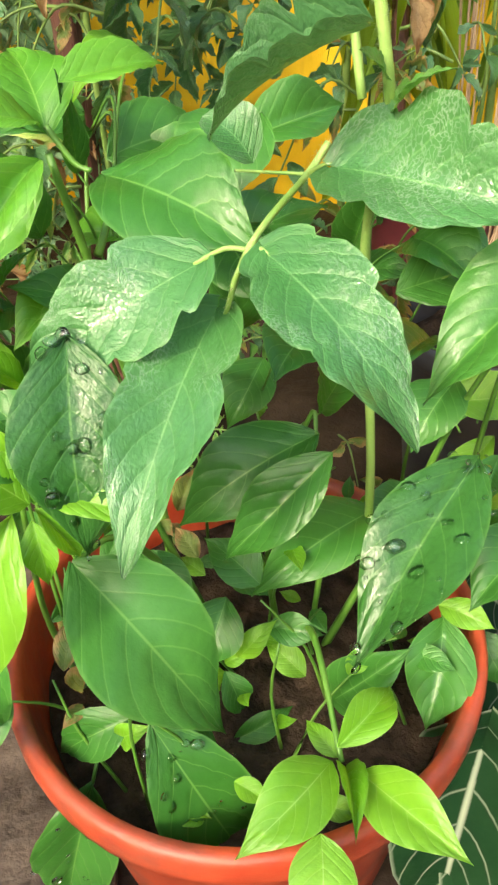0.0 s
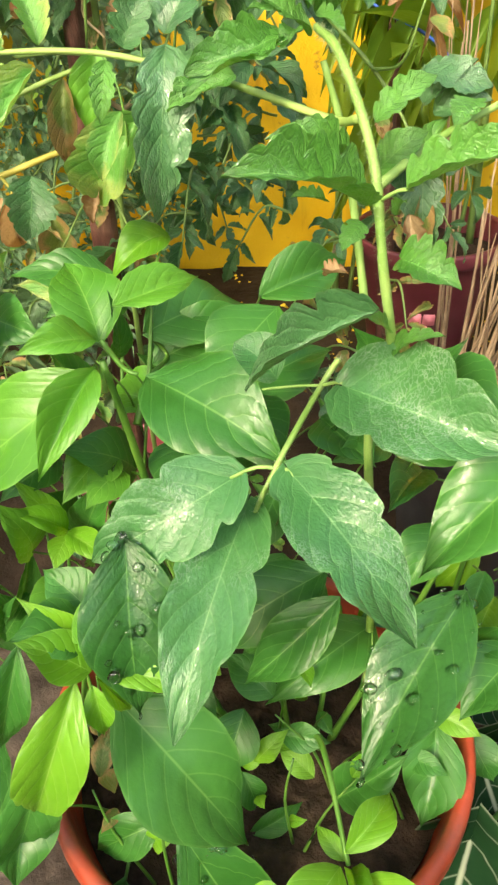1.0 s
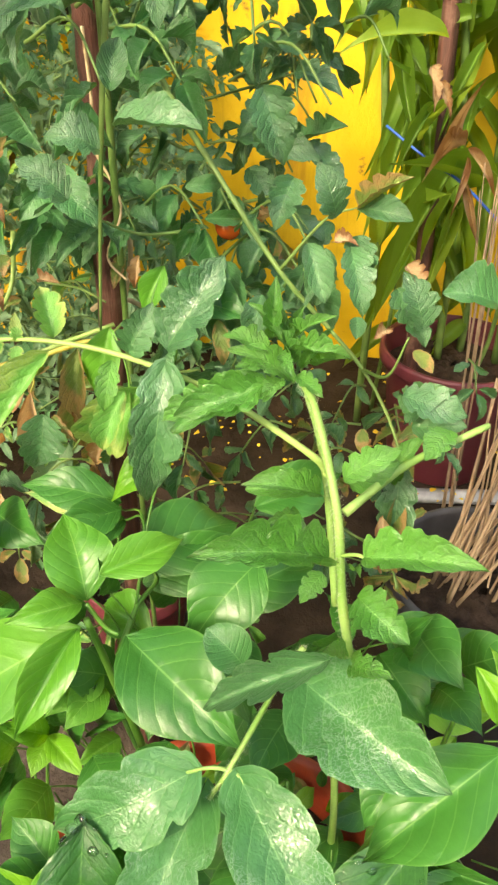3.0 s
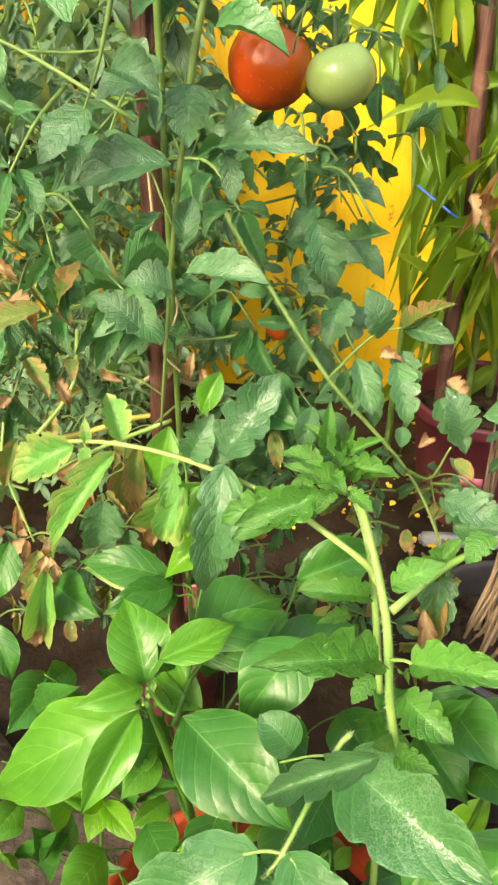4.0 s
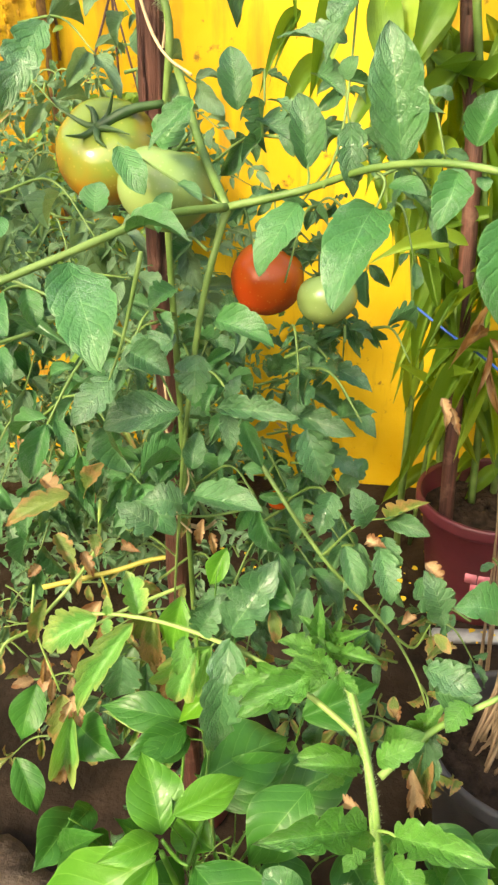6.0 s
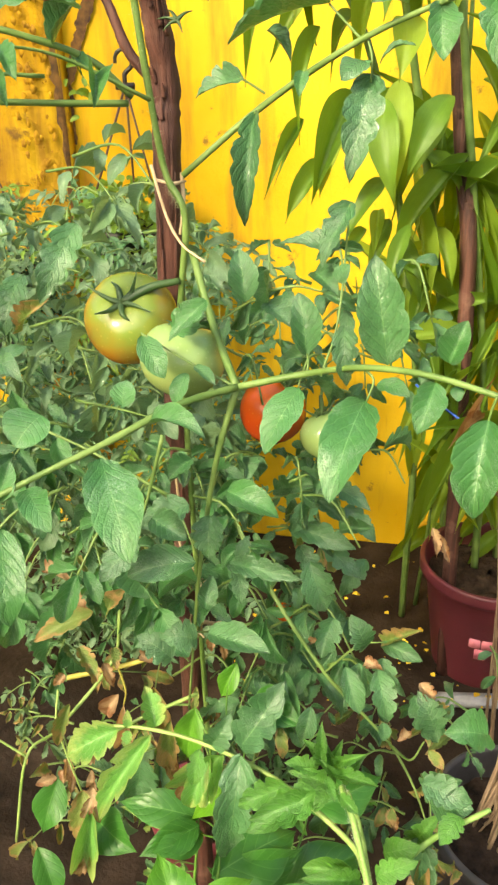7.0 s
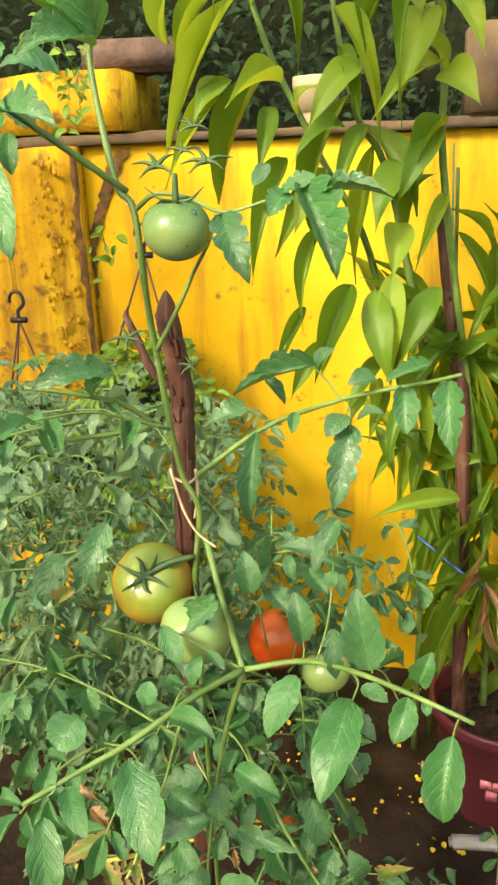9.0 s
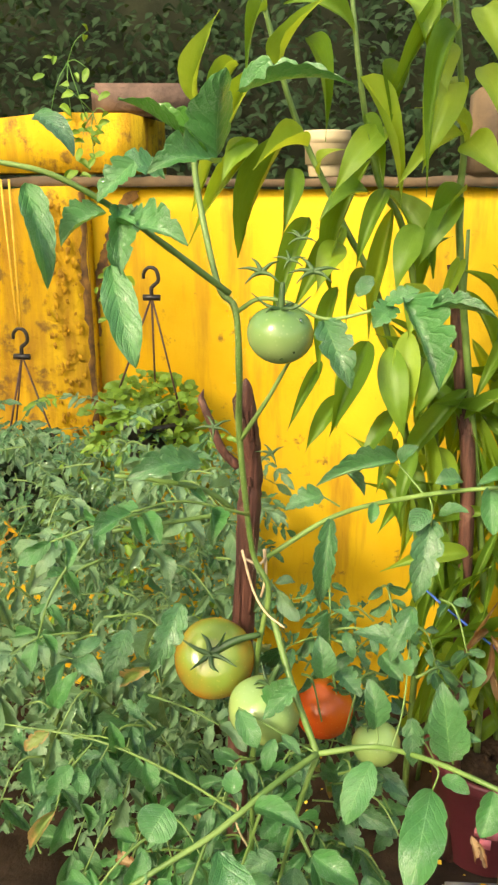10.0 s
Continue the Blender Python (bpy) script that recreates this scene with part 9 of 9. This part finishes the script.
for k in range(12):
    bm = bmesh.new()
    x, y = rng.uniform(0.22, 0.72), rng.uniform(1.5, 1.78)
    off = math.hypot(x - 0.372, y - 1.575)
    if 0.10 < off < 0.20:
        continue
    tube(bm, [(x, y, 0.24 if off < 0.11 else 0.0), (x + 0.02, y - 0.01, 0.5), (x - 0.02 + 0.05 * rng.random(), y, 1.3 + 0.3 * rng.random())], 0.006, 0.0025, 7, 5, 0.05, k)
    part("stem", bm, M_TOMATO_STEM, undergrowth)

leaf(strap_mid, (0.024, 1.450, 1.684), (-0.063, 1.380, 1.570), 0.062, M_STRAP_LIGHT, 'strap', arch=0.16)
leaf(strap_right, (0.160, 1.450, 1.669), (0.044, 1.380, 1.584), 0.052, M_STRAP_LIGHT, 'strap', arch=0.16)
leaf(strap_right, (0.166, 1.450, 1.660), (0.217, 1.380, 1.599), 0.074, M_STRAP_LIGHT, 'strap', arch=0.16)
leaf(strap_right, (0.128, 1.450, 1.749), (0.086, 1.380, 1.611), 0.082, M_STRAP_LIGHT, 'strap', arch=0.16)
leaf(strap_tall, (-0.300, 1.450, 1.723), (-0.257, 1.380, 1.856), 0.039, M_STRAP_LIGHT, 'strap', arch=0.16)
leaf(strap_tall, (-0.103, 1.450, 1.533), (-0.164, 1.380, 1.320), 0.050, M_STRAP, 'strap', arch=0.16)
leaf(strap_mid, (0.014, 1.450, 1.307), (-0.054, 1.380, 1.135), 0.062, M_STRAP, 'strap', arch=0.16)
leaf(strap_mid, (0.055, 1.450, 1.297), (0.087, 1.380, 1.129), 0.067, M_STRAP, 'strap', arch=0.16)
leaf(strap_right, (0.170, 1.450, 1.299), (0.101, 1.380, 1.174), 0.059, M_STRAP, 'strap', arch=0.16)
leaf(strap_right, (0.162, 1.450, 1.567), (0.087, 1.380, 1.451), 0.054, M_STRAP, 'strap', arch=0.16)
leaf(strap_mid, (-0.002, 1.450, 1.581), (-0.089, 1.380, 1.523), 0.053, M_STRAP, 'strap', arch=0.16)
leaf(strap_tall, (-0.073, 1.450, 1.266), (-0.134, 1.380, 1.144), 0.029, M_STRAP, 'strap', arch=0.16)
leaf(strap_tall, (-0.205, 1.450, 1.657), (-0.256, 1.380, 1.591), 0.054, M_STRAP_LIGHT, 'strap', arch=0.16)
leaf(strap_tall, (-0.109, 1.450, 1.652), (-0.199, 1.380, 1.617), 0.046, M_STRAP_LIGHT, 'strap', arch=0.16)
leaf(strap_mid, (0.048, 1.450, 1.878), (0.085, 1.380, 1.775), 0.070, M_STRAP_LIGHT, 'strap', arch=0.16)
leaf(strap_right, (0.177, 1.450, 1.867), (0.212, 1.380, 1.740), 0.079, M_STRAP_LIGHT, 'strap', arch=0.16)
leaf(strap_tall, (-0.048, 1.450, 1.488), (-0.086, 1.380, 1.405), 0.060, M_STRAP_LIGHT, 'strap', arch=0.16)
leaf(strap_mid, (0.092, 1.450, 1.519), (0.053, 1.380, 1.407), 0.065, M_STRAP, 'strap', arch=0.16)
leaf(strap_right, (0.177, 1.450, 1.775), (0.219, 1.380, 1.673), 0.053, M_STRAP_LIGHT, 'strap', arch=0.16)
leaf(strap_tall, (-0.133, 1.450, 1.615), (-0.148, 1.380, 1.502), 0.043, M_STRAP, 'strap', arch=0.16)
leaf(strap_mid, (-0.016, 1.450, 1.200), (-0.099, 1.380, 1.105), 0.045, M_STRAP, 'strap', arch=0.16)
leaf(strap_tall, (-0.185, 1.470, 1.791), (-0.313, 1.410, 1.543), 0.036, M_STRAP_LIGHT, 'strap', arch=0.10)
leaf(strap_tall, (-0.199, 1.470, 1.662), (-0.321, 1.410, 1.486), 0.042, M_STRAP_LIGHT, 'strap', arch=0.10)
leaf(strap_tall, (-0.234, 1.470, 1.788), (-0.290, 1.410, 1.656), 0.028, M_STRAP_LIGHT, 'strap', arch=0.10)
leaf(strap_mid, (0.092, 1.470, 1.413), (0.084, 1.410, 1.321), 0.066, M_STRAP_LIGHT, 'strap', arch=0.14)
leaf(strap_mid, (0.089, 1.470, 1.326), (0.088, 1.410, 1.134), 0.062, M_STRAP_LIGHT, 'strap', arch=0.14)
leaf(strap_mid, (0.001, 1.470, 1.294), (-0.041, 1.410, 1.142), 0.056, M_STRAP_LIGHT, 'strap', arch=0.14)
leaf(strap_right, (0.162, 1.470, 1.284), (0.116, 1.410, 1.173), 0.054, M_STRAP, 'strap', arch=0.14)
leaf(strap_mid, (-0.047, 1.470, 1.405), (-0.078, 1.410, 1.230), 0.038, M_STRAP, 'strap', arch=0.20)
leaf(strap_tall, (-0.074, 1.470, 1.261), (-0.121, 1.410, 1.160), 0.014, M_STRAP, 'strap', arch=0.20)
leaf(strap_mid, (0.037, 1.470, 1.582), (-0.018, 1.410, 1.441), 0.040, M_STRAP, 'strap', arch=0.20)
leaf(strap_right, (0.176, 1.470, 1.579), (0.106, 1.410, 1.464), 0.040, M_STRAP, 'strap', arch=0.20)
leaf(strap_mid, (-0.119, 1.470, 1.825), (-0.076, 1.410, 1.661), 0.036, M_STRAP, 'strap', arch=0.20)
leaf(strap_mid, (0.050, 1.470, 1.783), (0.031, 1.410, 1.689), 0.054, M_STRAP, 'strap', arch=0.14)
leaf(strap_right, (0.106, 1.470, 1.818), (0.120, 1.410, 1.733), 0.066, M_STRAP_LIGHT, 'strap', arch=0.14)
leaf(strap_mid, (0.070, 1.470, 1.167), (0.002, 1.410, 1.057), 0.040, M_STRAP, 'strap', arch=0.20)
leaf(strap_right, (0.123, 1.470, 1.087), (0.087, 1.410, 0.953), 0.036, M_STRAP, 'strap', arch=0.20)
leaf(strap_right, (0.218, 1.350, 0.920), (0.051, 1.300, 0.901), 0.045, M_STRAP_LIGHT, 'strap', arch=0.15)
leaf(strap_side, (0.260, 1.300, 0.782), (0.197, 1.260, 0.737), 0.016, M_HUSK, 'strap', arch=0.25, fold=0.5)
leaf(strap_side, (0.265, 1.300, 0.777), (0.315, 1.260, 0.707), 0.018, M_HUSK, 'strap', arch=0.25, fold=0.5)
leaf(strap_side, (0.266, 1.300, 0.765), (0.247, 1.260, 0.679), 0.012, M_HUSK, 'strap', arch=0.25, fold=0.5)
leaf(strap_side, (0.269, 1.300, 0.729), (0.302, 1.260, 0.633), 0.016, M_HUSK, 'strap', arch=0.25, fold=0.5)
leaf(strap_side, (0.253, 1.300, 0.800), (0.269, 1.260, 0.889), 0.011, M_HUSK, 'strap', arch=0.25, fold=0.5)
leaf(strap_mid, (0.088, 1.550, 1.082), (0.048, 1.500, 0.974), 0.037, M_STRAP, 'strap', arch=0.15)
leaf(strap_mid, (0.120, 1.550, 1.048), (0.155, 1.500, 0.922), 0.040, M_STRAP, 'strap', arch=0.15)
leaf(strap_mid, (0.067, 1.550, 0.995), (0.106, 1.500, 0.879), 0.033, M_STRAP, 'strap', arch=0.15)
leaf(strap_mid, (0.168, 1.550, 0.970), (0.141, 1.500, 0.836), 0.038, M_STRAP, 'strap', arch=0.15)
leaf(strap_mid, (0.042, 1.550, 1.064), (0.007, 1.500, 1.008), 0.031, M_STRAP, 'strap', arch=0.15)
leaf(strap_mid, (0.174, 1.550, 1.066), (0.212, 1.500, 0.959), 0.040, M_STRAP_LIGHT, 'strap', arch=0.15)
leaf(strap_mid, (0.112, 1.550, 0.941), (0.056, 1.500, 0.883), 0.029, M_STRAP, 'strap', arch=0.15)
leaf(strap_mid, (0.158, 1.550, 0.895), (0.225, 1.500, 0.809), 0.034, M_STRAP, 'strap', arch=0.15)
leaf(strap_mid, (0.067, 1.550, 1.098), (0.059, 1.500, 1.018), 0.033, M_STRAP_LIGHT, 'strap', arch=0.15)

cord = thing("blue_cord", (0.236, 1.450, 0.719), "thin blue nylon cord between the canes", "cord")
stalks(cord, "strand", M_BLUE, [([(0.157, 1.500, 0.763), (0.224, 1.450, 0.725), (0.287, 1.400, 0.696), (0.359, 1.400, 0.635)], 0.0028, 0.0028)], "", 6)


# ---- hanging baskets ----
def hanging_basket(hook, feet, bushy, seed, label, leaf_material, cord_top=None):
    """Hook, three cords, a black bowl and a mound of small leaves."""
    rng = random.Random(seed)
    hook = Vector(hook)
    centre = sum((Vector(q) for q in feet), Vector()) / 3
    basket = thing("hanging_basket", centre, label, "hanging basket", "hanging baskets")
    bm = bmesh.new()
    loop = [hook + Vector((0.020 * math.cos(a), 0.0, 0.030 + 0.024 * math.sin(a))) for a in (math.radians(q) for q in (-80, -20, 45, 100, 150, 190))][::-1]
    tube(bm, [hook + Vector((0, 0, -0.02)), hook] + loop[::-1], 0.0055, 0.0045, 8, 4)
    tube(bm, [hook + Vector((-0.022, 0, -0.022)), hook + Vector((0.022, 0, -0.022))], 0.008, 0.008, 8, 2)
    part("hook", bm, M_BLACK, basket)
    for q in feet:
        bm = bmesh.new()
        tube(bm, [hook + Vector((0, 0, -0.02)), Vector(q)], 0.0028, 0.0028, 6, 2)
        part("cord", bm, M_CORD, basket)
    if cord_top:
        bm = bmesh.new()
        for dx in (-0.011, 0.011):
            tube(bm, [Vector(cord_top) + Vector((dx, 0, 0)), hook + Vector((dx * 0.4, 0, 0.05))], 0.003, 0.003, 6, 2)
        part("hanger_cord", bm, M_YELLOW_CORD, basket, "twisted yellow nylon cord")
    bm = bmesh.new()
    r = bushy * 0.62
    spun(bm, [(r * 0.5, -0.14), (r * 0.62, -0.14), (r * 0.95, -0.01), (r * 1.04, 0.0), (r * 1.04, 0.012), (r * 0.94, 0.012), (r * 0.88, -0.02)], 36)
    bmesh.ops.translate(bm, vec=centre, verts=bm.verts)
    part("bowl", bm, M_BLACK, basket)
    bm = bmesh.new()
    for k in range(750):
        a, h = rng.uniform(0, 6.28), rng.random()
        rad = bushy * math.sqrt(rng.random()) * (1.0 if h < 0.7 else 0.7)
        at = centre + Vector((rad * math.cos(a), rad * math.sin(a), 0.10 * (1 - (rad / bushy) ** 2) + rng.uniform(-0.12, 0.03) - (0.13 * rng.random() if rad > bushy * 0.7 else 0)))
        d = Vector((math.cos(a) + rng.uniform(-0.6, 0.6), math.sin(a) + rng.uniform(-0.6, 0.6), rng.uniform(-0.5, 0.8))).normalized()
        size = rng.uniform(0.018, 0.036)
        blade(bm, "round", k, leaf_pose(at, at + d * size, size * 0.7, (rng.uniform(-0.4, 0.4), -0.6, 0.8)), 4, 1)
    tagged(part("foliage", bm, leaf_material, basket), "mound of small round leaves", kind="stuff")
    return basket


hanging_basket((-0.515, 1.930, 1.337), [(-0.640, 1.900, 0.991), (-0.530, 1.990, 0.967), (-0.440, 1.900, 1.006)], 0.17, 3, 'hanging basket of small-leaved herbs on brown cords', M_BASKET_LEAF)
hanging_basket((-0.875, 1.930, 1.175), [(-0.952, 1.900, 0.822), (-0.968, 1.990, 0.786), (-0.762, 1.900, 0.829)], 0.16, 4, 'hanging basket on a yellow nylon cord', M_SHADE_LEAF, (-0.901, 1.990, 1.602))


# ---- beyond the wall ----
def far_bushes():
    rng = random.Random(12)
    bm = bmesh.new()
    for k in range(17000):
        x, y = rng.uniform(-2.4, 2.2), rng.uniform(2.7, 3.5)
        z = rng.uniform(1.1, 2.8) + 0.25 * noise.noise(Vector((x * 2, y, 0)))
        d = Vector((rng.uniform(-1, 1), rng.uniform(-1, 0.4), rng.uniform(-1, 0.5))).normalized()
        size = rng.uniform(0.028, 0.062)
        at = Vector((x, y, z))
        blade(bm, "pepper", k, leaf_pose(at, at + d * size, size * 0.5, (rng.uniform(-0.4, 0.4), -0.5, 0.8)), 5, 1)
    # shade on these leaves comes from their dark base colour
    hedge = part("hedge", bm, M_SHADE_LEAF)
    tagged(hedge, "dense foliage beyond the wall, its shade put into the dark colour", "hedge", kind="stuff")


far_bushes()
# added slab, coloured near black in place of the deep shade there
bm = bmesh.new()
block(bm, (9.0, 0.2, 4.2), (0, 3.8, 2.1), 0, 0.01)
tagged(part("backdrop", bm, M_BACKDROP_SHADE, None, "", False), "near-black slab added behind the hedge to stand in for shade", "backdrop", kind="structure")
bm = bmesh.new()
block(bm, (0.30, 0.13, 0.085), on_wall(-0.62, -0.22, 1.8145), 0.1, 0.012)
for v in bm.verts:
    v.co += Vector((1, 1, 0.6)) * 0.004 * noise.noise(v.co * 14)
tagged(part("brick", bm, M_BRICK), "old weathered brick lying on the yellow wall", "brick")



# ---- dry stalks and litter ----
def straw_bundle(foot, head, count, spread, seed, label):
    rng = random.Random(seed)
    foot, head = Vector(foot), Vector(head)
    bundle = thing("dry_stalks", foot, label, "dry stalks")
    for k in range(count):
        bm = bmesh.new()
        o = Vector((rng.uniform(-1, 1), rng.uniform(-1, 1), 0)) * spread
        q = Vector((rng.uniform(-1, 1), rng.uniform(-1, 1), rng.uniform(-1.4, 0.7))) * spread * 2
        thick = rng.uniform(0.6, 1.5)
        tube(bm, [foot + o, foot.lerp(head, 0.5) + o * 0.5 + q * rng.uniform(0.3, 0.8), head + q], 0.0024 * thick, 0.0010 * thick, 5, 5, 0.1, k)
        part("dry_stalk", bm, M_STRAW, bundle)


straw_bundle((0.275, 0.870, 0.272), (0.355, 0.930, 0.620), 40, 0.042, 2, 'clump of dry brown grass stalks in the black pot')
straw_bundle((0.345, 1.250, 0.015), (0.300, 1.220, 0.770), 8, 0.020, 4, 'tall thin dry grass stalks standing behind the pots')


# ---- unseen tree behind the path, added only to cast shade ----
def added_shade_tree():
    rng = random.Random(77)
    tree = thing("tree", (-2.6, -3.4, 0), "unseen tree added to shade the pots and the wall", "tree")
    bm = bmesh.new()
    tube(bm, [(-2.6, -3.4, -0.05), (-2.5, -3.3, 1.0), (-2.3, -3.0, 2.2), (-1.9, -2.7, 3.1)], 0.11, 0.04, 12, 6, 0.1, 1)
    for k in range(9):
        a = k * 0.7
        tube(bm, [(-2.3, -3.0, 2.2), (-2.0 + 0.4 * math.cos(a), -2.7 + 0.35 * math.sin(a), 2.8), (-1.8 + 1.0 * math.cos(a), -2.45 + 0.8 * math.sin(a), 3.2 + 0.1 * (k % 3))], 0.04, 0.008, 7, 4, 0.1, k)
    tube(bm, [(-2.3, -3.0, 2.2), (-2.5, -1.8, 2.9), (-2.15, -0.1, 3.10)], 0.05, 0.012, 8, 6, 0.1, 30)
    tube(bm, [(-2.3, -1.0, 3.0), (-1.5, -0.5, 3.15), (-0.75, -0.1, 3.12)], 0.03, 0.010, 7, 5, 0.1, 31)
    part("trunk", bm, M_BARK, tree)
    bm = bmesh.new()
    # clusters sit where sun rays to the pots and wall ends pass
    for k in range(520):
        a, r = rng.uniform(0, 6.28), math.sqrt(rng.random())
        if k < 110:
            at = Vector((-1.75 + 1.25 * r * math.cos(a), -2.5 + 0.95 * r * math.sin(a), 3.15 + rng.uniform(-0.3, 0.3)))
        elif k > 400:
            at = Vector((-0.72 + 0.36 * r * math.cos(a), -0.08 + 0.40 * r * math.sin(a), 3.12 + rng.uniform(-0.2, 0.2)))
        else:
            at = Vector((-2.12 + 0.52 * r * math.cos(a), -0.10 + 0.60 * r * math.sin(a), 3.10 + rng.uniform(-0.25, 0.25)))
        d = Vector((rng.uniform(-1, 1), rng.uniform(-1, 1), rng.uniform(-0.6, 0.2))).normalized()
        size = rng.uniform(0.10, 0.19)
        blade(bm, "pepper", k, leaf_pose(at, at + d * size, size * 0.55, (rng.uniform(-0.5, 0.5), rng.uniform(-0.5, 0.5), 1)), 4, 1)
    tagged(part("crown", bm, M_SHADE_LEAF, tree), "crown of many leaves", kind="stuff")


added_shade_tree()

# ---- litter ----
rng = random.Random(9)
bm = bmesh.new()
for k in range(210):
    at = Vector((rng.uniform(-0.3, 0.75), rng.uniform(1.35, 1.98), 0.022 + rng.uniform(0, 0.01)))
    d = Vector((rng.uniform(-1, 1), rng.uniform(-1, 1), rng.uniform(0, 0.3))).normalized()
    size = 0.006 + 0.014 * rng.random() ** 2
    blade(bm, "round", k, leaf_pose(at, at + d * size, size * 0.8, (rng.uniform(-0.3, 0.3), rng.uniform(-0.3, 0.3), 1)), 3, 1)
tagged(part("fallen_petals", bm, M_PETAL), "fallen yellow petals scattered on damp earth", "petals", kind="stuff")



# ---- weeds and stones on the wall ----
def wall_weed(at, spread, count, seed):
    rng = random.Random(seed)
    at = Vector(at)
    weed = thing("wall_weed", at, "small green weed growing from the wall", "weed", "weeds on the wall")
    for k in range(count):
        top = at + Vector((rng.uniform(-1, 1) * spread * 0.5, -0.02 - 0.02 * rng.random(), rng.uniform(-1.0, 0.5) * spread))
        if k % 3 == 0:
            bm = bmesh.new()
            tube(bm, [at, at.lerp(top, 0.5) + Vector((0, -0.015, 0.01)), top], 0.0016, 0.0008, 5, 3)
            part("stem", bm, M_PEPPER_STEM, weed)
        size = rng.uniform(0.020, 0.042)
        d = Vector((rng.uniform(-1, 1), -0.3, rng.uniform(-0.9, 0.3))).normalized()
        leaf(weed, top, top + d * size, size * 0.5, M_BASKET_LEAF, "round")


wall_weed((-0.666, 2.020, 1.760), 0.14, 14, 60)
wall_weed((-0.646, 2.020, 1.340), 0.10, 11, 61)
wall_weed((-0.782, 2.200, 1.901), 0.15, 14, 62)
wall_weed((-0.667, 2.020, 1.684), 0.08, 8, 63)
flower_pot("flower_pot", -0.083, 2.100, 0.062, 0.11, M_CREAM, "small cream-painted pot on the yellow wall", False, 0.03).location.z = 1.608
bm = bmesh.new()
block(bm, (0.20, 0.12, 0.20), (0.372, 2.080, 1.708), 0.0, 0.008)
tagged(part("crate", bm, M_TOP), "pale box standing on the wall behind canes", "box")
